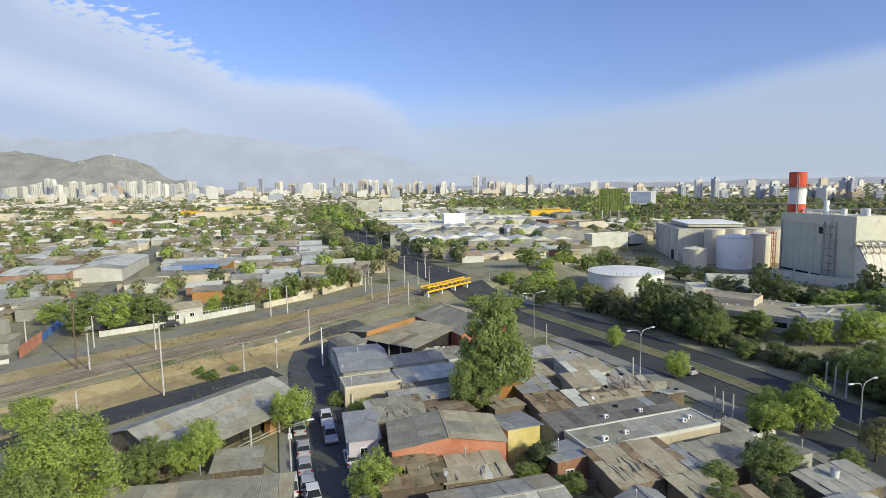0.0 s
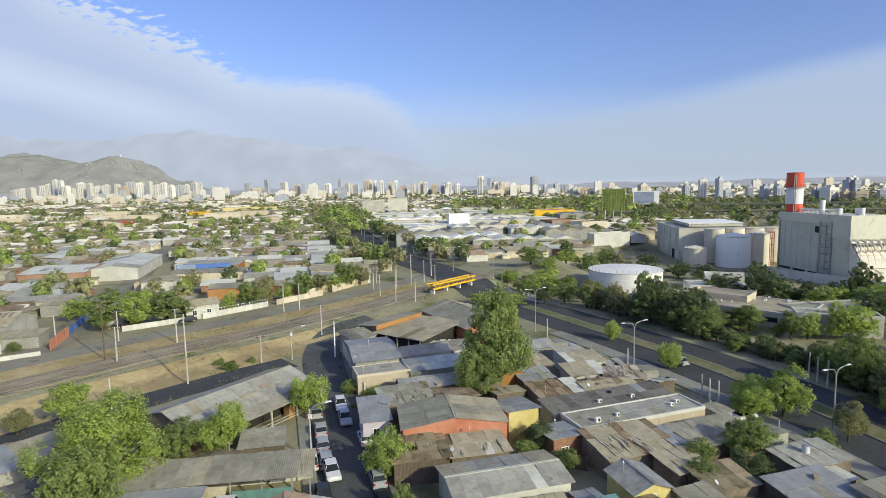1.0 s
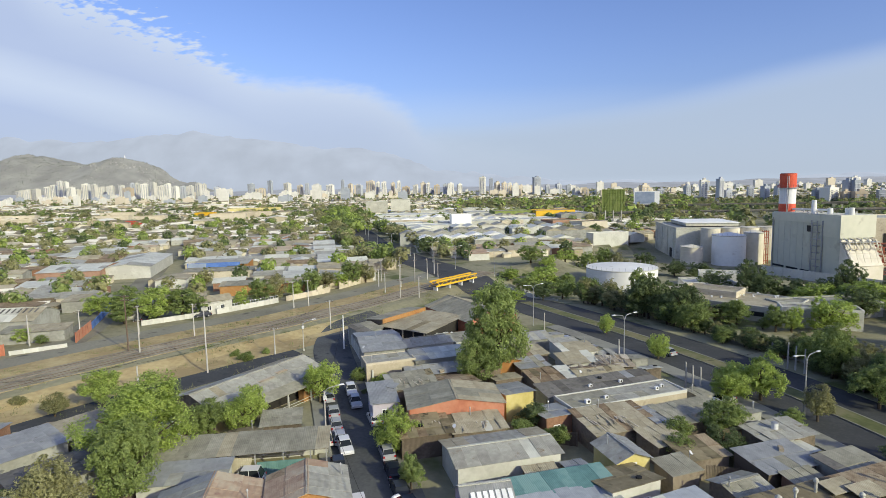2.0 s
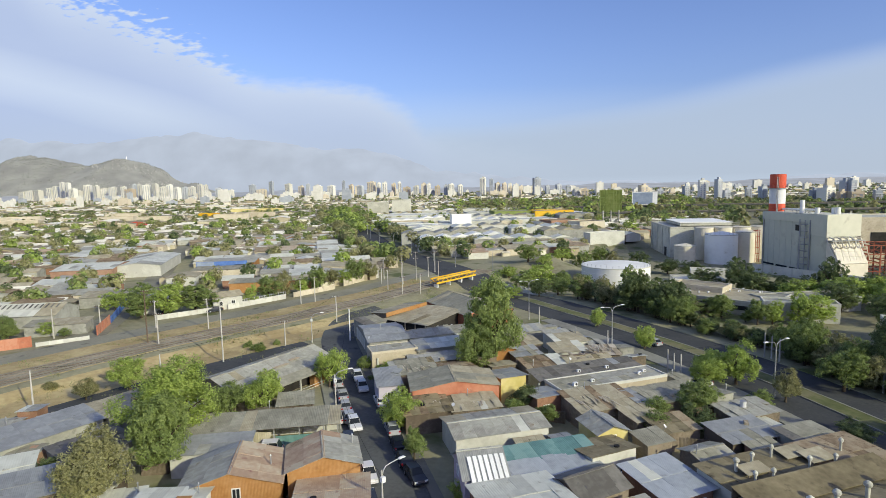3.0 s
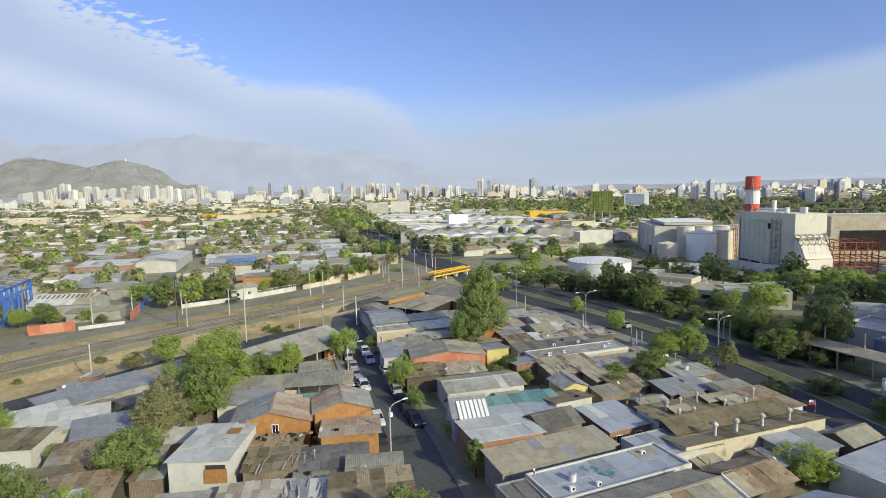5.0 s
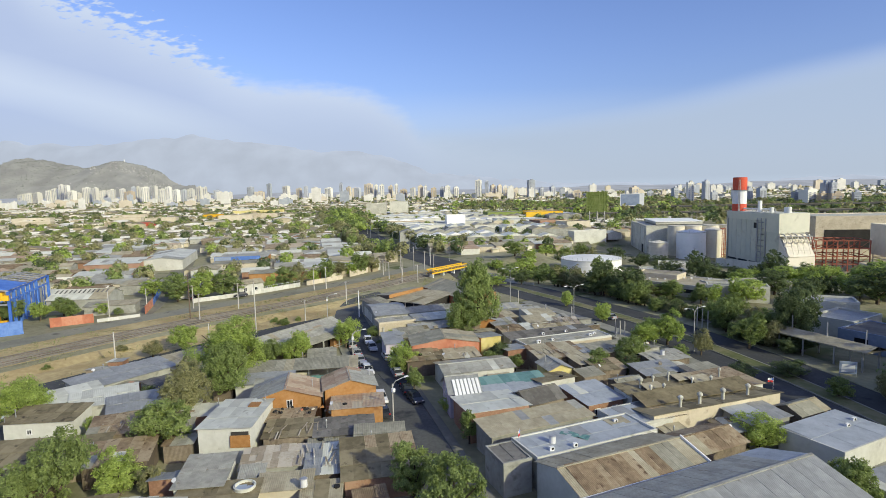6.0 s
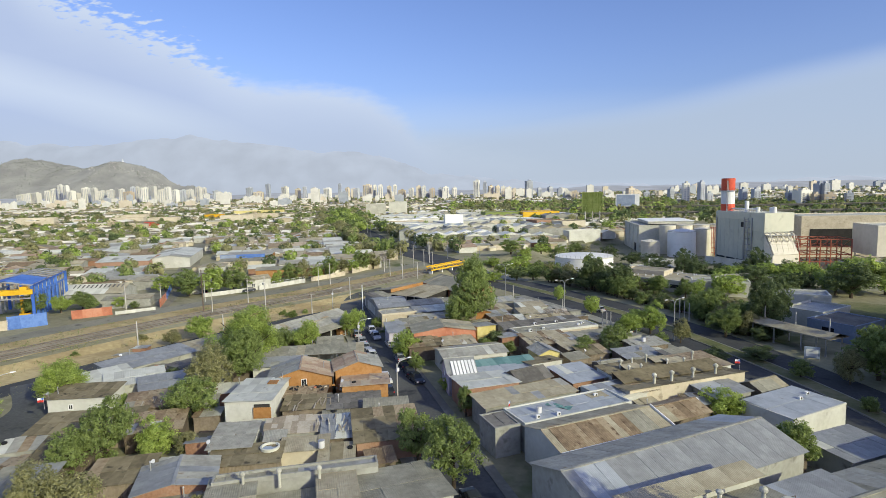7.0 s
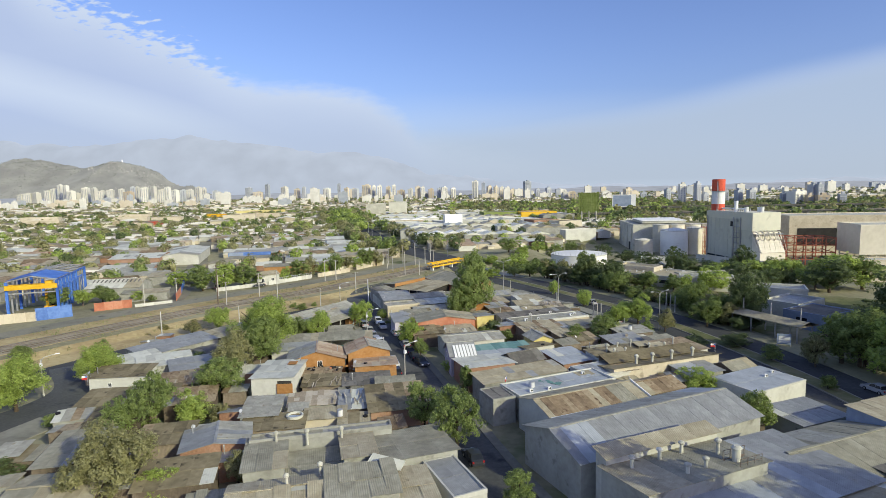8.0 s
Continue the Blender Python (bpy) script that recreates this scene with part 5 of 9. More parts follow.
def street_lamp(x, y, h, yaw, double, label):
    t = thing("street_lamp", pose(x, y, at(x, y), 0, 0, yaw), label, "street lamp", "street lamps")
    part("pole", Shape().tube((0, 0, -0.3), (0, 0, h - (1.0 if double else 0.4)), 0.13, 0.08, 8).mesh("pole", M["steel" if double else "pole"]), t)
    part("base", Shape().tube((0, 0, -0.3), (0, 0, 0.5), 0.2, 0.17, 8).mesh("base", M["concrete"]), t)
    for s in ((-1, 1) if double else (1,)):
        arm = bend([(0, 0, h - 1.2), (s * 0.2, 0, h - 0.2), (s * 1.1, 0, h), (s * 2.1, 0, h + 0.12)], 0.055)
        cu = part("arm", arm, t)
        cu.data.materials.append(M["steel"])
        part("lamp_head", Shape().box(s * 2.45, 0, h + 0.15, 0.85, 0.3, 0.14, taper=0.7).mesh("lamp_head", M["lamp_white"]), t, None, "pale lamp head")
    if not double:
        part("junction_box", Shape().box(0.0, -0.2, h - 1.3, 0.45, 0.35, 0.55).mesh("junction_box", M["lamp_white"]), t, None, "white box on the pole")
    return t


street_lamp(50.4, 66.5, 9.2, 25, True, "tall double-armed steel street lamp on the median")
street_lamp(30.5, 87.5, 10.5, 25, True, "tall double-armed steel street lamp beside the avenue")
street_lamp(18.7, 121.5, 10.0, 25, True, "tall double-armed steel street lamp beside the avenue")
street_lamp(77.5, 40.0, 7.5, 150, False, "single-armed steel street lamp by the trees")
street_lamp(-18.3, 61.1, 7.1, 25, False, "single-armed street lamp on a concrete pole")
street_lamp(-7.4, 31.7, 7.2, 40, False, "single-armed street lamp on a concrete pole")
street_lamp(-69.9, 28.3, 7.0, 40, False, "single-armed street lamp at the lane corner")
street_lamp(-32.5, 103.0, 6.5, 25, False, "single-armed street lamp at the bend")
for px, py in ((0, 208), (-10, 235), (-22, 262), (-34, 288), (-46, 320), (14, 190), (-56, 352), (-64, 390)):
    street_lamp(px, py, 9.0, 20, True, "far double-armed street lamp along the avenue")


def cable(a, b, sag=0.7):
    (ax, ay, az_), (bx, by, bz) = a, b
    mid = ((ax + bx) / 2, (ay + by) / 2, (az_ + bz) / 2 - sag * 2)
    ob = new("cable", bend([a, mid, b], 0.022))
    ob.data.materials.append(M["black"])
    tagged(ob, "thin black overhead cable between poles", "cable", "overhead cables")


cable((-68.5, 100.2, 12.3), (-47.3, 89.6, 12.8))
cable((-68.5, 100.2, 11.5), (-60.0, 112.0, 8.2))
cable((-60.0, 112.0, 8.2), (-45.0, 140.0, 8.2))
cable((-86.5, 112.0, 7.2), (-74.0, 114.1, 7.4))
cable((-54.0, 78.0, 5.6), (-38.0, 101.0, 6.2))
cable((-66.9, 63.5, 7.6), (-54.0, 78.0, 6.0))
cable((-30.6, 120.7, 7.4), (-38.0, 101.0, 6.2))
cable((-18.3, 61.1, 6.0), (-7.4, 31.7, 6.0))
cable((-18.3, 61.1, 5.8), (-24.1, 104.1, 7.0))
cable((37.4, 76.8, 4.9), (59.8, 87.0, 4.9))


# ---------------------------------------------------------------- cars
def car_build(paint, van=False):
    """A parked car facing +y."""
    t = thing("car", Matrix.Identity(4), "", "car", "parked cars")
    L, W_, hood, roof_h = 4.3, 1.72, 0.92, (1.85 if van else 1.45)
    b = Shape()
    prof = [(-L / 2, 0.3), (-L / 2 + 0.05, 0.85), (-L / 2 + 0.5, hood + 0.06), (L / 2 - 1.2, hood), (L / 2 - 0.15, 0.74), (L / 2, 0.5), (L / 2 - 0.05, 0.28)]
    n = len(prof)
    pts = []
    for s, k in ((-1, 0.93), (-1, 1.0), (1, 1.0), (1, 0.93)):
        for (y, z) in prof:
            inner = 0.93 if z > 0.8 else 1.0
            pts.append((s * W_ / 2 * (inner if k == 1.0 else inner * 0.97), y, z))
    b.poly(pts, [(i, (i + 1) % n, n + (i + 1) % n, n + i) for i in range(n)] + [(n + i, n + (i + 1) % n, 2 * n + (i + 1) % n, 2 * n + i) for i in range(n)] + [(2 * n + i, 2 * n + (i + 1) % n, 3 * n + (i + 1) % n, 3 * n + i) for i in range(n)] + [tuple(range(n)), tuple(reversed(range(3 * n, 4 * n)))])
    part("body", b.mesh("body", M[paint]), t)
    back, front = (-L / 2 + 0.15, L / 2 - 1.0) if van else (-L / 2 + 0.35, L / 2 - 1.25)
    a, c = W_ * 0.45, W_ * 0.37
    corner = [(-a, back, hood), (a, back, hood), (a, front, hood), (-a, front, hood), (-c, back + 0.45, roof_h - 0.05), (c, back + 0.45, roof_h - 0.05), (c, front - 0.75, roof_h - 0.05), (-c, front - 0.75, roof_h - 0.05)]
    for nm, face in (("rear_window", (0, 1, 5, 4)), ("side_window", (1, 2, 6, 5)), ("windscreen", (2, 3, 7, 6)), ("side_window", (3, 0, 4, 7))):
        part(nm, Shape().poly([corner[i] for i in face], [(0, 1, 2, 3)]).mesh(nm, M["glass"]), t, None, "dark tinted glass")
    part("roof", Shape().box(0, (back + front - 0.3) / 2, roof_h - 0.02, 2 * c + 0.04, front - back - 1.15, 0.07).mesh("roof", M[paint]), t)
    for yy in (back + 0.2, (back + front) / 2 - 0.1, front - 0.38):
        for s in (-1, 1):
            pil = Shape().tube((s * a * 0.995, yy + (0.0 if yy < 0 else 0.1), hood), (s * c * 1.02, yy * 0.85, roof_h - 0.03), 0.045, 0.04, 4)
            part("pillar", pil.mesh("pillar", M[paint]), t)
    for x in (-W_ / 2 + 0.1, W_ / 2 - 0.1):
        for y in (-L / 2 + 0.8, L / 2 - 0.85):
            w = part("wheel", Shape().tube((x - 0.1, y, 0.31), (x + 0.1, y, 0.31), 0.31, 0.31, 12).mesh("tyre", M["black"]), t)
            part("rim", Shape().tube((x - 0.11, y, 0.31), (x + 0.11, y, 0.31), 0.19, 0.19, 10).mesh("rim", M["steel"]), w)
    for x in (-0.62, 0.62):
        part("headlight", Shape().box(x, L / 2 - 0.1, 0.64, 0.36, 0.12, 0.15).mesh("headlight", M["lamp_white"]), t)
        part("tail_light", Shape().box(x * 1.12, -L / 2 + 0.02, 0.78, 0.22, 0.1, 0.22).mesh("tail_light", M["red_light"]), t)
    for y in (L / 2, -L / 2):
        part("bumper", Shape().box(0, y * 0.995, 0.42, W_ * 0.96, 0.14, 0.2).mesh("bumper", M[paint]), t)
    return t


car_stock = {}
COLOUR = {"car_white": "white", "car_silver": "silver", "car_blue": "blue", "car_dark": "dark grey", "car_red": "red"}


def car(x, y, yaw, paint, where, van=False):
    m = pose(x, y, at(x, y) + 0.07, 0, 0, yaw)
    key = (paint, van)
    if key in car_stock:
        ob = copy_thing(car_stock[key], m)
    else:
        ob = car_stock[key] = car_build(paint, van)
        ob.matrix_basis = m
    tagged(ob, f"{COLOUR[paint]} {'van' if van else 'hatchback'} {where}")


KERB = "parked along the shaded side street"
for x, y, yaw, paint in ((-21.0, 75.0, 17, "car_silver"), (-18.9, 68.8, 17, "car_silver"), (-17.6, 64.2, 18, "car_silver"), (-16.2, 60.0, 17, "car_silver"), (-14.9, 57.2, 200, "car_white"), (-14.6, 51.6, 197, "car_dark"), (-17.9, 78.0, 197, "car_white"), (-16.2, 72.6, 197, "car_silver"),
                         (-12.6, 70.4, 20, "car_blue"), (-12.2, 66.0, 18, "car_white"), (-10.0, 60.2, 17, "car_dark"), (-9.2, 55.6, 17, "car_silver"), (-7.9, 50.8, 17, "car_dark"), (-6.7, 46.6, 17, "car_dark"), (-10.6, 42.8, 197, "car_white"), (-5.0, 42.4, 205, "car_dark"), (-9.6, 37.0, 17, "car_dark"), (3.4, 2.6, 17, "car_dark")):
    car(x, y, yaw, paint, KERB)
car(-18.0, 59.6, 17, "car_white", "standing on the pavement by a lamp", True)
car(23.4, 106.6, 28, "car_silver", "parked beside the avenue")
car(41.6, 97.0, 26, "car_silver", "standing on the avenue")
car(40.8, 71.5, 110, "car_white", "parked by the pavement trees")
car(-48.0, 66.5, 60, "car_silver", "parked in the walled yard")
car(-25.0, 49.0, 95, "car_white", "under the long carport", True)
car(-66.5, 131.0, 120, "car_dark", "parked by the garden fence")
car(-80.0, 128.0, 20, "car_dark", "parked at the side road")
car(70.0, 24.0, 10, "car_silver", "parked beside the avenue")
for px, py in ((-48, 190), (-44, 193), (-40, 186), (-60, 196), (-54, 189), (-36, 198)):
    car(px, py, 40, random.choice(("car_white", "car_silver", "car_dark")), "in a yard beyond the railway")


# ---------------------------------------------------------------- trees
def crown_mesh(name, mat, seed, clumps, leaves, size, rx=3.2, rz=3.75, mid=4.2, gap=0.0, drip=0.0):
    """A crown of many small leaf blades, in clumps on a dozen uneven boughs."""
    rng = np.random.RandomState(seed)
    boughs = []
    while len(boughs) < 24:
        d = rng.normal(size=3)
        d /= np.linalg.norm(d)
        if d[2] < -0.85:
            continue
        q = d * rng.uniform(0.3, 0.76)
        q[:2] *= 1.0 - 0.3 * max(0.0, q[2])
        boughs.append((*q, rng.uniform(0.18, 0.4)))
    boughs.append((0.0, 0.0, 0.05, 0.5))
    boughs.append((0.05, 0.0, -0.4, 0.36))
    boughs = np.array(boughs)
    weight = boughs[:, 3] ** 2 / (boughs[:, 3] ** 2).sum()
    cs, out_ = [], []
    while len(cs) < clumps:
        k = rng.choice(len(boughs), p=weight)
        d = rng.normal(size=3)
        d /= np.linalg.norm(d)
        p = boughs[k, :3] + d * boughs[k, 3] * rng.uniform(0.55, 1.12)
        inside = (np.linalg.norm(boughs[:, :3] - p, axis=1) < boughs[:, 3] * 0.7).any()
        if inside and rng.rand() < 0.85 or d[2] < -0.6 and rng.rand() < 0.3 or rng.rand() < gap:
            continue
        cs.append(p)
        out_.append(d)
    cs, out_ = np.array(cs), np.array(out_)
    n = clumps * leaves
    cen, facing = np.repeat(cs, leaves, 0), np.repeat(out_, leaves, 0)
    off = rng.normal(size=(n, 3))
    off /= np.linalg.norm(off, axis=1)[:, None]
    off *= rng.uniform(0.2, 1, (n, 1)) ** 0.5 * rng.uniform(0.08, 0.2, (clumps, 1)).repeat(leaves, 0)
    off[:, 2] *= 0.8
    if drip:
        off[:, 2] -= drip * rng.rand(n)
    p = cen + off
    nrm = facing * 0.75 + off * 3.0 + rng.normal(size=(n, 3)) * 0.5 + np.array([0, 0, 0.3])
    nrm /= np.linalg.norm(nrm, axis=1)[:, None]
    tan = np.cross(nrm, rng.normal(size=(n, 3)))
    tan /= np.linalg.norm(tan, axis=1)[:, None]
    bit = np.cross(nrm, tan)
    s = size * rng.uniform(0.6, 1.3, (n, 1))
    p *= 1.06 / np.quantile(np.linalg.norm(p, axis=1), 0.99)
    world_p = p * np.array([rx, rx, rz]) + np.array([0, 0, mid])
    v = np.stack([world_p - tan * s * 1.2, world_p + tan * s * 0.9 - bit * s * 0.55, world_p + tan * s * 0.6 + bit * s * 0.6], 1).reshape(-1, 3)
    me_ = bpy.data.meshes.new(name)
    me_.from_pydata(v.tolist(), [], np.arange(3 * n).reshape(-1, 3).tolist())
    me_.materials.append(mat)
    return me_


def trunk_mesh(seed, height=5.0):
    rng = random.Random(seed)
    sh = Shape()
    sh.tube((0, 0, -0.4), (0.05, 0, 1.6), 0.24, 0.18, 7)
    sh.tube((0.05, 0, 1.6), (0.0, 0.1, height), 0.18, 0.06, 6)
    for i in range(6):
        a = i * 1.05 + rng.uniform(-0.3, 0.3)
        z = rng.uniform(1.5, 3.0)
        r = rng.uniform(1.4, 2.3)
        sh.tube((0.03, 0, z), (r * math.cos(a), r * math.sin(a), z + rng.uniform(1.6, 3.0)), 0.1, 0.03, 5)
    return sh.mesh("trunk", M["bark"])


TREE_KINDS = {"bright": "leaf_bright", "mid": "leaf_mid", "dark": "leaf_dark", "olive": "leaf_olive"}
tree_stock = {}


def tree(x, y, h, r, kind="mid", label="leafy green street tree", near=True, base=None, variant=None, name="tree"):
    if y > 118 or x > 74:
        near = False
    v = variant if variant is not None else int(abs(x * 7 + y * 3)) % 3
    grade = "far" if not near else "huge" if r > 6 else "large" if r > 4.2 else "near"
    key = (kind, grade, v)
    m = pose(x, y, (at(x, y) if base is None else base), 0, 0, (x * 37 + y * 61) % 360) @ Matrix.Diagonal((r / 3.2, r / 3.2, h / 8.0, 1))
    if key in tree_stock:
        ob = copy_thing(tree_stock[key], m)
    else:
        ob = new(name)
        part("trunk", trunk_mesh(v), ob)
        mat = M[TREE_KINDS[kind]]
        args = {"huge": (520, 60, 0.08), "large": (300, 50, 0.115), "near": (210, 42, 0.14), "far": (130, 34, 0.19)}[grade]
        part("crown", crown_mesh("crown", mat, 11 * v + len(kind) + {"huge": 130, "large": 90, "near": 50, "far": 0}[grade], *args, gap=0.0, drip=0.12 if kind == "bright" else 0.0), ob)
        ob.matrix_basis = m
        tree_stock[key] = ob
    ob.name = name
    tagged(ob, label, "tree")
    return ob


def shrub(x, y, h, r, kind="mid", label="low leafy shrub", near=True):
    return tree(x, y, h, r, kind, label, near, at(x, y) - 0.28 * h, name="shrub")


tree(-3.0, 11.5, 8.2, 3.2, "mid", "leafy tree on the pavement of the side street")
tree(1.4, 5.8, 9.4, 3.6, "mid", "leafy tree on the pavement of the side street")
tree(8.0, -8.0, 4.6, 2.0, "mid", "young tree at the kerb")
tree(-8.0, 56.0, 6.3, 3.1, "bright", "round lime-green tree at the kerb")
tree(0.4, 37.6, 3.2, 1.5, "bright", "small bright tree before the lilac house")
tree(3.4, 26.6, 5.4, 1.9, "mid", "slim tree before the corner house")
tree(-5.4, 47.2, 4.4, 1.9, "mid", "small tree on the pavement")
tree(-22.1, 73.7, 7.7, 3.3, "bright", "leafy tree beside the long shed")
tree(-29.6, 61.8, 8.1, 3.4, "bright", "pale green tree in the walled yard")
tree(-34.5, 60.5, 5.4, 2.8, "mid", "leafy tree in the walled yard")
tree(-38.8, 52.0, 13.0, 7.0, "bright", "very large green tree in the yard", variant=0)
tree(-36.5, 44.5, 11.0, 4.6, "mid", "tall green tree behind the houses")
tree(-39.5, 36.0, 9.8, 4.3, "olive", "tall brownish tree with thin crown")
tree(-37.5, 25.3, 6.9, 3.9, "mid", "bushy green tree between roofs")
tree(3.4, 80.5, 10.8, 4.5, "mid", "tall green tree above the houses", variant=1)
tree(7.2, 83.0, 14.4, 4.25, "mid", "very tall dark green tree above the houses", variant=2)
tree(10.4, 61.8, 4.6, 2.6, "dark", "dark tree beside the brick house")
tree(8.5, 58.5, 4.0, 2.2, "mid", "leafy garden tree between dwellings")
tree(13.0, 57.0, 3.6, 1.9, "mid", "small garden tree between dwellings")
tree(24.9, 59.3, 4.0, 2.3, "bright", "small bushy tree amid shacks")
tree(35.0, 58.6, 5.6, 2.8, "mid", "small tree amid shacks")
tree(28.4, 57.0, 3.8, 2.0, "mid", "small tree amid shacks")
tree(26.8, 52.5, 3.6, 1.9, "mid", "small tree amid dwellings")
tree(32.6, 53.4, 4.6, 2.9, "dark", "dark bushy tree amid dwellings")
tree(41.4, 70.5, 6.2, 2.8, "bright", "street tree on the pavement")
tree(47.3, 72.5, 8.2, 3.8, "bright", "broad street tree on the median")
tree(44.0, 75.5, 6.0, 2.8, "bright", "street tree on the median")
tree(45.4, 61.0, 6.2, 3.1, "mid", "street tree on the pavement")
tree(51.0, 64.4, 5.6, 2.4, "olive", "sparse brownish tree beside a lamp")
tree(72.0, 69.5, 12.6, 4.4, "dark", "tall dark tree behind the verge")
tree(76.5, 73.5, 13.6, 4.8, "dark", "tall dark tree behind the verge")
tree(69.0, 75.0, 10.5, 4.0, "dark", "tall dark tree behind the verge")
tree(62.6, 68.5, 8.0, 3.9, "mid", "green tree on the verge")
tree(65.5, 71.5, 7.0, 3.2, "mid", "green tree on the verge")
tree(52.3, 51.0, 5.4, 3.5, "dark", "low dark street tree")
tree(61.0, 52.0, 5.6, 3.8, "dark", "low dark street tree")
tree(40.9, 24.0, 6.2, 3.5, "bright", "bushy tree beside the sheds")
tree(42.4, 8.6, 7.2, 3.2, "mid", "dense round tree between the halls")
tree(62.8, 41.2, 6.2, 3.5, "mid", "dark tree at the avenue")
tree(63.2, 25.5, 4.6, 2.7, "mid", "dark tree at the avenue")
tree(68.6, 37.2, 7.0, 2.7, "olive", "olive tree with thin crown at the avenue")
for x, y, h, r, k in ((79, 31, 9.3, 4.6, "mid"), (85, 38, 9, 4.5, "dark"), (81, 24, 8, 4, "dark"), (90, 30, 9, 4.5, "mid"), (76, 17, 8, 4, "dark"), (86, 16, 9, 4.5, "mid")):
    tree(x, y, h, r, k, "leafy tree in the park strip")
tree(-69.5, 21.5, 10.3, 4.8, "bright", "large tree at the lane corner")
tree(-73.0, 14.0, 9.0, 4.0, "bright", "large tree at the lane corner")
tree(-64.5, 35.0, 8.0, 4.4, "bright", "broad tree by the railway bank")
tree(-59.3, 15.5, 3.6, 2.7, "mid", "small tree at the lane")
tree(-37.6, -6.6, 11.1, 4.9, "olive", "large dusty olive-brown tree")
tree(-42.6, 12.2, 8.4, 3.2, "mid", "green tree between roofs")
tree(-37.5, 14.7, 5.7, 2.9, "bright", "round green tree between roofs")
tree(-33.6, 14.5, 4.0, 1.9, "olive", "small brownish tree between roofs")
tree(-31.8, -6.1, 4.4, 2.5, "bright", "round bright tree between roofs")
tree(-53.8, 0.9, 4.8, 3.0, "dark", "bushy tree on the lane")
tree(-24.6, -2.6, 5.6, 2.2, "olive", "thin brownish tree beside the factory wall")
tree(-45.5, 9.0, 6.0, 2.6, "mid", "green tree between roofs")
tree(-50.0, 30.5, 3.6, 2.2, "bright", "small tree in a yard")
tree(-48.3, 40.8, 4.2, 2.6, "dark", "dark tree in a yard")
shrub(-22.0, 12.6, 2.6, 1.3, "bright", "low bright shrub in a yard")
shrub(-16.0, 7.2, 2.2, 1.5, "bright", "low bright shrub in a yard")
for x, y, h, r, k in ((-40.1, 101.3, 5.0, 1.7, "mid"), (-42.6, 97.0, 3.0, 1.8, "mid"), (-21.4, 107.0, 3.2, 1.3, "dark"), (-13.2, 81.0, 3.6, 2.2, "bright"), (-17.5, 84.0, 3.2, 1.5, "mid"), (-15.2, 78.0, 3.0, 1.4, "dark"), (-46, 100, 2.2, 1.2, "mid"), (-80, 62, 3.0, 2.0, "mid"), (-72, 74, 2.6, 1.8, "olive"), (-90, 50, 3, 2, "mid")):
    shrub(x, y, h, r, k, "dusty shrub on bare earth")
tree(-57.5, 74.0, 6.6, 3.6, "bright", "sparse dusty tree on the earth bank")
tree(-62.5, 69.5, 5.4, 3.2, "olive", "sparse dusty tree on the earth bank")
tree(-77.5, 128.2, 9.8, 6.2, "bright", "broad tree behind the white fence")
tree(-72.0, 131.5, 8.0, 4.6, "mid", "tree behind the white fence")
tree(-84.0, 125.5, 6.5, 3.4, "mid", "tree at the road corner")
for x, y, h, r, k in ((-98, 137, 6.6, 4.2, "bright"), (-93, 142, 7, 3.6, "mid"), (-97, 108, 4.5, 2.6, "bright"), (-92, 107, 4.0, 2.4, "mid"), (-103, 104, 5, 3, "mid"), (-108, 108, 5, 3, "mid"), (-117, 100, 7, 4.4, "mid"), (-111, 103, 6, 3.4, "bright")):
    tree(x, y, h, r, k, "leafy tree before a low wall")
for i in range(9):
    tree(-60 + i * 3.6, 141 + i * 4.9, 6.4 + (i * 37 % 5) * 0.5, 2.6 + (i % 3) * 0.4, ("bright", "mid", "olive")[i % 3], "street tree in the row along the railway road")
rng = random.Random(5)
for i in range(58):      # thick row on the far side of the avenue
    t = i / 57
    x, y = 33 + 33 * t + rng.uniform(-2, 2), 146 - 72 * t + rng.uniform(-3, 3)
    tree(x + 5, y + 3, rng.uniform(5.4, 7.6), rng.uniform(2.7, 3.7), rng.choice(("dark", "olive", "dark", "olive", "mid")), "dusty tree in the thick row beside the avenue")
for i in range(8):
    tree(67 + rng.uniform(-3, 9), 76 + rng.uniform(0, 22), rng.uniform(4.8, 6.6), rng.uniform(2.6, 3.5), rng.choice(("dark", "olive", "mid")), "dark tree in the grove behind the avenue")
tree(81.5, 111, 10.6, 4.8, "bright", "tall sunlit tree behind the low offices")
tree(86.5, 114, 9.6, 4.6, "bright", "tall sunlit tree behind the low offices")
tree(75.0, 112, 8.0, 4.0, "bright", "sunlit tree behind the low offices")
tree(39.1, 94.2, 6.6, 2.5, "bright", "round street tree on the median")
tree(34.1, 112.9, 6.0, 2.0, "bright", "slim street tree on the median")
tree(50.0, 139.4, 10.5, 3.0, "mid", "tall tree before the storage tank")
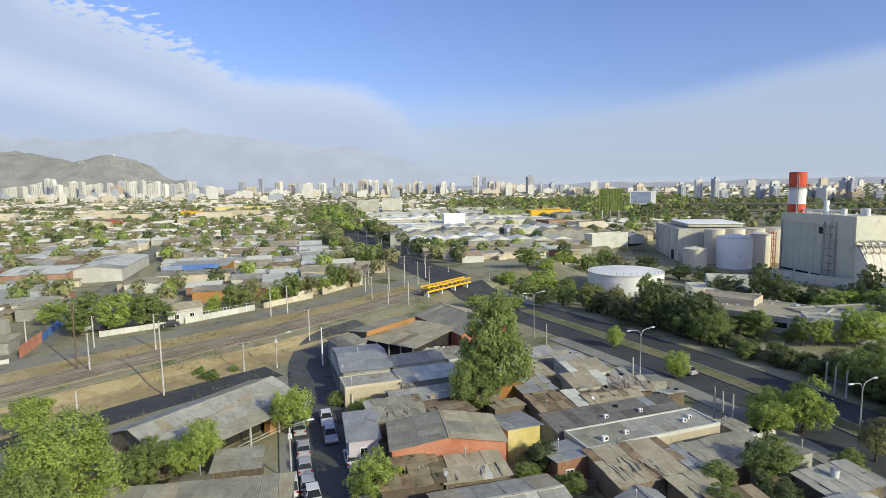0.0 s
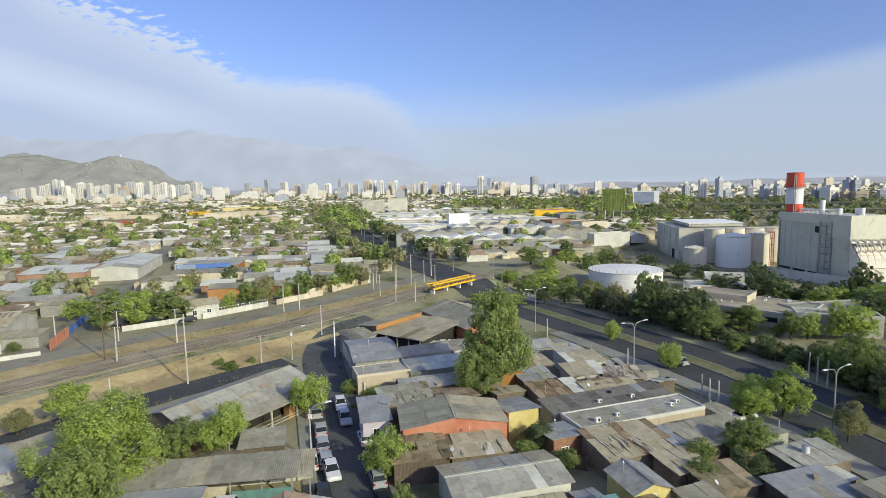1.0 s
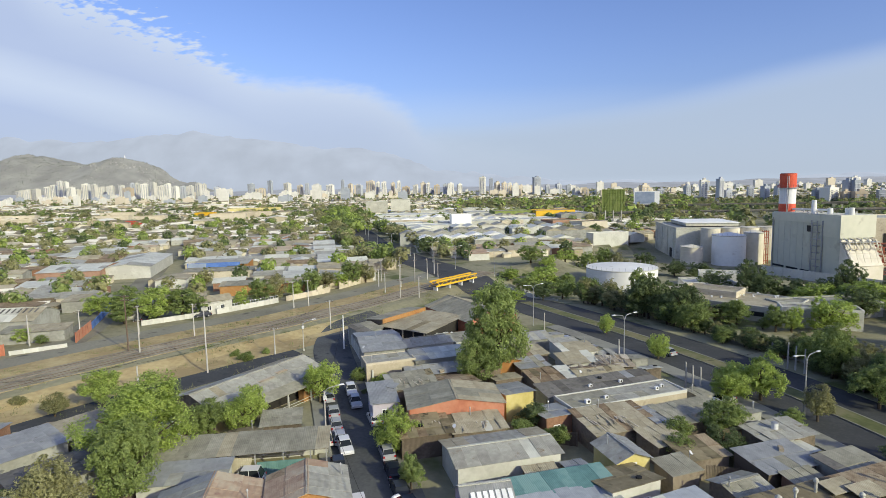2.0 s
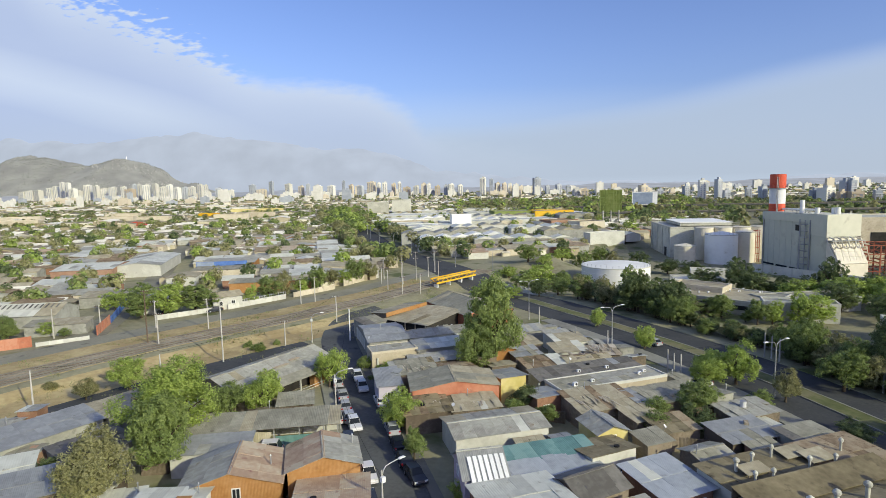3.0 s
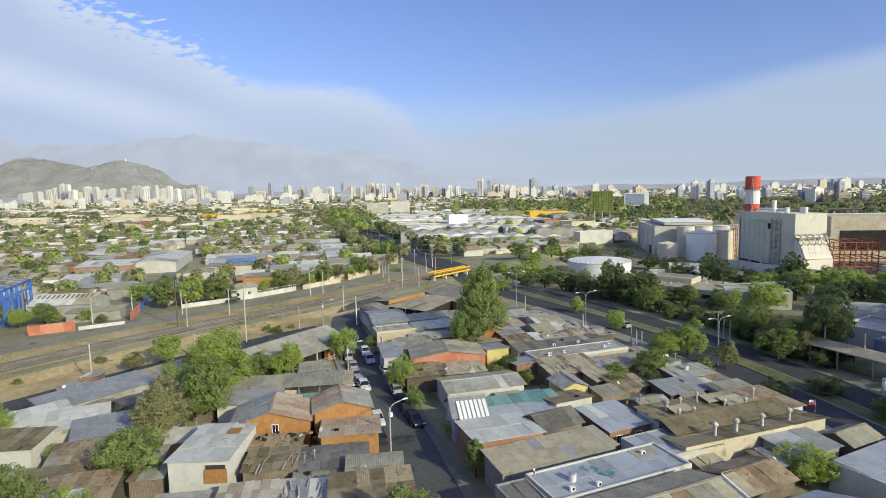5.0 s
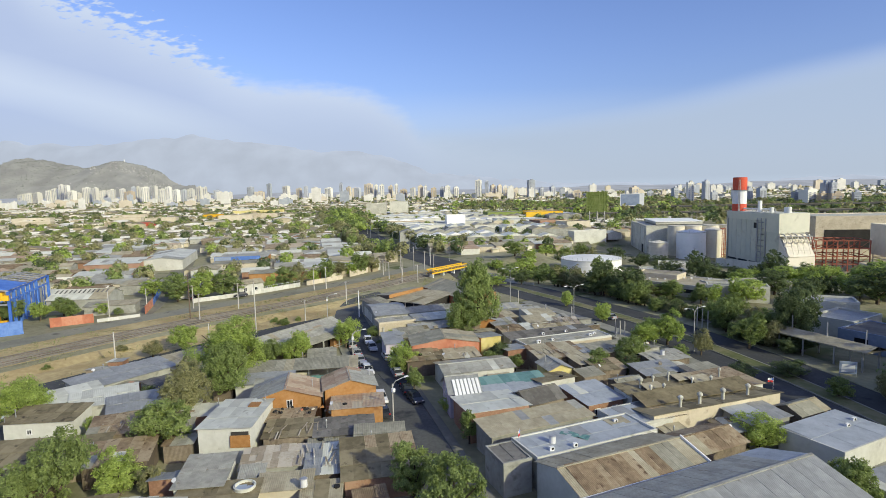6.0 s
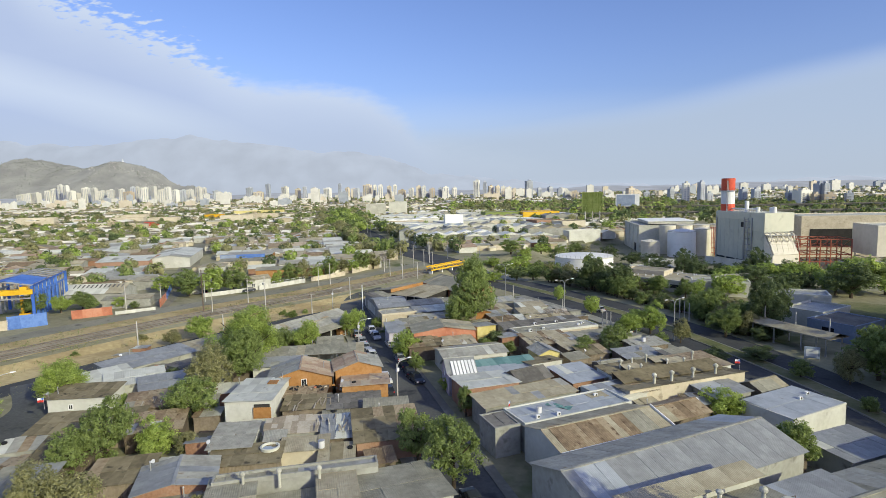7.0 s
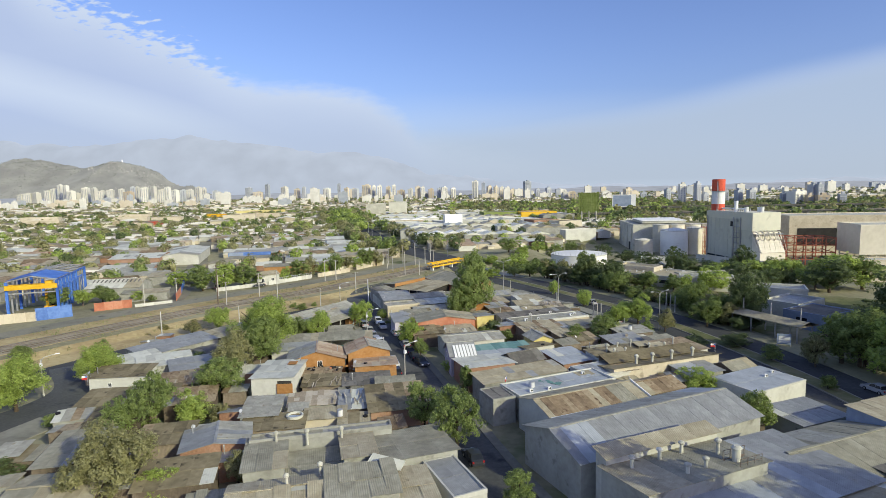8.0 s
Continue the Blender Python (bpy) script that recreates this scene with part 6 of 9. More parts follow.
for x, y, h, r, k in ((24, 176, 6, 3.4, "mid"), (31, 186, 7.5, 4.4, "bright"), (38, 180, 6, 3.2, "mid"), (20, 190, 6, 3.4, "bright"), (28, 168, 5, 3, "dark"), (33, 160, 6, 3.2, "mid"), (26, 154, 5.5, 3, "dark"), (40, 160, 6.5, 3.2, "mid"), (17, 150, 5, 3.4, "bright"), (12, 146, 4, 3, "bright"), (8, 152, 5, 3.2, "bright"), (47, 228, 8, 4.4, "bright"), (55, 222, 8, 3.6, "mid"), (36, 206, 7, 4.8, "bright"), (30, 212, 7, 4.4, "mid"), (66, 240, 9, 3.8, "mid"), (72, 236, 8, 4, "olive"), (82, 232, 7, 4, "dark"), (88, 214, 6, 4, "dark"), (94, 206, 6, 4, "dark")):
    tree(x, y, h, r, k, "tree near the underpass")
for i in range(12):
    tree(86 + i * 3.4 + rng.uniform(-1, 1), 172 - i * 3.0 + rng.uniform(-3, 3), rng.uniform(6.5, 9), rng.uniform(3.4, 4.6), "dark", "dark dense tree before the works")
for i in range(7):
    tree(100 + i * 4 + rng.uniform(-1, 1), 143 - i * 2.5 + rng.uniform(-2, 2), rng.uniform(6, 8), rng.uniform(3.2, 4.2), "bright", "sunlit tree before the works")
for x, y, k in ((124, 116, "bright"), (131, 112, "mid"), (118, 108, "dark")):
    tree(x, y, 10, 5.4, k, "broad tree on the works lawn")

# dense dark trees between the avenue and the works gate, and the tall park strip further back, mostly out of view and
# placed to shade the avenue
rng = random.Random(14)
for i in range(30):
    k = rng.randrange(find(AVENUE, 62), find(AVENUE, 112))
    p = offset_line(AVENUE, -rng.uniform(10.5, 15 if AVENUE[k][1] < 80 else 22))[k]
    tree(float(p[0]), float(p[1]), rng.uniform(5.4, 8.0), rng.uniform(2.6, 3.8), rng.choice(("dark", "dark", "mid", "olive")), "dark tree in the dense belt beside the avenue")
for i in range(26):
    k = rng.randrange(find(AVENUE, -50), find(AVENUE, 44))
    p = offset_line(AVENUE, -rng.uniform(14, 34))[k]
    tree(float(p[0]), float(p[1]), rng.uniform(8.5, 12.0), rng.uniform(3.8, 5.2), rng.choice(("dark", "mid")), "park strip tree placed to shade the avenue")
# added trees out of view, only there to shade the gatehouse
for x, y in ((106, 62), (110, 55), (103, 52), (114, 66), (108, 46), (99, 42), (118, 74), (97, 34)):
    tree(x, y, 16.0, 5.6, "dark", "very tall unseen tree added to shade the works gate")
# three added trees, always out of view, that throw shade on the halls
tree(55.0, -29.5, 15.0, 5.0, "mid", "unseen tree added to shade the broad hall roof")
tree(49.0, -31.5, 16.5, 5.0, "dark", "very tall unseen tree added to shade the hall roofs")
tree(43.0, -34.0, 16.5, 5.0, "dark", "very tall unseen tree added to shade the hall roofs")
for i in range(30):
    k = rng.randrange(find(AVENUE, -45), find(AVENUE, 40))
    p = offset_line(AVENUE, -rng.uniform(11.5, 19))[k]
    # the tallest stand out of view, added for the shade they cast
    tall = p[1] > 12 and p[0] > 0.8 * (p[1] + 66) + 9
    tree(float(p[0]), float(p[1]), rng.uniform(13, 17) if tall else rng.uniform(8, 11), rng.uniform(4.4, 5.6) if tall else rng.uniform(3.4, 4.4), rng.choice(("dark", "mid") if tall else ("mid", "bright", "mid")), "park strip tree placed to shade the avenue")
for i in range(6):
    tree(rng.uniform(98, 118), rng.uniform(106, 124), rng.uniform(6.5, 9.5), rng.uniform(3.2, 4.6), rng.choice(("mid", "dark", "bright")), "broad tree on the works lawn")
for i in range(9):      # low trees before the offices
    t = i / 8
    tree(52 + 20 * t + rng.uniform(-1, 1), 132 - 18 * t + rng.uniform(-2, 2), rng.uniform(4.6, 6.4), rng.uniform(2.4, 3.3), rng.choice(("mid", "dark", "olive")), "leafy tree before the low offices")


# ---------------------------------------------------------------- roof fittings
vent_stock = []


def roof_vent(x, y, z, h=1.4, r=0.18):
    m = pose(x, y, z) @ Matrix.Diagonal((r / 0.24, r / 0.24, h / 1.7, 1))
    if vent_stock:
        return copy_thing(vent_stock[0], m)
    t = thing("roof_vent", m, "pale round ventilation stack with a wider cap", "roof vent", "roof vents")
    part("pipe", Shape().tube((0, 0, -0.5), (0, 0, 1.25), 0.24, 0.24, 12).mesh("pipe", M["concrete"]), t)
    cap = part("cap", Shape().tube((0, 0, 1.2), (0, 0, 1.32), 0.3, 0.42, 12).tube((0, 0, 1.32), (0, 0, 1.56), 0.42, 0.42, 12).tube((0, 0, 1.56), (0, 0, 1.72), 0.42, 0.15, 12).mesh("cap", M["concrete"]), t)
    part("rim", Shape().tube((0, 0, 1.4), (0, 0, 1.47), 0.45, 0.45, 12).mesh("rim", M["pole"]), cap)
    vent_stock.append(t)
    return t


def local(x, y, yaw, u, v):
    c, s = math.cos(radians(yaw)), math.sin(radians(yaw))
    return x + u * c - v * s, y + u * s + v * c


for u, v in ((-8, 1.2), (-5.4, 1.6), (-2, 2.2), (-8.4, -1.6), (-6.2, -1.8), (-0.5, -1.2), (2.5, -1.8), (6.5, 0.6)):
    roof_vent(*local(37.5, 37.8, 20, u, v), 3.7, 1.7)
for u in (-2.2, 1.9, 6.4, -5.5):
    roof_vent(*local(37.0, 31.2, 20, u, -1.4), 3.8, 2.0, 0.28)
for u, v, h in ((-5.2, 2.0, 1.2), (-1.4, 2.2, 1.2), (1.8, 2.4, 1.2), (-1.4, -1.6, 1.3), (1.2, -1.4, 1.3), (4.8, 0.4, 1.8)):
    roof_vent(*local(24.6, -10.9, 23, u, v), 6.0, h, 0.26)
for x, y in ((-20.4, -0.9), (-16.8, -0.3), (-12.7, 0.2), (-13.3, -8.8), (-16.2, -11.2)):
    roof_vent(x, y, 4.3, 1.6, 0.22)

ac_stock = []


def ac_unit(x, y, z, yaw=20.0):
    m = pose(x, y, z, 0, 0, yaw) @ Matrix.Diagonal((0.78, 0.78, 0.78, 1))
    if ac_stock:
        return copy_thing(ac_stock[0], m)
    t = thing("air_conditioner", m, "white boxy air conditioning unit on a roof", "air conditioner", "roof air conditioners")
    part("case", Shape().box(0, 0, 0.4, 0.9, 0.6, 0.75).mesh("case", M["white_paint"]), t)
    part("grille", Shape().tube((0.1, -0.31, 0.42), (0.1, -0.29, 0.42), 0.26, 0.26, 12).mesh("grille", M["recess"]), t, None, "dark round fan grille")
    for s in (-1, 1):
        part("foot", Shape().box(s * 0.35, 0, 0.0, 0.08, 0.6, 0.1).mesh("foot", M["steel"]), t)
    ac_stock.append(t)
    return t


for u, v in ((-6.5, -1.2), (-3.0, -0.6), (6.0, -0.4), (7.4, 0.2)):
    ac_unit(*local(24.2, 67.6, 20, u, v), 3.2)
for u in (-2.0, 3.5):
    ac_unit(*local(22.0, 72.6, 20, u, -1.0), 3.1)
for u, v in ((1.0, 0.0), (3.6, 0.8)):
    ac_unit(*local(50.4, 22.4, 24, u, v), 3.3)
for u, v in ((-6, -1.6), (-3, -2.0), (5.8, 1.4)):
    ac_unit(*local(17.6, 20.4, 24, u, v), 3.8)


# long monitor roof over the front factory bay, with a slatted end
mon = thing("monitor_roof", pose(37.2, 33.6, 3.9, 0, 0, 20), "long raised tan sheet roof along the factory bay", "monitor roof")
part("sheet", Shape().poly([(u, v, z) for k in (0.0, 0.07) for u, v, z in ((-10.6, -1.7, 0.15 + k), (9.0, -1.7, 0.15 + k), (9.0, 1.5, 0.95 + k), (-10.6, 1.5, 0.95 + k))], [(3, 2, 1, 0), (4, 5, 6, 7), (0, 1, 5, 4), (1, 2, 6, 5), (2, 3, 7, 6), (3, 0, 4, 7)]).mesh("sheet", M["brown_felt"]), mon)
part("upstand", Shape().box(-0.8, 1.45, 0.2, 19.4, 0.1, 1.4).mesh("upstand", M["wood_wall"]), mon)
for k in range(9):
    part("slat", Shape().box(-10.2 + k * 0.42, -3.6, -0.12, 0.12, 3.4, 0.08).mesh("slat", M["board"]), mon)

# raised skylight panels on the factory roofs
for (x, y, yaw), spots in (((37.5, 37.8, 20), ((-6.5, 0.4, 3.2, 1.8), (0.5, 1.8, 3.4, 2.0), (2.2, 0.2, 3.4, 2.2))),):
    for u, v, a, b in spots:
        px, py = local(x, y, yaw, u, v)
        t = thing("roof_panel", pose(px, py, 4.15, 10, 0, yaw), "tilted brown sheet on low posts above the roof", "roof panel")
        part("sheet", Shape().box(0, 0, 0.25, a, b, 0.06).mesh("sheet", M["tan"]), t)
        for s in (-1, 1):
            for k in (-1, 1):
                part("post", Shape().box(s * a * 0.42, k * b * 0.4, 0.0, 0.1, 0.1, 0.5).mesh("post", M["wood_wall"]), t)

# loose planks weighing down the poorer roofs
rng = random.Random(21)
plank = Shape().box(0, 0, 0, 2.2, 0.16, 0.06).mesh("plank", M["board"])
for cx, cy, yaw, z, n, wide, deep in ((23.5, 81.0, 14, 3.2, 14, 7, 4), (27.5, 84.5, 0, 2.95, 22, 6, 5), (21.0, 59.3, 18, 3.25, 26, 8.5, 5.5), (-7.5, 75.0, 18, 3.2, 8, 6, 4), (-4.5, 57.3, 14, 3.3, 10, 5, 4), (-20.0, 25.5, 6, 3.0, 10, 7, 4), (-14.8, 17.8, 10, 3.05, 10, 5, 6), (-44.5, 28.0, 20, 3.1, 8, 6, 4), (-46.5, 20.5, 14, 3.05, 8, 6, 4), (2.4, 58.5, 14, 3.15, 8, 6, 3)):
    for i in range(n):
        u, v = rng.uniform(-wide / 2, wide / 2), rng.uniform(-deep / 2, deep / 2)
        px, py = local(cx, cy, yaw, u, v)
        ob = new("plank", plank)
        ob.matrix_basis = pose(px, py, z + 0.06 + 0.1 * (v / deep), 2, rng.uniform(-3, 3), yaw + 90 + rng.uniform(-14, 14))
        tagged(ob, "loose bleached plank lying on a roof", "plank", "planks on roofs")


junk = random.Random(88)
for k in range(26):
    px, py = -24.5 + junk.uniform(0, 9.5), 31.6 + junk.uniform(-1.2, 1.2)
    ob = new("junk_bundle", Shape().box(0, 0, 0.2, junk.uniform(0.25, 0.8), junk.uniform(0.2, 0.4), junk.uniform(0.12, 0.3), taper=0.7).mesh("junk_bundle", M[junk.choice(("red_wall", "salmon_sheet", "black", "board", "orange_wall", "wood_wall"))]))
    ob.matrix_basis = pose(px, py, 3.0, junk.uniform(-8, 8), junk.uniform(-8, 8), junk.uniform(0, 180))
    tagged(ob, "bundle of discarded household junk on a slatted roof", "junk", "junk on the lean-to roof")


def paddling_pool(x, y, z):
    t = thing("paddling_pool", pose(x, y, z), "round pale paddling pool with blue inside on a roof", "paddling pool")
    ring = [(r * math.cos(math.pi * k / 10), r * math.sin(math.pi * k / 10), h) for k in range(20) for r, h in ((1.15, 0.0), (1.2, 0.35), (1.02, 0.38), (0.98, 0.06))]
    wall = Shape().poly(ring, [(4 * k + j, (4 * k + 4) % 80 + j, (4 * k + 4) % 80 + j + 1, 4 * k + j + 1) for k in range(20) for j in range(3)])
    part("wall", wall.mesh("wall", M["white_sheet"]), t)
    part("bottom", Shape().tube((0, 0, 0.03), (0, 0, 0.08), 1.0, 1.0, 20).mesh("bottom", M["slate_blue_wall"]), t, None, "pale blue bottom")


paddling_pool(-21.4, 10.9, 2.78)


def water_barrel(x, y, z):
    t = thing("water_barrel", pose(x, y, z), "pale round water barrel on a roof", "barrel")
    part("drum", Shape().tube((0, 0, 0), (0, 0, 0.9), 0.4, 0.42, 12).mesh("drum", M["lamp_white"]), t)
    part("lid", Shape().tube((0, 0, 0.9), (0, 0, 0.98), 0.44, 0.3, 12).mesh("lid", M["steel"]), t)


water_barrel(40.0, 55.6, 2.95)
water_barrel(13.2, 18.4, 3.8)
water_barrel(-15.0, 11.0, 2.8)


def flag(x, y, z, yaw):
    t = thing("flag", pose(x, y, z, 0, 0, yaw) @ Matrix.Diagonal((0.65, 0.65, 0.75, 1)), "red, white and blue flag on a thin pole", "flag")
    part("pole", Shape().tube((0, 0, 0), (0, 0, 2.6), 0.03, 0.025, 6).mesh("pole", M["lamp_white"]), t)
    sh = Shape()
    for k, (mat_i) in enumerate((0, 1)):
        for i in range(5):
            a, b = i * 0.24, (i + 1) * 0.24
            wa, wb = 0.08 * math.sin(i * 1.4), 0.08 * math.sin((i + 1) * 1.4)
            z0, z1 = 1.5 + 0.45 * (1 - k), 1.95 + 0.45 * (1 - k)
            sh.poly([(a, wa, z0), (b, wb, z0), (b, wb, z1), (a, wa, z1)], [(0, 1, 2, 3)], 0 if k == 1 else 1)
    part("cloth", sh.mesh("cloth", M["flag_red"], M["white_paint"]), t)
    part("canton", Shape().box(0.2, 0.02, 2.18, 0.36, 0.12, 0.4).mesh("canton", M["blue_paint"]), t)


flag(-59.6, 24.6, 3.0, 200)
flag(49.6, 36.5, 3.2, 170)
flag(9.2, 17.8, 4.0, 250)


# stove pipes, dishes and crates on the roofs
rng = random.Random(61)
pipe_mesh = Shape().tube((0, 0, -0.6), (0, 0, 1.0), 0.07, 0.07, 8).tube((0, 0, 1.0), (0, 0, 1.18), 0.13, 0.04, 8).mesh("stove_pipe", M["steel"])
crate_mesh = Shape().box(0, 0, 0.16, 0.8, 0.5, 0.34).mesh("crate", M["board"])
tyre_mesh = Shape().tube((0, 0, 0), (0, 0, 0.18), 0.34, 0.34, 14).mesh("tyre", M["black"])
tarp_mesh = Shape().poly([(-1, -0.8, 0.02), (1, -0.7, 0.05), (0.9, 0.8, 0.03), (-0.9, 0.75, 0.06), (-1, -0.8, 0.1), (1, -0.7, 0.13), (0.9, 0.8, 0.1), (-0.9, 0.75, 0.14)], [(4, 5, 6, 7), (0, 1, 5, 4), (1, 2, 6, 5), (2, 3, 7, 6), (3, 0, 4, 7)]).mesh("tarpaulin", M["zinc_blue"])
roofs = [o for o in scene.objects if o.type == "EMPTY" and o.name.split(".")[0] in ("house", "shack", "lean_to", "outhouse") and -66 < o.location.x < 60 and -16 < o.location.y < 106]
bpy.context.view_layer.update()
for o in roofs:
    sheets = [c for c in o.children if c.name.split(".")[0] == "roof_sheet"]
    for _ in range(rng.choice((0, 0, 1, 1))):
        sh_ = rng.choice(sheets)
        size_ = sh_.data.vertices[6].co
        p = sh_.matrix_world @ Vector((size_.x * rng.uniform(0.2, 0.8), size_.y * rng.uniform(0.25, 0.75), 0.045))
        k = rng.random()
        nm, me_, lab = ("stove_pipe", pipe_mesh, "thin grey stove pipe through a roof") if k < 0.5 else ("crate", crate_mesh, "bleached wooden crate lying on a roof") if k < 0.7 else ("tyre", tyre_mesh, "old tyre weighing down a roof") if k < 0.975 else ("tarpaulin", tarp_mesh, "crumpled grey tarpaulin on a roof")
        ob = new(nm, me_)
        ob.matrix_basis = Matrix.Translation(p) @ sh_.matrix_world.to_3x3().normalized().to_4x4() @ pose(0, 0, 0, 0, 0, rng.uniform(0, 90)) if nm != "stove_pipe" else pose(*p)
        tagged(ob, lab, nm.replace("_", " "), "things on roofs")


def dish(x, y, z, yaw):
    t = thing("satellite_dish", pose(x, y, z, 0, 0, yaw), "small pale satellite dish on a roof", "satellite dish", "satellite dishes")
    part("mast", Shape().tube((0, 0, -0.3), (0, 0, 0.7), 0.03, 0.03, 6).mesh("mast", M["steel"]), t)
    part("bowl", Shape().tube((0, -0.05, 0.75), (0, -0.16, 0.85), 0.09, 0.28, 14).mesh("bowl", M["lamp_white"]), t)
    part("feed", Shape().tube((0, -0.1, 0.5), (0, -0.5, 0.85), 0.02, 0.02, 5).mesh("feed", M["steel"]), t)


for o in roofs[::10]:
    sh_ = [c for c in o.children if c.name.split(".")[0] == "roof_sheet"][0]
    dish(*(sh_.matrix_world @ Vector((0.5, 0.6, 0.05))), rng.uniform(-60, 60))


# ---------------------------------------------------------------- the works
def drum(name, x, y, r, h, mat, label, cap=0.6, rails=True, n=72):
    z = at(x, y)
    t = thing(name, pose(x, y, z), label, "storage tank", "storage tanks")
    part("shell", Shape().tube((0, 0, -1.5), (0, 0, h), r, r, n).mesh("shell", M[mat]), t)
    part("roof", Shape().tube((0, 0, h), (0, 0, h + cap), r * 1.01, r * 0.12, n).mesh("roof", M[mat]), t)
    part("rim", Shape().tube((0, 0, h - 0.25), (0, 0, h + 0.02), r + 0.12, r + 0.12, n).mesh("rim", M["concrete"]), t)
    for k in range(1, 4):
        part("seam", Shape().tube((0, 0, h * k / 4 - 0.05), (0, 0, h * k / 4 + 0.05), r + 0.04, r + 0.04, n).mesh("seam", M[mat]), t)
    if rails:
        m_ = max(12, int(r * 3))
        post = Shape().tube((0, 0, 0), (0, 0, 1.1), 0.05, 0.05, 5).mesh("railing_post", M["steel"])
        for i in range(m_):
            a = 2 * math.pi * i / m_
            part("railing_post", post, t, pose(r * 0.98 * math.cos(a), r * 0.98 * math.sin(a), h))
    return t


drum("storage_tank", 58.2, 184.5, 12.0, 8.2, "tank_paint", "huge low white storage tank", 0.9)
drum("silo", 123.5, 244.0, 7.0, 13.4, "tank_paint", "white round silo with conical roof", 1.2)
drum("silo", 135.8, 246.0, 4.6, 14.2, "cream_tank", "cream round silo with conical roof", 1.0)
drum("storage_tank", 108.5, 248.0, 4.8, 8.0, "cream_tank", "small cream tank with ladder", 0.9)
for i in range(5):
    drum("silo", 121 + i * 9.2, 257 + i * 0.4, 4.3, 15.6, "cream_tank", "flat-topped round silo in a row", 0.3, False, 28)


def block(name, x, y, w, d, h, yaw, mat, label, category="building", z=None, roof_mat="concrete", parapet=0.6):
    t = thing(name, pose(x, y, at(x, y) if z is None else z, 0, 0, yaw), label, category)
    part("wall", Shape().box(0, 0, h / 2 - 1, w, d, h + 2).mesh("wall", M[mat]), t)
    part("roof", Shape().box(0, 0, h + 0.08, w - 0.5, d - 0.5, 0.16).mesh("roof", M[roof_mat]), t)
    for cx, cy, sx, sy in ((0, -d / 2 + 0.14, w + 0.08, 0.36), (0, d / 2 - 0.14, w + 0.08, 0.36), (-w / 2 + 0.14, 0, 0.36, d - 0.64), (w / 2 - 0.14, 0, 0.36, d - 0.64)):
        part("parapet", Shape().box(cx, cy, h + parapet / 2, sx, sy, parapet).mesh("parapet", M[mat]), t)
    return t


# storage blocks left of the tall house
store = block("storage_block", 127.5, 285, 34, 44, 14.2, -7, "concrete", "long pale concrete storage block with railed roof deck", z=-4, parapet=0.9)
part("upper_deck", Shape().box(3, 4, 15.6, 25, 30, 1.4).mesh("upper_deck", M["concrete"]), store, None, "paler upper deck")
part("deck_roof", Shape().box(3, 4, 16.5, 26, 31, 0.3).mesh("deck_roof", M["tank_paint"]), store, None, "thin white deck roof")
for k in range(4):
    part("pilaster", Shape().box(-17.15, -18 + k * 12, 7, 0.3, 0.8, 14).mesh("pilaster", M["concrete"]), store)
part("door", Shape().box(-17.1, -13, 2.0, 0.2, 4.0, 4.6).mesh("door", M["recess"]), store, None, "dark loading door")
pipes = thing("pipe_tower", pose(139.2, 243.0, -4), "slender red pipe rack with ladder beside the silo", "pipe rack")
for u, v in ((-0.9, -0.9), (0.9, -0.9), (-0.9, 0.9), (0.9, 0.9)):
    part("leg", Shape().box(u, v, 7.5, 0.25, 0.25, 15).mesh("leg", M["red_steel"]), pipes)
for k in range(6):
    part("ring", Shape().box(0, -0.9, 1.5 + k * 2.6, 2.0, 0.2, 0.25).box(0, 0.9, 1.5 + k * 2.6, 2.0, 0.2, 0.25).box(-0.9, 0, 1.5 + k * 2.6, 0.2, 2.0, 0.25).mesh("ring", M["red_steel"]), pipes)
block("low_store", 84, 176, 16, 10, 4.5, -10, "white_wall", "low white store with long roof")
block("low_store", 95, 190, 14, 8, 5.0, -20, "white_wall", "low white store near the silos")

# tall plant house
plant = thing("plant_house", pose(142.6, 211.6, -5.0, 0, 0, -84), "tall windowless grey plant house with external stair", "industrial building")
part("wall", Shape().box(0, 0, 11.2, 37, 12, 24.4).mesh("wall", M["plant_wall"]), plant)
part("roof_band", Shape().box(-5, 0, 23.5, 27.4, 12.6, 3.2).mesh("roof_band", M["plant_wall"]), plant)
part("roof", Shape().box(-5, 0, 25.2, 26.4, 11.6, 0.3).mesh("roof", M["concrete"]), plant)
part("upper_block", Shape().box(13.6, 0.6, 21.4, 10.2, 13.6, 8.2).mesh("upper_block", M["plant_wall"]), plant, None, "paler projecting upper block")
chute = Shape().poly([(18.6, -6, 16.5), (18.6, 6, 16.5), (24.5, 6, 7.5), (24.5, -6, 7.5), (18.6, -6, -1.0), (18.6, 6, -1.0), (24.5, 6, -1.0), (24.5, -6, -1.0)], [(0, 1, 2, 3), (0, 3, 7, 4), (1, 5, 6, 2), (3, 2, 6, 7), (4, 7, 6, 5)])
part("chute", chute.mesh("chute", M["cream_tank"]), plant, None, "sloping pale hopper side")
part("chute_face", Shape().poly([(19.6, -5.6, 15.3), (19.6, 5.6, 15.3), (24.6, 5.6, 7.7), (24.6, -5.6, 7.7), (19.9, -5.6, 15.5), (19.9, 5.6, 15.5), (24.9, 5.6, 7.9), (24.9, -5.6, 7.9)], [(4, 5, 6, 7), (0, 4, 7, 3), (1, 2, 6, 5), (3, 7, 6, 2)]).mesh("chute_face", M["cream_tank"]), plant, None, "sunlit cream hopper face")
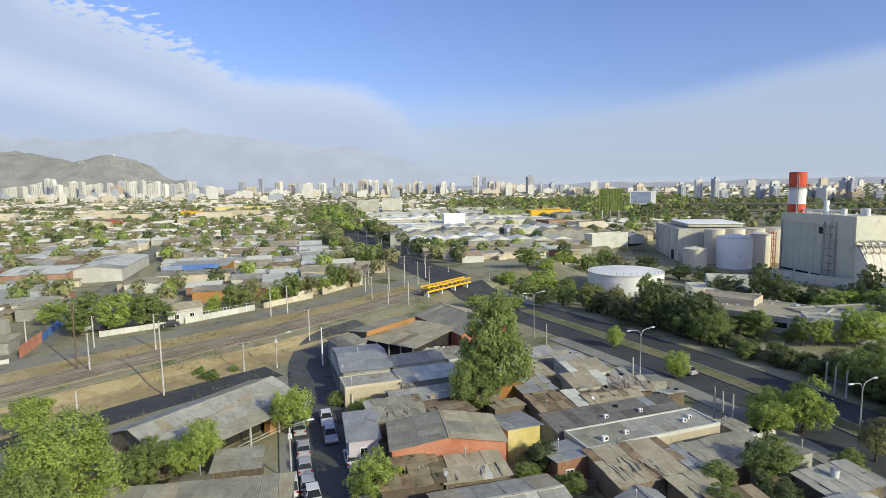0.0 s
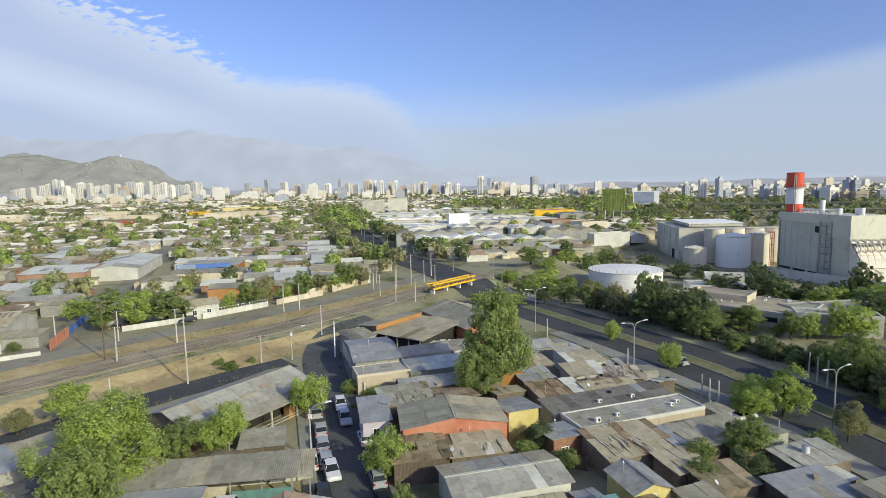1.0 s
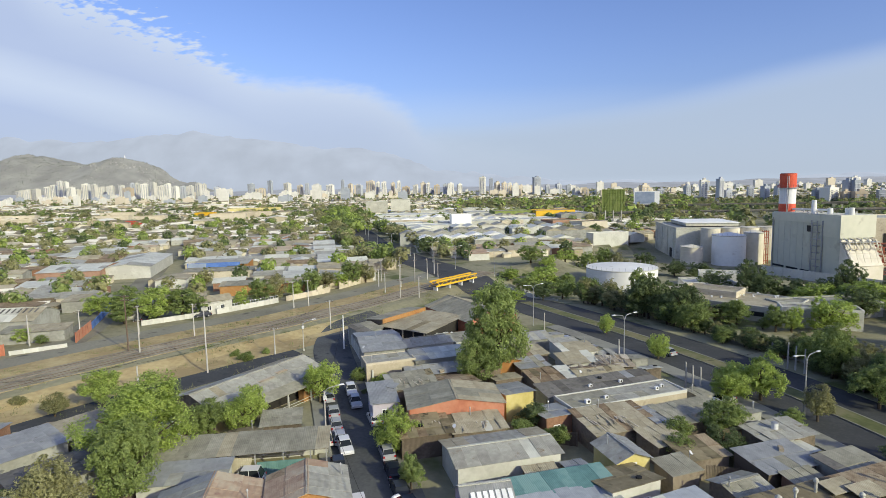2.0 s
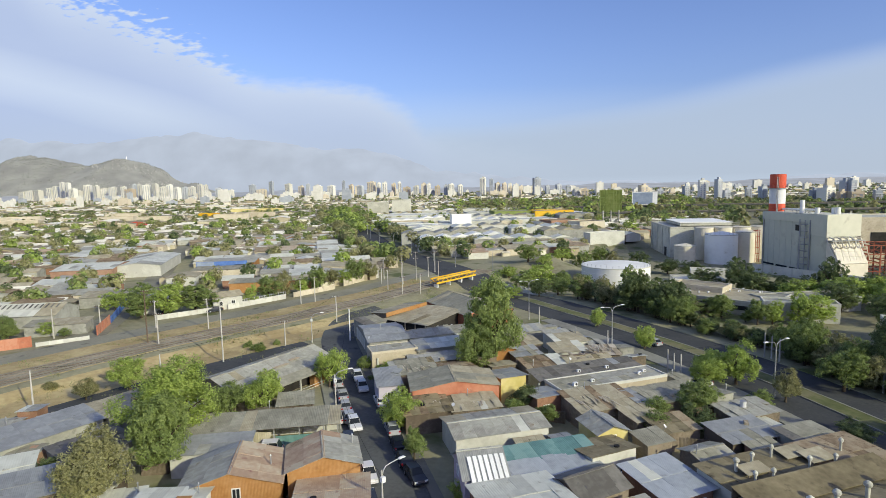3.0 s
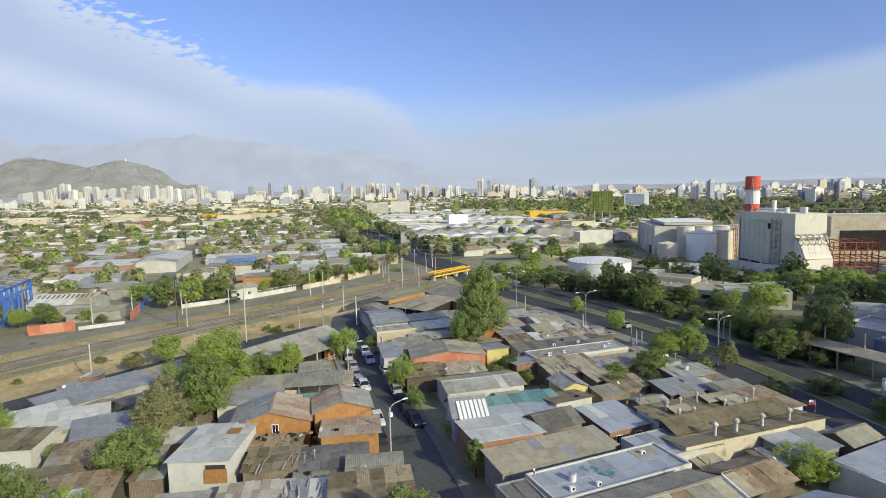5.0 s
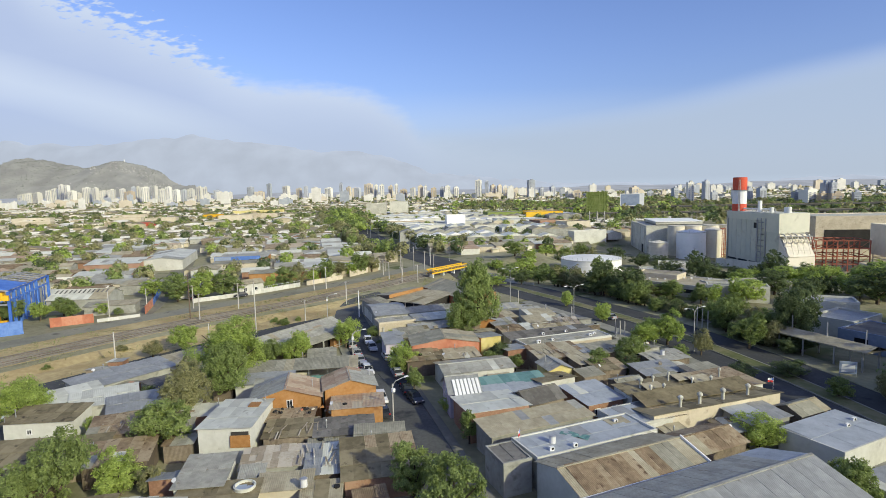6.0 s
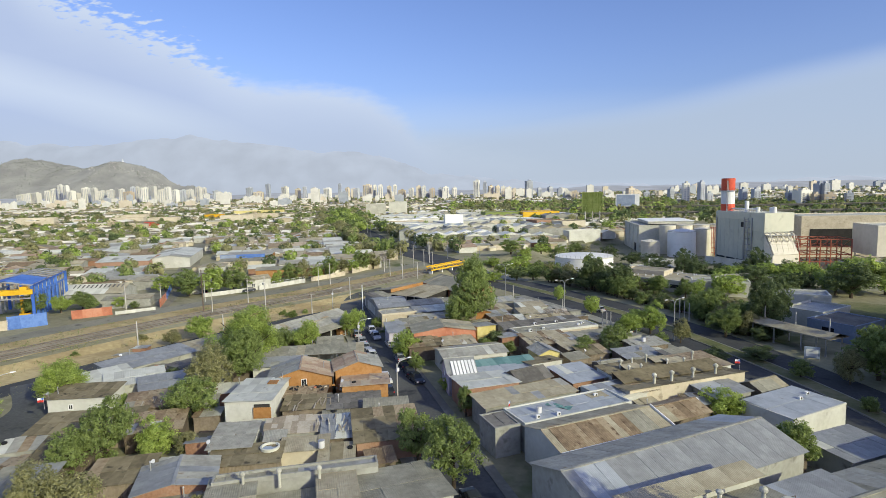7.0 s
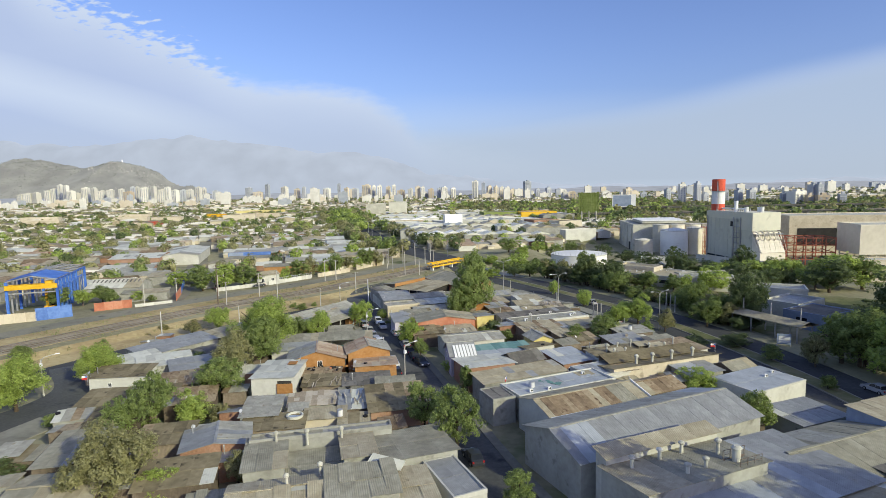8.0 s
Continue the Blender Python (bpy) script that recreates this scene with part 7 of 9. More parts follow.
for k in range(5):
    part("chute_rib", Shape().tube((19.8 + k * 1.15, -6.0, 15.5 - k * 1.75), (19.8 + k * 1.15, 6.0, 15.5 - k * 1.75), 0.16, 0.16, 6).mesh("chute_rib", M["cream_tank"]), plant)
for k in range(5):
    y = -5.2 + k * 2.6
    part("duct", Shape().tube((18.9, y, 17.0), (21.4, y, 16.6), 0.28, 0.28, 7).tube((21.4, y, 16.6), (22.6, y, 14.0), 0.28, 0.28, 7).tube((22.6, y, 14.0), (21.2, y, 12.6), 0.28, 0.28, 7).mesh("duct", M["cream_tank"]), plant)
part("chute_platform", Shape().box(20.4, 0, 15.9, 3.4, 13.0, 0.18).mesh("chute_platform", M["steel"]), plant)
for k in range(6):
    part("strut", Shape().tube((22.0, -6.3 + k * 2.5, 15.9), (24.8, -6.3 + k * 2.5, 9.0), 0.1, 0.1, 5).mesh("strut", M["cream_tank"]), plant)
for k in range(8):
    part("landing", Shape().box(7.6, -6.7, 3.0 + k * 2.6, 2.6, 1.5, 0.25).mesh("landing", M["steel"]), plant)
    part("landing_rail", Shape().box(7.6, -7.4, 4.0 + k * 2.6, 2.6, 0.1, 0.12).mesh("landing_rail", M["steel"]), plant)
for s in (6.3, 8.9):
    part("stair_post", Shape().box(s, -7.4, 11.5, 0.25, 0.25, 23).mesh("stair_post", M["steel"]), plant)
for s in (4.6, 10.2, -17.8):
    part("pipe", Shape().tube((s, -6.3, 0), (s, -6.3, 23), 0.3, 0.3, 8).mesh("pipe", M["steel"]), plant)
for k in range(7):
    part("joint", Shape().box(-14.6 + k * 3.6, -6.03, 11.4, 0.12, 0.1, 21).mesh("joint", M["concrete"]), plant)
part("louvre", Shape().box(3.0, -6.05, 19.6, 2.4, 0.2, 2.4).mesh("louvre", M["recess"]), plant, None, "dark louvre high on the wall")
rng = random.Random(9)
for k in range(16):
    x, y = -15 + k * 1.6, rng.uniform(-5, 4)
    part("roof_pipe", Shape().tube((x, y, 25), (x, y, 25 + rng.uniform(0.6, 2.0)), 0.25, 0.25, 6).mesh("roof_pipe", M["steel"]), plant)
for x, y, h in ((1.0, -3, 5.0), (10.6, -4, 2.4), (14.2, 0, 2.4), (16.0, 0, 2.6)):
    part("stack", Shape().tube((x, y, 25), (x, y, 25.4 + h), 0.9, 0.9, 14).mesh("stack", M["tank_paint"]), plant)
part("roof_duct", Shape().tube((-14, -2, 26.4), (8, -2, 26.8), 0.4, 0.4, 8).mesh("roof_duct", M["tank_paint"]), plant)
for k in range(4):
    part("window", Shape().box(-14.0 + k * 8.2, -6.06, 3.0, 6.8, 0.12, 0.8).mesh("window", M["glass"]), plant)
base = thing("works_wall", pose(134.5, 196.0, -5.0, 0, 0, -62), "long white wall at the foot of the plant", "wall")
part("panel", Shape().box(0, 0, 1.6, 46, 0.5, 5.4).mesh("panel", M["white_wall"]), base)
for k in range(12):
    part("pier", Shape().box(-22 + k * 4, -0.3, 1.6, 0.4, 0.3, 5.4).mesh("pier", M["white_wall"]), base)

# banded chimney
ch = thing("chimney", pose(138.6, 226.4, -5), "tall round chimney painted in red and white bands", "chimney")
for z0, z1, mat in ((0, 14, "white_paint"), (14, 22.8, "white_paint"), (22.8, 28.6, "red_paint"), (28.6, 35.0, "white_paint"), (35.0, 41.0, "red_paint")):
    part("band", Shape().tube((0, 0, z0), (0, 0, z1), 3.1, 3.1, 32).mesh("band", M[mat]), ch)
# near-black disc paints the shade inside the flue
part("mouth", Shape().tube((0, 0, 41.0), (0, 0, 41.1), 2.7, 2.7, 32).mesh("mouth", M["recess"]), ch)
part("platform", Shape().tube((0, 0, 35.0), (0, 0, 35.2), 3.9, 3.9, 32).mesh("platform", M["steel"]), ch)
rail_post = Shape().tube((0, 0, 0), (0, 0, 1.2), 0.07, 0.07, 5).mesh("railing_post", M["red_steel"])
for i in range(20):
    a = 2 * math.pi * i / 20
    part("railing_post", rail_post, ch, pose(3.8 * math.cos(a), 3.8 * math.sin(a), 35.2))
for s in (-1, 1):
    part("ladder_rail", Shape().box(s * 0.3 - 1.6, -2.9, 30, 0.12, 0.3, 20).mesh("ladder_rail", M["steel"]), ch)


# lattice of red steel beside the plant
def steel_frame(x, y, yaw, w, d, h, bays, mat, label, z=None, name="steel_frame", lv=3):
    t = thing(name, pose(x, y, at(x, y) if z is None else z, 0, 0, yaw), label, "steel frame")
    col = Shape().box(0, 0, h / 2, 0.4, 0.4, h).mesh("column", M[mat])
    for i in range(bays + 1):
        for s in (-1, 1):
            part("column", col, t, pose(-w / 2 + i * w / bays, s * d / 2, 0))
    for k in range(1, lv + 1):
        z_ = h * k / lv - 0.2
        for s in (-1, 1):
            part("beam", Shape().box(0, s * d / 2, z_, w, 0.28, 0.35).mesh("beam", M[mat]), t)
        for i in range(bays + 1):
            part("cross_beam", Shape().box(-w / 2 + i * w / bays, 0, z_, 0.28, d, 0.3).mesh("cross_beam", M[mat]), t)
    for i in range(bays):
        for k in range(lv):
            a = (-w / 2 + i * w / bays, -d / 2, h * k / lv)
            b2 = (-w / 2 + (i + 1) * w / bays, -d / 2, h * (k + 1) / lv)
            part("brace", Shape().tube(a, b2, 0.1, 0.1, 5).mesh("brace", M[mat]), t)
    return t


steel_frame(163, 197, -12, 24, 14, 13, 6, "red_steel", "open lattice of reddish steel beside the plant", -4, lv=4)
steel_frame(199, 186, -8, 38, 17, 9, 6, "cream_tank", "pale lattice legs under the white block", -5)
block("works_hall", 216, 238, 74, 26, 20.0, -8, "cream_wall", "very large tan works hall with flat roof", z=-4)
# near-black panel on the wall paints the shade inside
part("opening", Shape().box(-22, -13.1, 9.5, 22, 0.3, 9).mesh("opening", M["recess"]), bpy.data.objects["works_hall"], None, "dark panel standing in for a shaded opening")
block("works_block", 199.0, 186.0, 40, 19, 10.4, -8, "cream_tank", "pale block raised on steel legs", z=4.2)
block("works_office", 163, 150, 34, 9, 6.0, -6, "cream_wall", "pale office wing with small windows", z=-2)
for k in range(7):
    part("window", Shape().box(-14 + k * 4.6, -4.56, 4.0, 1.5, 0.12, 1.2).mesh("window", M["glass"]), bpy.data.objects["works_office"])

# low offices behind the avenue trees
office = block("office_building", 74.0, 133.0, 27, 17, 3.3, -44, "concrete", "low concrete offices with cluttered flat roof", roof_mat="tan", parapet=0.5)
for u in (-10.5, -6.3, -2.1, 2.1, 6.3, 10.5):
    part("window", Shape().box(u, -8.53, 1.9, 3.4, 0.1, 1.1).mesh("window", M["glass"]), office)
block("office_wing", 62.5, 148.0, 24, 13, 3.4, -40, "concrete", "low office wing with tan flat roof", roof_mat="tan", parapet=0.5)
block("office_wing", 92.0, 128.0, 24, 10, 3.3, 8, "grey_wall", "long grey office wing with flat roof", roof_mat="grey_sheet", parapet=0.5)
block("roof_house", 70.5, 141.0, 14, 8, 5.0, -42, "cream_wall", "raised cream roof storey of the offices", roof_mat="tan")
rng = random.Random(3)
for i in range(12):
    ac_unit(70 + rng.uniform(-6, 18), 137 + rng.uniform(-8, 2), 3.45, rng.uniform(0, 90))
block("gatehouse", 88.5, 67.5, 12.0, 9.8, 3.7, 29, "slate_blue_wall", "blue-grey gatehouse with dark flat roof", roof_mat="dark_sheet", parapet=0.35)
part("window", Shape().box(1.6, -4.95, 1.9, 5.5, 0.12, 1.6).mesh("window", M["glass"]), bpy.data.objects["gatehouse"], None, "wide dark window")
part("window", Shape().box(-6.05, 0.5, 1.9, 0.12, 2.4, 1.6).mesh("window", M["glass"]), bpy.data.objects["gatehouse"])
block("white_office", 90.0, 80.0, 13, 9, 3.6, 32, "white_wall", "white two-part office with flat roof", roof_mat="zinc_blue")
block("white_office", 95.0, 94.0, 12, 8, 4.4, -25, "white_wall", "white office block among trees", roof_mat="zinc_blue")
block("works_shed", 84, 117, 16, 6, 4.2, -20, "white_wall", "small white works building", roof_mat="zinc")
canopy = thing("canopy", pose(73.5, 61.0, at(73.5, 61.0), 0, 0, -66), "long shallow pitched canopy on posts at the gate", "canopy")
part("roof", Shape().poly([(-9, -3, 3.8), (9, -3, 3.8), (9, 0, 4.6), (-9, 0, 4.6), (-9, 3, 3.8), (9, 3, 3.8), (-9, -3, 3.6), (9, -3, 3.6), (-9, 3, 3.6), (9, 3, 3.6)], [(0, 1, 2, 3), (3, 2, 5, 4), (6, 7, 1, 0), (4, 5, 9, 8), (8, 9, 7, 6)]).mesh("roof", M["tan"]), canopy)
for u in (-8, -3, 3, 8):
    for v in (-2.4, 2.4):
        part("post", Shape().box(u, v, 1.9, 0.25, 0.25, 3.8).mesh("post", M["steel"]), canopy)
for u in (-7, 0, 7):
    part("mast", Shape().tube((u, 0, 3.8), (u, 0, 7.2), 0.14, 0.1, 8).mesh("mast", M["pole"]), canopy)
sg = thing("gate_sign", pose(70.5, 50.5, at(70.5, 50.5), 0, 0, -20), "framed pale blue sign board at the gate", "sign")
part("board", Shape().box(0, 0, 1.7, 2.6, 0.15, 2.2).mesh("board", M["slate_blue_wall"]), sg)
part("panel", Shape().box(0, -0.09, 1.6, 2.0, 0.05, 1.4).mesh("panel", M["white_paint"]), sg)
for s in (-1, 1):
    part("post", Shape().box(s * 1.25, 0, 1.3, 0.14, 0.14, 3.0).mesh("post", M["steel"]), sg)

lawn = Shape()
pts = []
for i in range(24):
    a = 2 * math.pi * i / 24
    x, y = 111 + 15 * math.cos(a), 87 + 14 * math.sin(a)
    pts.append((x, y, at(x, y) + 0.12))
lawn.poly(pts, [tuple(range(24))])
tagged(new("lawn", lawn.mesh("lawn", M["grass"])), "bright mown lawn within the works", "lawn", kind="structure")

# ---------------------------------------------------------------- billboards and coloured landmarks
bb = thing("billboard", pose(121, 424, at(121, 424), 0, 0, -4), "back of a tall billboard with olive green lattice on three posts", "billboard")
part("board", Shape().box(0, 0, 19.5, 17, 0.6, 17).mesh("board", M["green_paint"]), bb)
for k in range(7):
    part("beam", Shape().box(0, -0.6, 11.4 + k * 2.7, 17.2, 0.5, 0.4).mesh("beam", M["green_paint"]), bb)
for k in range(9):
    part("stud", Shape().box(-8.2 + k * 2.05, -0.9, 19.5, 0.3, 0.4, 17).mesh("stud", M["green_paint"]), bb)
for u in (-6, 0, 6):
    part("post", Shape().tube((u, -1.4, -1), (u, -1.4, 12), 0.5, 0.45, 10).mesh("post", M["pole"]), bb)
    part("brace", Shape().tube((u, -1.4, 14), (u + 4, -1.0, 24), 0.25, 0.25, 6).mesh("brace", M["green_paint"]), bb)
bb2 = thing("billboard", pose(205, 600, 0, 0, 0, -14), "pale blue and white billboard with a faded picture", "billboard")
part("board", Shape().box(0, 0, 15.5, 26, 1.0, 14).mesh("board", M["white_paint"]), bb2)
part("picture", Shape().box(-2, -0.55, 15.5, 20, 0.1, 12.4).mesh("picture", M["slate_blue_wall"]), bb2, None, "faded pale blue picture")
for u in (-8, 8):
    part("post", Shape().tube((u, 1, -1), (u, 1, 15), 0.6, 0.6, 10).mesh("post", M["steel"]), bb2)

blue = thing("billboard", pose(-98.6, 214.0, at(-98.6, 214), 0, 0, 10), "wide low board painted in blues", "billboard")
part("board", Shape().box(0, 0, 2.6, 20.5, 0.4, 4.2).mesh("board", M["blue_wall"]), blue)
part("panel", Shape().box(-6.5, -0.24, 2.6, 7.0, 0.1, 4.0).mesh("panel", M["slate_blue_wall"]), blue, None, "paler blue panel")
part("stain", Shape().box(7.2, -0.24, 2.4, 4.0, 0.1, 1.6).mesh("stain", M["recess"]), blue, None, "dark shape on the board")

block("yellow_store", 88, 506, 36, 24, 9.0, 8, "yellow_paint", "large store with bright yellow front", "store", roof_mat="grey_sheet")
block("olive_store", 52, 512, 36, 24, 9.0, 8, "green_paint", "large store with dull olive side", "store", roof_mat="grey_sheet")
block("yellow_shop", 61, 352, 10, 8, 6.0, 5, "yellow_paint", "small building with bright yellow front", "shop", roof_mat="zinc")
block("white_shop", 46, 366, 22, 14, 5.0, 5, "white_wall", "white store with pale flat roof", "shop", roof_mat="tan")
block("brick_hall", 92, 380, 20, 16, 7.0, 20, "cream_wall", "cream and brown gabled hall", "hall", roof_mat="brown_felt")
block("brick_hall", 76, 398, 22, 18, 7.0, 20, "brick", "brown hall with pitched end walls", "hall", roof_mat="brown_felt")
block("long_wall_store", 84, 300, 24, 6, 6.0, 25, "white_wall", "white storage wall on the slope", "store")
block("white_office_tower", -84, 602, 22, 20, 17, 4, "concrete", "broad windowless pale block", "tower block")
block("white_office_tower", -62, 640, 22, 20, 18, 4, "concrete", "broad pale concrete block", "tower block")
block("cream_house", -22, 560, 24, 16, 8, 4, "white_wall", "white low block before the tall ones", "store")
for x, y, w, d, h, yaw in ((-40, 520, 70, 34, 7, 6), (40, 545, 60, 34, 7, 6), (-12, 375, 44, 22, 7, 10), (-36, 395, 26, 20, 7, 10), (22, 470, 50, 26, 7, 8), (-50, 455, 40, 26, 7, 8), (10, 410, 44, 20, 7, 8), (62, 440, 34, 26, 6, 10), (30, 600, 60, 26, 8, 4)):
    block("factory", x, y, w, d, h, yaw, "white_wall", "long white factory with pale flat roof", "factory", roof_mat="white_sheet")
rng = random.Random(52)
industry = 0
for _ in range(900):
    x, y = rng.uniform(-60, 120), rng.uniform(285, 640)
    w, d, h = rng.uniform(14, 34), rng.uniform(9, 18), rng.uniform(4.0, 7.5)
    if industry >= 60 or abs(float(side_of(AVENUE, x, y)[0])) < 24 or not free(x, y, max(w, d) * 0.36) or x > 0.16 * y + 30:
        continue
    industry += 1
    plots.append((x, y, 8.0, w / 2, d / 2))
    shade_ = rng.choice(("white_sheet", "white_sheet", "tan", "zinc", "tank_paint"))
    t = thing("warehouse", pose(x, y, at(x, y), 0, 0, 8 + rng.uniform(-3, 3)), "low pale warehouse with ribbed ridge roofs", "warehouse", "warehouses of the industrial district")
    part("wall", Shape().box(0, 0, h / 2 - 0.5, w, d, h + 1).mesh("wall", M[rng.choice(("white_wall", "cream_wall", "grey_wall"))]), t)
    bays, ridges = max(1, round(w / 11)), Shape()
    for k in range(bays):
        a, b, c = -w / 2 + k * w / bays, -w / 2 + (k + 1) * w / bays, -w / 2 + (k + 0.5) * w / bays
        ridges.poly([(a, -d / 2 - 0.3, h), (b, -d / 2 - 0.3, h), (c, -d / 2 - 0.3, h + 1.5), (a, d / 2 + 0.3, h), (b, d / 2 + 0.3, h), (c, d / 2 + 0.3, h + 1.5)], [(0, 1, 2), (3, 5, 4), (0, 2, 5, 3), (1, 4, 5, 2)])
    part("roof", ridges.mesh("roof", M[shade_]), t)
block("factory", 4, 385, 14, 8, 13, 10, "tank_paint", "taller white block of the factory", "factory")
block("yellow_flats", -278, 616, 21, 12, 8, 12, "yellow_paint", "row of low flats painted orange-yellow", "flats", roof_mat="tan")
block("yellow_flats", -262, 728, 66, 12, 8, 14, "yellow_wall", "long low flats painted pale yellow", "flats", roof_mat="tan")
red = block("red_roof_house", -284, 478, 14, 10, 5, 10, "cream_wall", "house with a vivid red roof", "house")
part("hip_roof", Shape().poly([(-8, -6, 5), (8, -6, 5), (8, 6, 5), (-8, 6, 5), (-4, 0, 8), (4, 0, 8)], [(0, 1, 5, 4), (1, 2, 5), (2, 3, 4, 5), (3, 0, 4)]).mesh("hip_roof", M["red_paint"]), red, None, "vivid red roof")
for x, y, w in ((-420, 520, 34), (-350, 560, 34), (-300, 540, 30), (-230, 560, 34), (-480, 600, 40), (-390, 640, 36), (-210, 590, 30)):
    block("flats", x, y, w, 11, 9, 12, "cream_wall", "low cream block of flats", "flats", roof_mat="tan")

# yellow girder bridge over the avenue
br = thing("girder_bridge", pose(-0.5, 170.5, -0.4, 0, 0, 51.5), "yellow steel girder bridge on white posts", "bridge")
# deck colour is dark to stand in for the shaded underside
part("deck", Shape().box(0, 0, 3.2, 21.5, 2.4, 0.3).mesh("deck", M["dark_sheet"]), br, None, "deck darkened for the shade under the bridge")
for s in (-1, 1):
    part("girder", Shape().box(0, s * 1.3, 4.55, 21.5, 0.22, 0.4).mesh("girder", M["yellow_paint"]), br)
    part("lower_girder", Shape().box(0, s * 1.3, 3.2, 21.5, 0.22, 0.5).mesh("lower_girder", M["yellow_paint"]), br)
    for i in range(10):
        a, b = -10.6 + 2.12 * i, -10.6 + 2.12 * (i + 1)
        part("brace", Shape().tube((a, s * 1.3, 3.2 if i % 2 else 4.55), (b, s * 1.3, 4.55 if i % 2 else 3.2), 0.13, 0.13, 5).mesh("brace", M["yellow_paint"]), br)
for u in (-9.5, -3.2, 3.2, 9.5):
    part("post", Shape().box(u, 0, 0.3, 0.5, 1.6, 5.4).mesh("post", M["white_paint"]), br)

# blue steel yard with an overhead crane
yard = thing("crane_shed", pose(-124.9, 108.8, at(-124, 108), 0, 0, 110), "open blue steel shed frame with patchy roof", "steel shed")
LY, WY, HY = 31.0, 12.4, 9.6
colm = Shape().box(0, 0, HY / 2, 0.5, 0.7, HY).mesh("column", M["blue_paint"])
greyc = Shape().box(0, 0, HY / 2, 0.35, 0.45, HY).mesh("column", M["steel"])
for i in range(10):
    for s in (-1, 1):
        part("column", colm if i in (0, 3, 6, 9) or s < 0 and i < 7 else greyc, yard, pose(-LY / 2 + i * LY / 9, s * WY / 2, 0))
    part("rafter", Shape().tube((-LY / 2 + i * LY / 9, -WY / 2, HY), (-LY / 2 + i * LY / 9, 0, HY + 1.3), 0.2, 0.2, 4).tube((-LY / 2 + i * LY / 9, 0, HY + 1.3), (-LY / 2 + i * LY / 9, WY / 2, HY), 0.2, 0.2, 4).mesh("rafter", M["steel"]), yard)
for s in (-1, 1):
    for z in (HY - 0.2, HY - 2.4):
        part("runway_beam", Shape().box(0, s * WY / 2, z, LY, 0.4, 0.5).mesh("runway_beam", M["blue_paint" if s < 0 else "steel"]), yard)
for k in range(6):
    v = -WY / 2 + 1.1 + k * 2.05
    part("purlin", Shape().box(0, v, HY + 0.2 + 1.3 * (1 - abs(v) / (WY / 2)), LY, 0.15, 0.15).mesh("purlin", M["steel"]), yard)
for s in (-1, 1):
    part("roof_sheet", Shape().poly([(-LY / 2, s * WY / 2, HY + 0.3), (-2, s * WY / 2, HY + 0.3), (-2, 0, HY + 1.65), (-LY / 2, 0, HY + 1.65), (-LY / 2, s * WY / 2, HY + 0.38), (-2, s * WY / 2, HY + 0.38), (-2, 0, HY + 1.73), (-LY / 2, 0, HY + 1.73)], [(3, 2, 1, 0), (4, 5, 6, 7), (0, 1, 5, 4), (1, 2, 6, 5), (3, 0, 4, 7)]).mesh("roof_sheet", M["blue_paint"]), yard, None, "blue sheet covering part of the roof")
for k in range(8):
    part("cladding", Shape().box(-LY / 2 + 9 + k * 2.6, -WY / 2 - 0.1, 3.6, 1.3, 0.12, 6.4).mesh("cladding", M["blue_wall"]), yard)
part("end_beam", Shape().box(-LY / 2, 0, HY - 3.4, 0.3, WY, 0.35).mesh("end_beam", M["steel"]), yard)
part("crane_bridge", Shape().box(-LY / 2 - 0.4, 0, HY - 1.6, 1.0, WY + 0.4, 1.3).box(-LY / 2 + 1.2, 0, HY - 1.6, 0.8, WY - 0.5, 1.3).mesh("crane_bridge", M["yellow_paint"]), yard, None, "yellow overhead crane bridge")
part("hoist", Shape().box(-LY / 2 + 0.4, -4.2, HY - 0.7, 1.6, 1.6, 1.0).mesh("hoist", M["yellow_paint"]), yard)
lift = thing("yellow_machine", pose(-118.6, 98.5, at(-118.6, 98.5), 0, 0, 30), "yellow lifting machine standing in the yard", "machine")
part("mast", Shape().box(0, 0, 3.2, 0.7, 0.7, 5.6).mesh("mast", M["yellow_paint"]), lift)
part("base", Shape().box(0.6, 0, 0.7, 2.8, 1.8, 1.2).mesh("base", M["yellow_paint"]), lift)
part("cab", Shape().box(1.2, 0, 1.9, 1.2, 1.4, 1.3).mesh("cab", M["glass"]), lift)

# white ribbed awning of the lilac house
aw = thing("awning", pose(2.5, 38.4, at(2.5, 38.4), 0, 0, 12), "white ribbed awning on the slope of the lilac house", "awning")
SLOPE = 1.7 / 2.8


def slope_z(v, up):
    return 3.9 + (v + 2.8) * SLOPE + up


part("sheet", Shape().poly([(u, v, slope_z(v, k)) for k in (0.14, 0.2) for u, v in ((-1.7, -3.5), (2.6, -3.5), (2.6, -0.9), (-1.7, -0.9))], [(3, 2, 1, 0), (4, 5, 6, 7), (0, 1, 5, 4), (1, 2, 6, 5), (2, 3, 7, 6), (3, 0, 4, 7)]).mesh("sheet", M["zinc_blue"]), aw)
for i in range(7):
    u = -1.62 + i * 0.61
    part("rib", Shape().poly([(a, v, slope_z(v, k)) for k in (0.2, 0.3) for a, v in ((u, -3.52), (u + 0.42, -3.52), (u + 0.42, -0.9), (u, -0.9))], [(3, 2, 1, 0), (4, 5, 6, 7), (0, 1, 5, 4), (1, 2, 6, 5), (2, 3, 7, 6), (3, 0, 4, 7)]).mesh("rib", M["white_paint"]), aw)

# stack with a railed platform on the hall roof
pf = thing("roof_platform", pose(30.5, -10.5, 5.6, 0, 0, 23), "rusty railed steel platform round a vent stack", "platform")
part("deck", Shape().box(0, 0, 0.5, 3.2, 2.2, 0.08).mesh("deck", M["rust"]), pf)
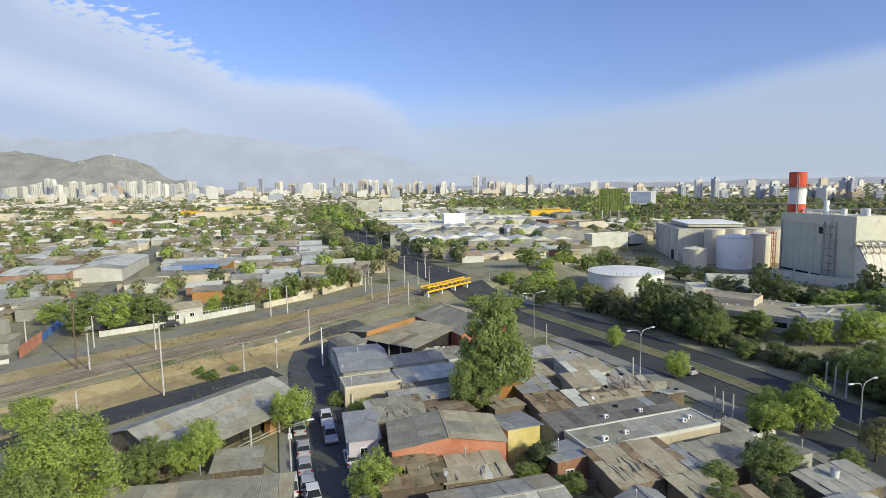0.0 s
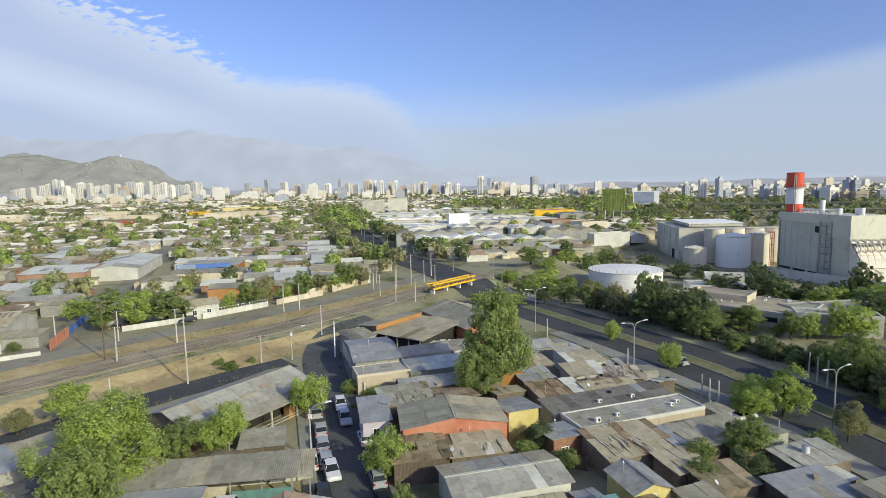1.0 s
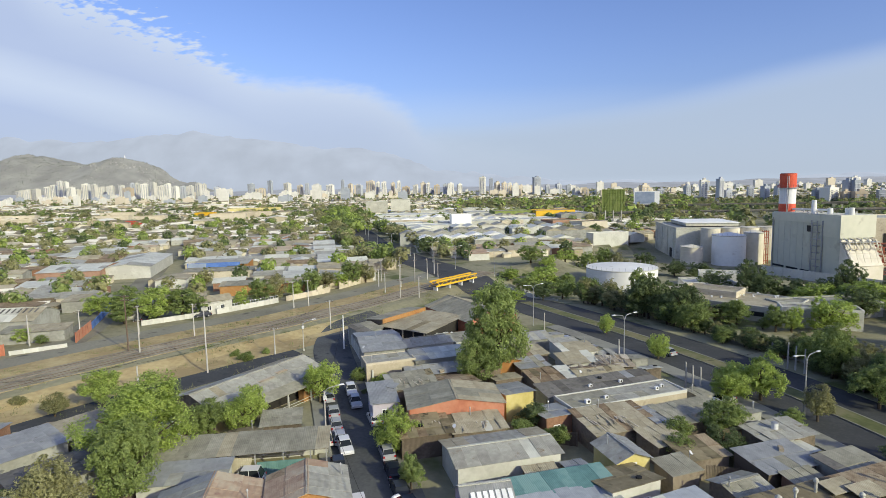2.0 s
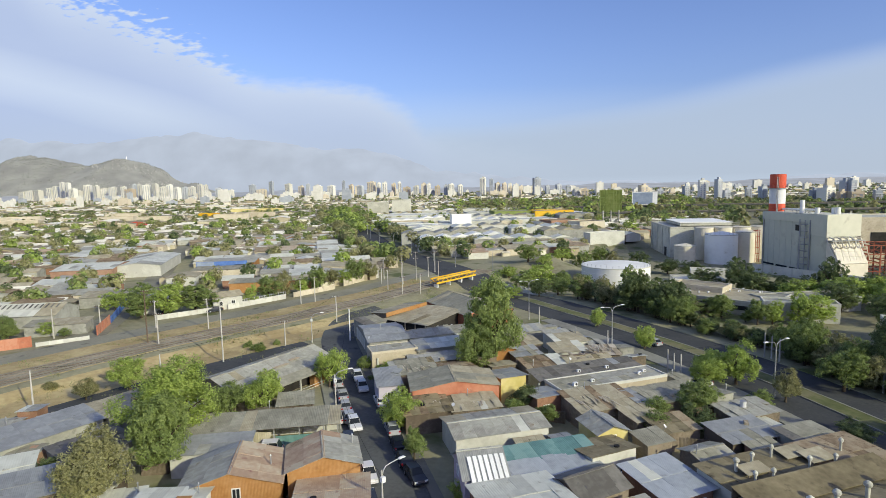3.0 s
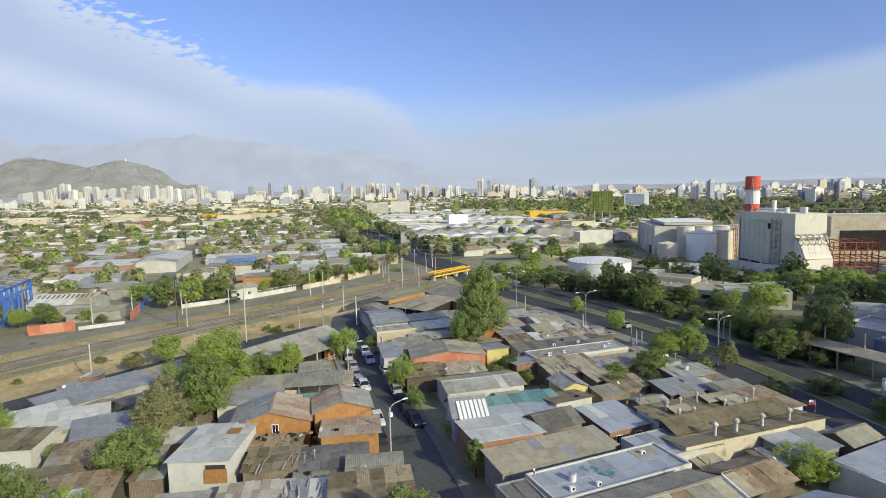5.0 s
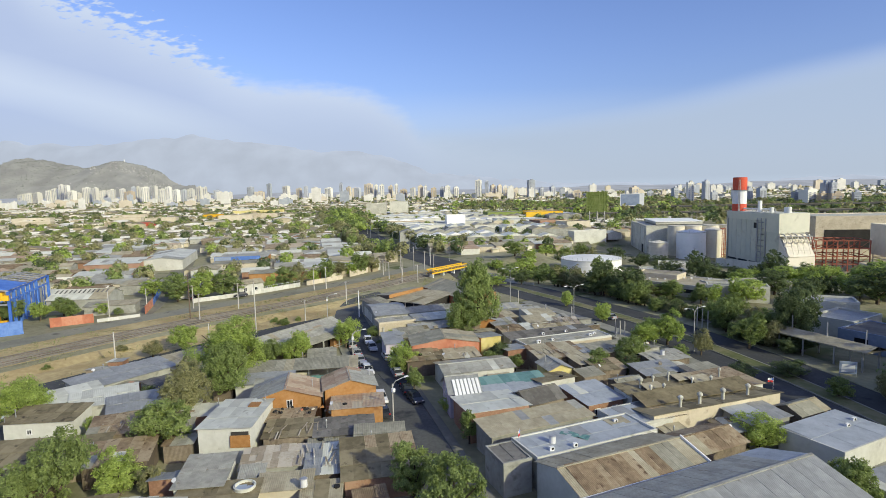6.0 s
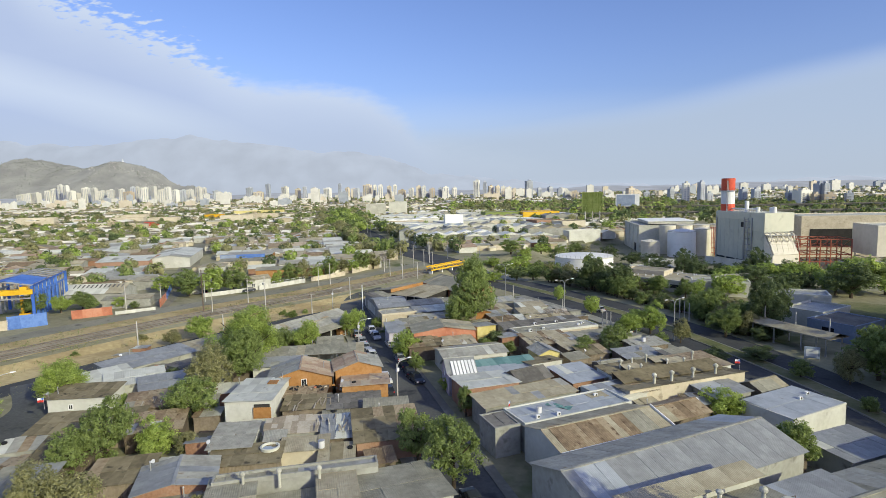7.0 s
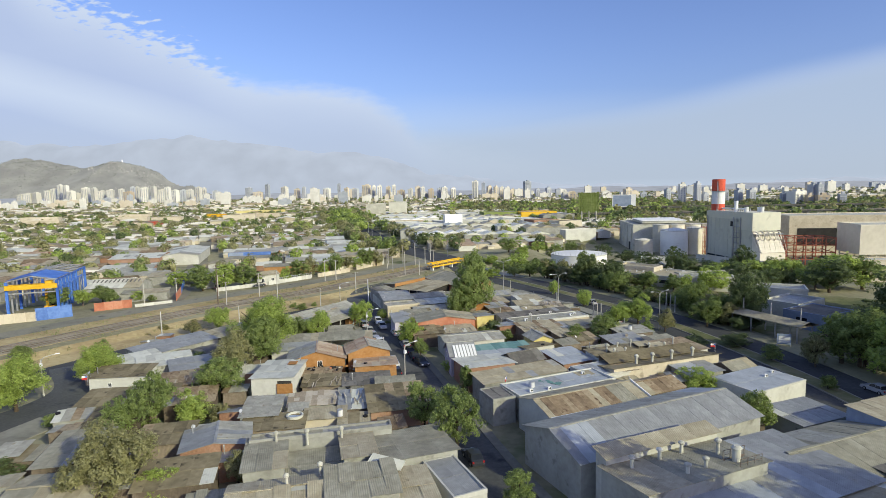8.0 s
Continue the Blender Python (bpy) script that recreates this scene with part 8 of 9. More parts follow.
part("stack", Shape().tube((-0.6, 0.2, -0.5), (-0.6, 0.2, 2.0), 0.42, 0.42, 14).tube((-0.6, 0.2, 2.0), (-0.6, 0.2, 2.25), 0.55, 0.3, 14).mesh("stack", M["concrete"]), pf)
for u in (-1.5, -0.5, 0.5, 1.5):
    for v in (-1.05, 1.05):
        part("railing_post", Shape().tube((u, v, -0.5), (u, v, 1.5), 0.04, 0.04, 5).mesh("railing_post", M["rail_steel"]), pf)
for z in (1.0, 1.48):
    for v in (-1.05, 1.05):
        part("rail", Shape().tube((-1.5, v, z), (1.5, v, z), 0.03, 0.03, 5).mesh("rail", M["rail_steel"]), pf)

# green netting and a loose panel on the flat roof, a round paddling pool on a shack
nt = Shape()
for i in range(6):
    for j in range(3):
        a, b = -1.8 + i * 0.6, -0.6 + j * 0.4
        q = [(a + di * 0.6, b + dj * 0.4, 0.18 + 0.09 * math.sin((i + di) * 1.9 + (j + dj) * 1.3)) for di, dj in ((0, 0), (1, 0), (1, 1), (0, 1))]
        nt.poly(q, [(0, 1, 2, 3)])
ob = new("netting", nt.mesh("netting", M["teal_sheet"]))
ob.matrix_basis = pose(16.3, 20.3, 3.75, 0, 0, -30)
tagged(ob, "crumpled green netting lying on a flat roof", "netting")
ob = new("roof_panel", Shape().box(0, 0, 0.2, 3.0, 2.0, 0.08).mesh("roof_panel", M["tan"]))
ob.matrix_basis = pose(22.6, 24.2, 3.72, 3, 0, 24)
tagged(ob, "loose tan sheet lying on a flat roof", "roof panel")


# ---------------------------------------------------------------- houses of the districts beyond
def plain_house(x, y, w, d, yaw, h, rise, wall, roofm, label, name="house", fall=False):
    """A small house seen from afar: walls and a pitched roof with eaves."""
    t = thing(name, pose(x, y, at(x, y), 0, 0, yaw), label, "house", "houses of the far districts")
    a, b, o = w / 2, d / 2, 0.35
    body_ = Shape()
    if fall:
        body_.poly([(-a, -b, -1), (a, -b, -1), (a, b, -1), (-a, b, -1), (-a, -b, h), (a, -b, h), (a, b, h + rise), (-a, b, h + rise)], [(0, 1, 5, 4), (1, 2, 6, 5), (2, 3, 7, 6), (3, 0, 4, 7)])
        top_ = Shape().poly([(-a - o, -b - o, h - 0.02), (a + o, -b - o, h - 0.02), (a + o, b + o, h + rise + 0.05), (-a - o, b + o, h + rise + 0.05), (-a - o, -b - o, h + 0.1), (a + o, -b - o, h + 0.1), (a + o, b + o, h + rise + 0.17), (-a - o, b + o, h + rise + 0.17)], [(3, 2, 1, 0), (4, 5, 6, 7), (0, 1, 5, 4), (1, 2, 6, 5), (2, 3, 7, 6), (3, 0, 4, 7)])
    else:
        body_.poly([(-a, -b, -1), (a, -b, -1), (a, b, -1), (-a, b, -1), (-a, -b, h), (a, -b, h), (a, b, h), (-a, b, h), (-a, 0, h + rise), (a, 0, h + rise)], [(0, 1, 5, 4), (1, 2, 6, 9, 5), (2, 3, 7, 6), (3, 0, 4, 8, 7)])
        k = rise / b * o
        top_ = Shape().poly([(-a - o, -b - o, h - k), (a + o, -b - o, h - k), (a + o, 0, h + rise), (-a - o, 0, h + rise), (a + o, b + o, h - k), (-a - o, b + o, h - k), (-a - o, -b - o, h - k + 0.14), (a + o, -b - o, h - k + 0.14), (a + o, 0, h + rise + 0.14), (-a - o, 0, h + rise + 0.14), (a + o, b + o, h - k + 0.14), (-a - o, b + o, h - k + 0.14)], [(6, 7, 8, 9), (9, 8, 10, 11), (0, 1, 7, 6), (5, 11, 10, 4), (0, 6, 9, 11, 5, 3), (1, 2, 4, 10, 8, 7)])
    part("wall", body_.mesh("wall", M[wall]), t)
    part("roof", top_.mesh("roof", M[roofm]), t)
    return t


def near_any(x, y, spots, r):
    return any((x - a) ** 2 + (y - b) ** 2 < (r + c) ** 2 for a, b, c in spots)


taken = [(-149, 208, 16), (-137, 215, 13), (-135, 236, 13), (-98, 222, 12), (-92, 204, 12), (-104, 148, 9), (-112, 127, 10), (-124, 108, 24), (-84, 134, 6), (-66, 137, 6), (-62, 166, 13), (61, 352, 8), (46, 366, 13), (92, 380, 14), (76, 398, 14), (84, 300, 12), (121, 424, 8), (-12, 375, 24), (-36, 395, 16), (22, 470, 28), (-50, 455, 24), (10, 410, 24), (62, 440, 20), (-284, 478, 10)]
SIDE = spline([(-86, 104), (-91, 122), (-101, 150), (-113, 184), (-134, 238), (-170, 330)])
rng = random.Random(77)
WALLS, ROOFS = ("cream_wall", "white_wall", "grey_wall", "brick", "cream_wall", "wood_wall"), ("tan", "white_sheet", "tan", "white_sheet", "zinc", "rust", "salmon_sheet", "tan", "white_sheet", "zinc")
WALL_WORD = {"cream_wall": "cream", "white_wall": "white", "grey_wall": "grey", "brick": "brick", "wood_wall": "boarded"}
ROOF_WORD = {"tan": "tan", "grey_sheet": "grey", "zinc": "zinc", "white_sheet": "whitish", "rust": "rusty", "salmon_sheet": "salmon"}
GRID = 14.0
c_, s_ = math.cos(radians(GRID)), math.sin(radians(GRID))
lots, leafy, kept = [], [], []
for row_ in range(0, 40):
    for col_ in range(-46, 40):
        u, v = col_ * 11.0 + (row_ % 2) * 0, row_ * 10.5 + (row_ // 2) * 5.0
        x, y = 20 + u * c_ - v * s_, 110 + u * s_ + v * c_
        if not (118 < y < 520) or abs(x) > 0.9 * y + 70:
            continue
        lots.append((x, y))
near_y = [p for p in lots]
LX, LY_ = np.array([p[0] for p in near_y]), np.array([p[1] for p in near_y])
SR, SA, SS = side_of(RAIL, LX, LY_), side_of(AVENUE, LX, LY_), side_of(SIDE, LX, LY_)
for (x, y), sr, sa, ss in zip(near_y, SR, SA, SS):
    if abs(sa) < 17 or abs(ss) < 10 or near_any(x, y, taken, 5):
        continue
    west = sr > 26 or (y > 240 and sa > 0)
    mid_ = sa < 0 and y > 270 and x < 60
    if not (west or mid_):
        continue
    if west and not (x < 0 or y > 240):
        continue
    jx, jy = x + rng.uniform(-1.2, 1.2), y + rng.uniform(-1.2, 1.2)
    if rng.random() < 0.12:
        leafy.append((jx, jy))
        continue
    spot = (jx, jy, rng.uniform(9, 11.6), rng.uniform(7.8, 10.2), GRID + rng.choice((0, 0, 0, 90)) + rng.uniform(-3, 3), rng.uniform(2.4, 3.3), rng.uniform(0.5, 1.4))
    kept.append((math.hypot(jx, jy), spot))
    for _ in range(3):
        if rng.random() < 0.2:
            leafy.append((jx + rng.uniform(-5, 5), jy + rng.uniform(3.5, 6)))
kept.sort()
for i, (_, spot) in enumerate(kept):
    if i >= 290:
        break
    wall_, roof_ = rng.choice(WALLS), rng.choice(ROOFS)
    plain_house(*spot, wall_, roof_, f"small {WALL_WORD[wall_]} house with {ROOF_WORD[roof_]} sheet roof", fall=rng.random() < 0.4)
later_houses = [spot for _, spot in kept[290:]]
later_trees = [(x, y, rng.uniform(2.2, 4.4)) for x, y in leafy]
for i in range(150):      # trees lining the avenue further on
    k = rng.randrange(find(AVENUE, 225), len(AVENUE) - 2)
    p = offset_line(AVENUE, rng.choice((-1, 1)) * rng.uniform(11, 22))[k]
    later_trees.append((float(p[0]), float(p[1]), rng.uniform(3.2, 5.4)))


# ---------------------------------------------------------------- city towers on the skyline
def tower(x, y, w, d, h, mat):
    word = {"tower": "pale", "tower_tan": "tan", "tower_grey": "grey"}[mat]
    yaw = (x * 13 + y * 7) % 34 - 17
    t = thing("apartment_tower", pose(x, y, 0, 0, 0, yaw), f"tall {word} apartment tower on the skyline", "tower block", "skyline towers")
    part("wall", Shape().box(0, 0, h / 2 - 2, w, d, h + 4).mesh("wall", M[mat]), t)
    k = max(2, int(w / 6))
    for i in range(k):
        part("window_band", Shape().box(-w / 2 + (i + 0.5) * w / k, -d / 2, h / 2 - 1, w / k * 0.42, 0.7, h - 5).mesh("window_band", M["tower_band"]), t)
    fl = int(h / 3.0)
    slabs = Shape()
    for i in range(2, fl):
        slabs.box(0, -d / 2 - 0.25, i * 3.0, w * 0.985, 0.8, 0.9)
    tagged(part("balcony", slabs.mesh("balcony", M[mat]), t), kind="stuff")
    part("roof_house", Shape().box(w * 0.1, 0, h + 1.2, w * 0.4, d * 0.5, 3.4).mesh("roof_house", M[mat]), t)


tower(-1782, 2300, 26, 22, 42, "tower")
tower(-1752, 2300, 29, 22, 46, "tower")
tower(-1717, 2300, 26, 22, 48, "tower")
tower(-1666, 2300, 22, 22, 56, "tower")
tower(-1642, 2300, 18, 18, 63, "tower")
tower(-1599, 2277, 16, 16, 78, "tower")
tower(-1539, 2223, 16, 16, 74, "tower")
tower(-1506, 2201, 24, 22, 52, "tower")
tower(-1504, 2232, 21, 21, 43, "tower")
tower(-1475, 2248, 25, 22, 64, "tower")
tower(-1418, 2212, 16, 16, 61, "tower")
tower(-1399, 2233, 25, 22, 50, "tower")
tower(-1343, 2197, 24, 22, 53, "tower")
tower(-1288, 2177, 17, 17, 55, "tower")
tower(-1136, 1956, 28, 22, 43, "tower_tan")
tower(-1150, 2009, 14, 14, 60, "tower_grey")
tower(-1152, 2041, 15, 15, 60, "tower")
tower(-1083, 1967, 22, 22, 57, "tower")
tower(-1047, 1959, 14, 14, 60, "tower")
tower(-984, 1890, 21, 21, 48, "tower")
tower(-1006, 1977, 16, 16, 56, "tower")
tower(-927, 1868, 18, 18, 45, "tower")
tower(-908, 1884, 15, 15, 45, "tower_grey")
tower(-893, 1903, 18, 18, 46, "tower")
tower(-834, 1837, 15, 15, 53, "tower")
tower(-784, 1765, 11, 11, 50, "tower")
tower(-967, 2300, 22, 22, 42, "tower_grey")
tower(-827, 2300, 22, 22, 51, "tower_grey")
tower(-749, 2300, 15, 15, 63, "tower_grey")
tower(-790, 2300, 37, 22, 32, "tower_tan")
tower(-666, 2257, 22, 22, 51, "tower")
tower(-585, 2146, 17, 17, 41, "tower_tan")
tower(-552, 2120, 13, 13, 48, "tower_grey")
tower(-547, 2245, 18, 18, 44, "tower")
tower(-467, 2131, 24, 22, 41, "tower")
tower(-401, 2034, 10, 10, 56, "tower_grey")
tower(-360, 1961, 14, 14, 41, "tower_tan")
tower(-331, 1975, 19, 19, 37, "tower_grey")
tower(-274, 1855, 24, 22, 49, "tower_tan")
tower(-247, 1833, 12, 12, 46, "tower")
tower(-223, 1796, 14, 14, 46, "tower")
tower(-196, 1809, 13, 13, 42, "tower_tan")
tower(-174, 1774, 11, 11, 46, "tower")
tower(-153, 1791, 20, 20, 29, "tower_tan")
tower(-121, 1765, 14, 14, 33, "tower")
tower(-95, 1711, 12, 12, 40, "tower_tan")
tower(-78, 1697, 11, 11, 39, "tower")
tower(-53, 1709, 16, 16, 32, "tower_tan")
tower(-11, 1627, 16, 16, 36, "tower")
tower(-27, 1655, 11, 11, 34, "tower_grey")
tower(15, 1652, 13, 13, 33, "tower")
tower(78, 1570, 15, 15, 52, "tower")
tower(101, 1567, 10, 10, 47, "tower_grey")
tower(112, 1487, 12, 12, 36, "tower_tan")
tower(129, 1474, 11, 11, 35, "tower_tan")
tower(146, 1474, 12, 12, 26, "tower_tan")
tower(163, 1447, 16, 16, 22, "tower_tan")
tower(208, 1439, 17, 17, 47, "tower_grey")
tower(248, 1520, 10, 10, 26, "tower_grey")
tower(269, 1472, 12, 12, 29, "tower_grey")
tower(296, 1478, 12, 12, 25, "tower_grey")
tower(268, 1244, 12, 12, 20, "tower")
tower(281, 1222, 14, 14, 19, "tower_tan")
tower(338, 1013, 13, 13, 26, "tower_tan")
tower(370, 1019, 10, 10, 18, "tower_grey")
tower(386, 943, 8, 9, 24, "tower_grey")
tower(398, 909, 10, 10, 33, "tower")
tower(414, 887, 8, 9, 34, "tower_grey")
tower(435, 904, 9, 9, 16, "tower_grey")
tower(450, 865, 8, 9, 21, "tower_grey")
tower(458, 839, 9, 9, 22, "tower_grey")
tower(469, 822, 10, 10, 22, "tower_grey")
tower(481, 754, 10, 10, 17, "tower_grey")
tower(485, 736, 15, 15, 20, "tower")
tower(507, 734, 8, 9, 29, "tower_grey")
tower(512, 728, 8, 9, 29, "tower_grey")
tower(496, 722, 8, 9, 15, "tower_tan")
tower(505, 709, 14, 14, 15, "tower_tan")
tower(527, 702, 8, 9, 16, "tower_grey")


# ---------------------------------------------------------------- far roofs and woods
def city_mesh(spots, name, label):
    """Many low houses with pitched roofs, joined."""
    sh = Shape()
    for x, y, w, d, yaw, h, ri in spots:
        c, s = math.cos(radians(yaw)), math.sin(radians(yaw))
        z0 = 0.0
        loc = [(-w / 2, -d / 2, -1), (w / 2, -d / 2, -1), (w / 2, d / 2, -1), (-w / 2, d / 2, -1), (-w / 2, -d / 2, h), (w / 2, -d / 2, h), (w / 2, d / 2, h), (-w / 2, d / 2, h), (-w / 2, 0, h + ri), (w / 2, 0, h + ri)]
        pts_ = [(x + p * c - q * s, y + p * s + q * c, z) for p, q, z in loc]
        sh.poly(pts_, [(0, 1, 5, 4), (1, 2, 6, 9, 5), (2, 3, 7, 6), (3, 0, 4, 8, 7)], 1)
        o = 0.4
        eave = [(-w / 2 - o, -d / 2 - o, h - 0.15), (w / 2 + o, -d / 2 - o, h - 0.15), (w / 2 + o, 0, h + ri + 0.08), (-w / 2 - o, 0, h + ri + 0.08), (w / 2 + o, d / 2 + o, h - 0.15), (-w / 2 - o, d / 2 + o, h - 0.15)]
        sh.poly([(x + p * c - q * s, y + p * s + q * c, z) for p, q, z in eave], [(0, 1, 2, 3), (4, 5, 3, 2)], 0)
    return tagged(new(name, sh.mesh(name, M["far_roof"], M["far_wall"])), label, "houses", kind="stuff")


def scatter_city(seed, n, y0, y1, name, label):
    r = np.random.RandomState(seed)
    y = np.sqrt(r.uniform(y0 ** 2, y1 ** 2, n))
    x = r.uniform(-0.95, 0.95, n) * y
    keep = (np.abs(side_of(AVENUE, x, y)) > 18) & ~((x > 0.11 * y) & (y < 900)) & ~((np.abs(x - 5) < 70) & (y < 680))
    spots = []
    for a, b in zip(x[keep].tolist(), y[keep].tolist()):
        w, d, h = r.uniform(8, 16), r.uniform(7, 11), r.uniform(2.8, 4.6)
        if r.rand() < 0.05:
            w, d, h = w * 2.2, d * 1.6, h * 1.7
        spots.append((a, b, w, d, GRID + r.choice((0, 90)) + r.uniform(-5, 5), h, r.uniform(0.6, 1.6)))
    return city_mesh(spots, name, label)


def scatter_woods(seed, spots, name, mat, label, blades=16, size=1.2):
    """Many far crowns of loose leaf blades, in one object."""
    r = np.random.RandomState(seed)
    n = len(spots)
    sp = np.array(spots)
    cen = np.repeat(sp[:, :3], blades, 0)
    rad = np.repeat(sp[:, 3], blades)[:, None]
    d = r.normal(size=(n * blades, 3))
    d /= np.linalg.norm(d, axis=1)[:, None]
    lump = r.uniform(-1, 1, (n, 6, 3))
    lump /= np.linalg.norm(lump, axis=2)[:, :, None]
    near_lump = np.einsum("nkc,nbc->nbk", lump, d.reshape(n, blades, 3)).max(2).reshape(-1, 1)
    d *= r.uniform(0.6, 1.0, (n * blades, 1)) * (0.62 + 0.5 * np.maximum(near_lump, 0) ** 3)
    p = cen + d * rad * np.array([1, 1, 0.9])
    nrm = d + r.normal(size=d.shape) * 0.3 + np.array([0, 0, 0.2])
    nrm /= np.linalg.norm(nrm, axis=1)[:, None]
    ta = np.cross(nrm, r.normal(size=d.shape))
    ta /= np.linalg.norm(ta, axis=1)[:, None]
    bi = np.cross(nrm, ta)
    s = size * rad * 0.33 * r.uniform(0.7, 1.3, (n * blades, 1))
    v = np.stack([p - ta * s, p - bi * s * 0.8, p + ta * s, p + bi * s * 0.8], 1).reshape(-1, 3)
    m_ = bpy.data.meshes.new(name)
    m_.from_pydata(v.tolist(), [], np.arange(len(v)).reshape(-1, 4).tolist())
    m_.materials.append(mat)
    return tagged(new(name, m_), label, "woods", kind="stuff")


yard_sheds = []
rng = random.Random(31)
for _, (x, y, w, d, yaw, h, ri) in kept:
    for k in range(2):
        a, b = rng.uniform(-w * 0.5, w * 0.5), (d / 2 + rng.uniform(1.0, 3.0)) * rng.choice((-1, 1))
        c, s = math.cos(radians(yaw)), math.sin(radians(yaw))
        yard_sheds.append((x + a * c - b * s, y + a * s + b * c, rng.uniform(3, 7), rng.uniform(2.5, 4.5), yaw + rng.choice((0, 90)), at(x, y) + rng.uniform(2.0, 2.8), rng.uniform(0.2, 0.6)))
city_mesh(yard_sheds, "yard_sheds", "small sheds and lean-tos in the yards across the railway")
city_mesh(later_houses, "far_houses", "low houses with grey and tan roofs across the railway")
scatter_city(1, 4200, 480, 1150, "far_houses", "many low houses with pale and tan roofs")
scatter_city(2, 2600, 1150, 2300, "far_houses", "distant low houses with pale roofs")
r_ = np.random.RandomState(8)
groups = {"leaf_mid": [], "leaf_dark": [], "leaf_bright": [], "leaf_olive": []}
for lo, hi, n in ((470, 900, 1900), (900, 2200, 2600)):
    y = np.sqrt(r_.uniform(lo ** 2, hi ** 2, n))
    x = r_.uniform(-0.95, 0.95, n) * y
    for a, b in zip(x, y):
        q = r_.uniform(2.6, 5.0)
        groups[("leaf_mid", "leaf_olive", "leaf_dark", "leaf_olive")[r_.randint(4)]].append((a, b, q * 0.9 + 1, q))
for i in range(620):      # park belt towards the towers, and the woods beyond the works
    a = r_.uniform(0.0, 0.42)
    b = r_.uniform(560, 980)
    groups[("leaf_mid", "leaf_olive", "leaf_olive", "leaf_bright")[r_.randint(4)]].append((a * b, b, r_.uniform(4, 8), r_.uniform(4, 7)))
for i in range(240):
    b = r_.uniform(330, 760)
    a = r_.uniform(0.32, 0.95)
    groups[("leaf_mid", "leaf_dark", "leaf_olive")[r_.randint(3)]].append((a * b, b, r_.uniform(3, 7), r_.uniform(3.5, 6)))
for i in range(170):
    b = r_.uniform(400, 760)
    a = -0.235 * b + 22 + r_.uniform(-4, 24) * (1 if r_.rand() < 0.7 else -0.6)
    groups[("leaf_mid", "leaf_bright")[r_.randint(2)]].append((a, b, r_.uniform(4, 8), r_.uniform(3, 5)))
for i, (k, spots) in enumerate(groups.items()):
    scatter_woods(30 + i, spots, "far_trees", M[k], "far tree crowns between the roofs", 30, 0.98)

near_woods = {"leaf_mid": [], "leaf_dark": [], "leaf_bright": [], "leaf_olive": []}
for i, (x, y, q) in enumerate(later_trees):
    near_woods[("leaf_mid", "leaf_olive", "leaf_bright", "leaf_olive", "leaf_olive", "leaf_dark")[i % 6]].append((x, y, at(x, y) + q * 1.0 + 0.6, q))
for i, (k, spots) in enumerate(near_woods.items()):
    scatter_woods(60 + i, spots, "garden_trees", M[k], "garden trees between the houses across the railway", 210, 0.47)

# raised road beyond the works
for nm, y, h in (("viaduct", 480, 6.0), ("viaduct", 590, 7.0)):
    t = thing(nm, pose(330, y, 0, 0, 0, -5), "long dark raised road beyond the works", "viaduct")
    part("deck", Shape().box(0, 0, h, 520, 10, 1.4).mesh("deck", M["asphalt"]), t)
    part("side_wall", Shape().box(0, -5, h + 1.0, 520, 0.3, 1.2).mesh("side_wall", M["dark_sheet"]), t)
    for i in range(18):
        part("pier", Shape().box(-250 + i * 29, 0, h / 2 - 1, 2.0, 7, h + 1.6).mesh("pier", M["grey_wall"]), t)


# ---------------------------------------------------------------- pale blocks filling the skyline
r_ = np.random.RandomState(19)
for mat_, n_, word_ in (("tower", 130, "white"), ("tower_tan", 60, "tan"), ("tower_grey", 36, "grey")):
    sh_ = Shape()
    for k in range(n_):
        y_ = r_.uniform(1250, 2250)
        x_ = r_.uniform(-0.9, 0.9) * y_
        big = 0.5 if x_ > 0.12 * y_ else 1.0
        w_, d_, h_ = r_.uniform(9, 24), r_.uniform(9, 16), (r_.uniform(9, 22) + (r_.uniform(8, 20) if r_.rand() < 0.25 else 0)) * (0.6 + 0.4 * big)
        sh_.box(x_, y_, h_ / 2 - 2, w_, d_, h_ + 4)
        sh_.box(x_ + w_ * 0.1, y_, h_ + 1, w_ * 0.3, d_ * 0.5, 3.5)
    tagged(new("far_blocks", sh_.mesh("far_blocks", M[mat_])), f"distant low {word_} blocks along the skyline", "buildings", kind="stuff")


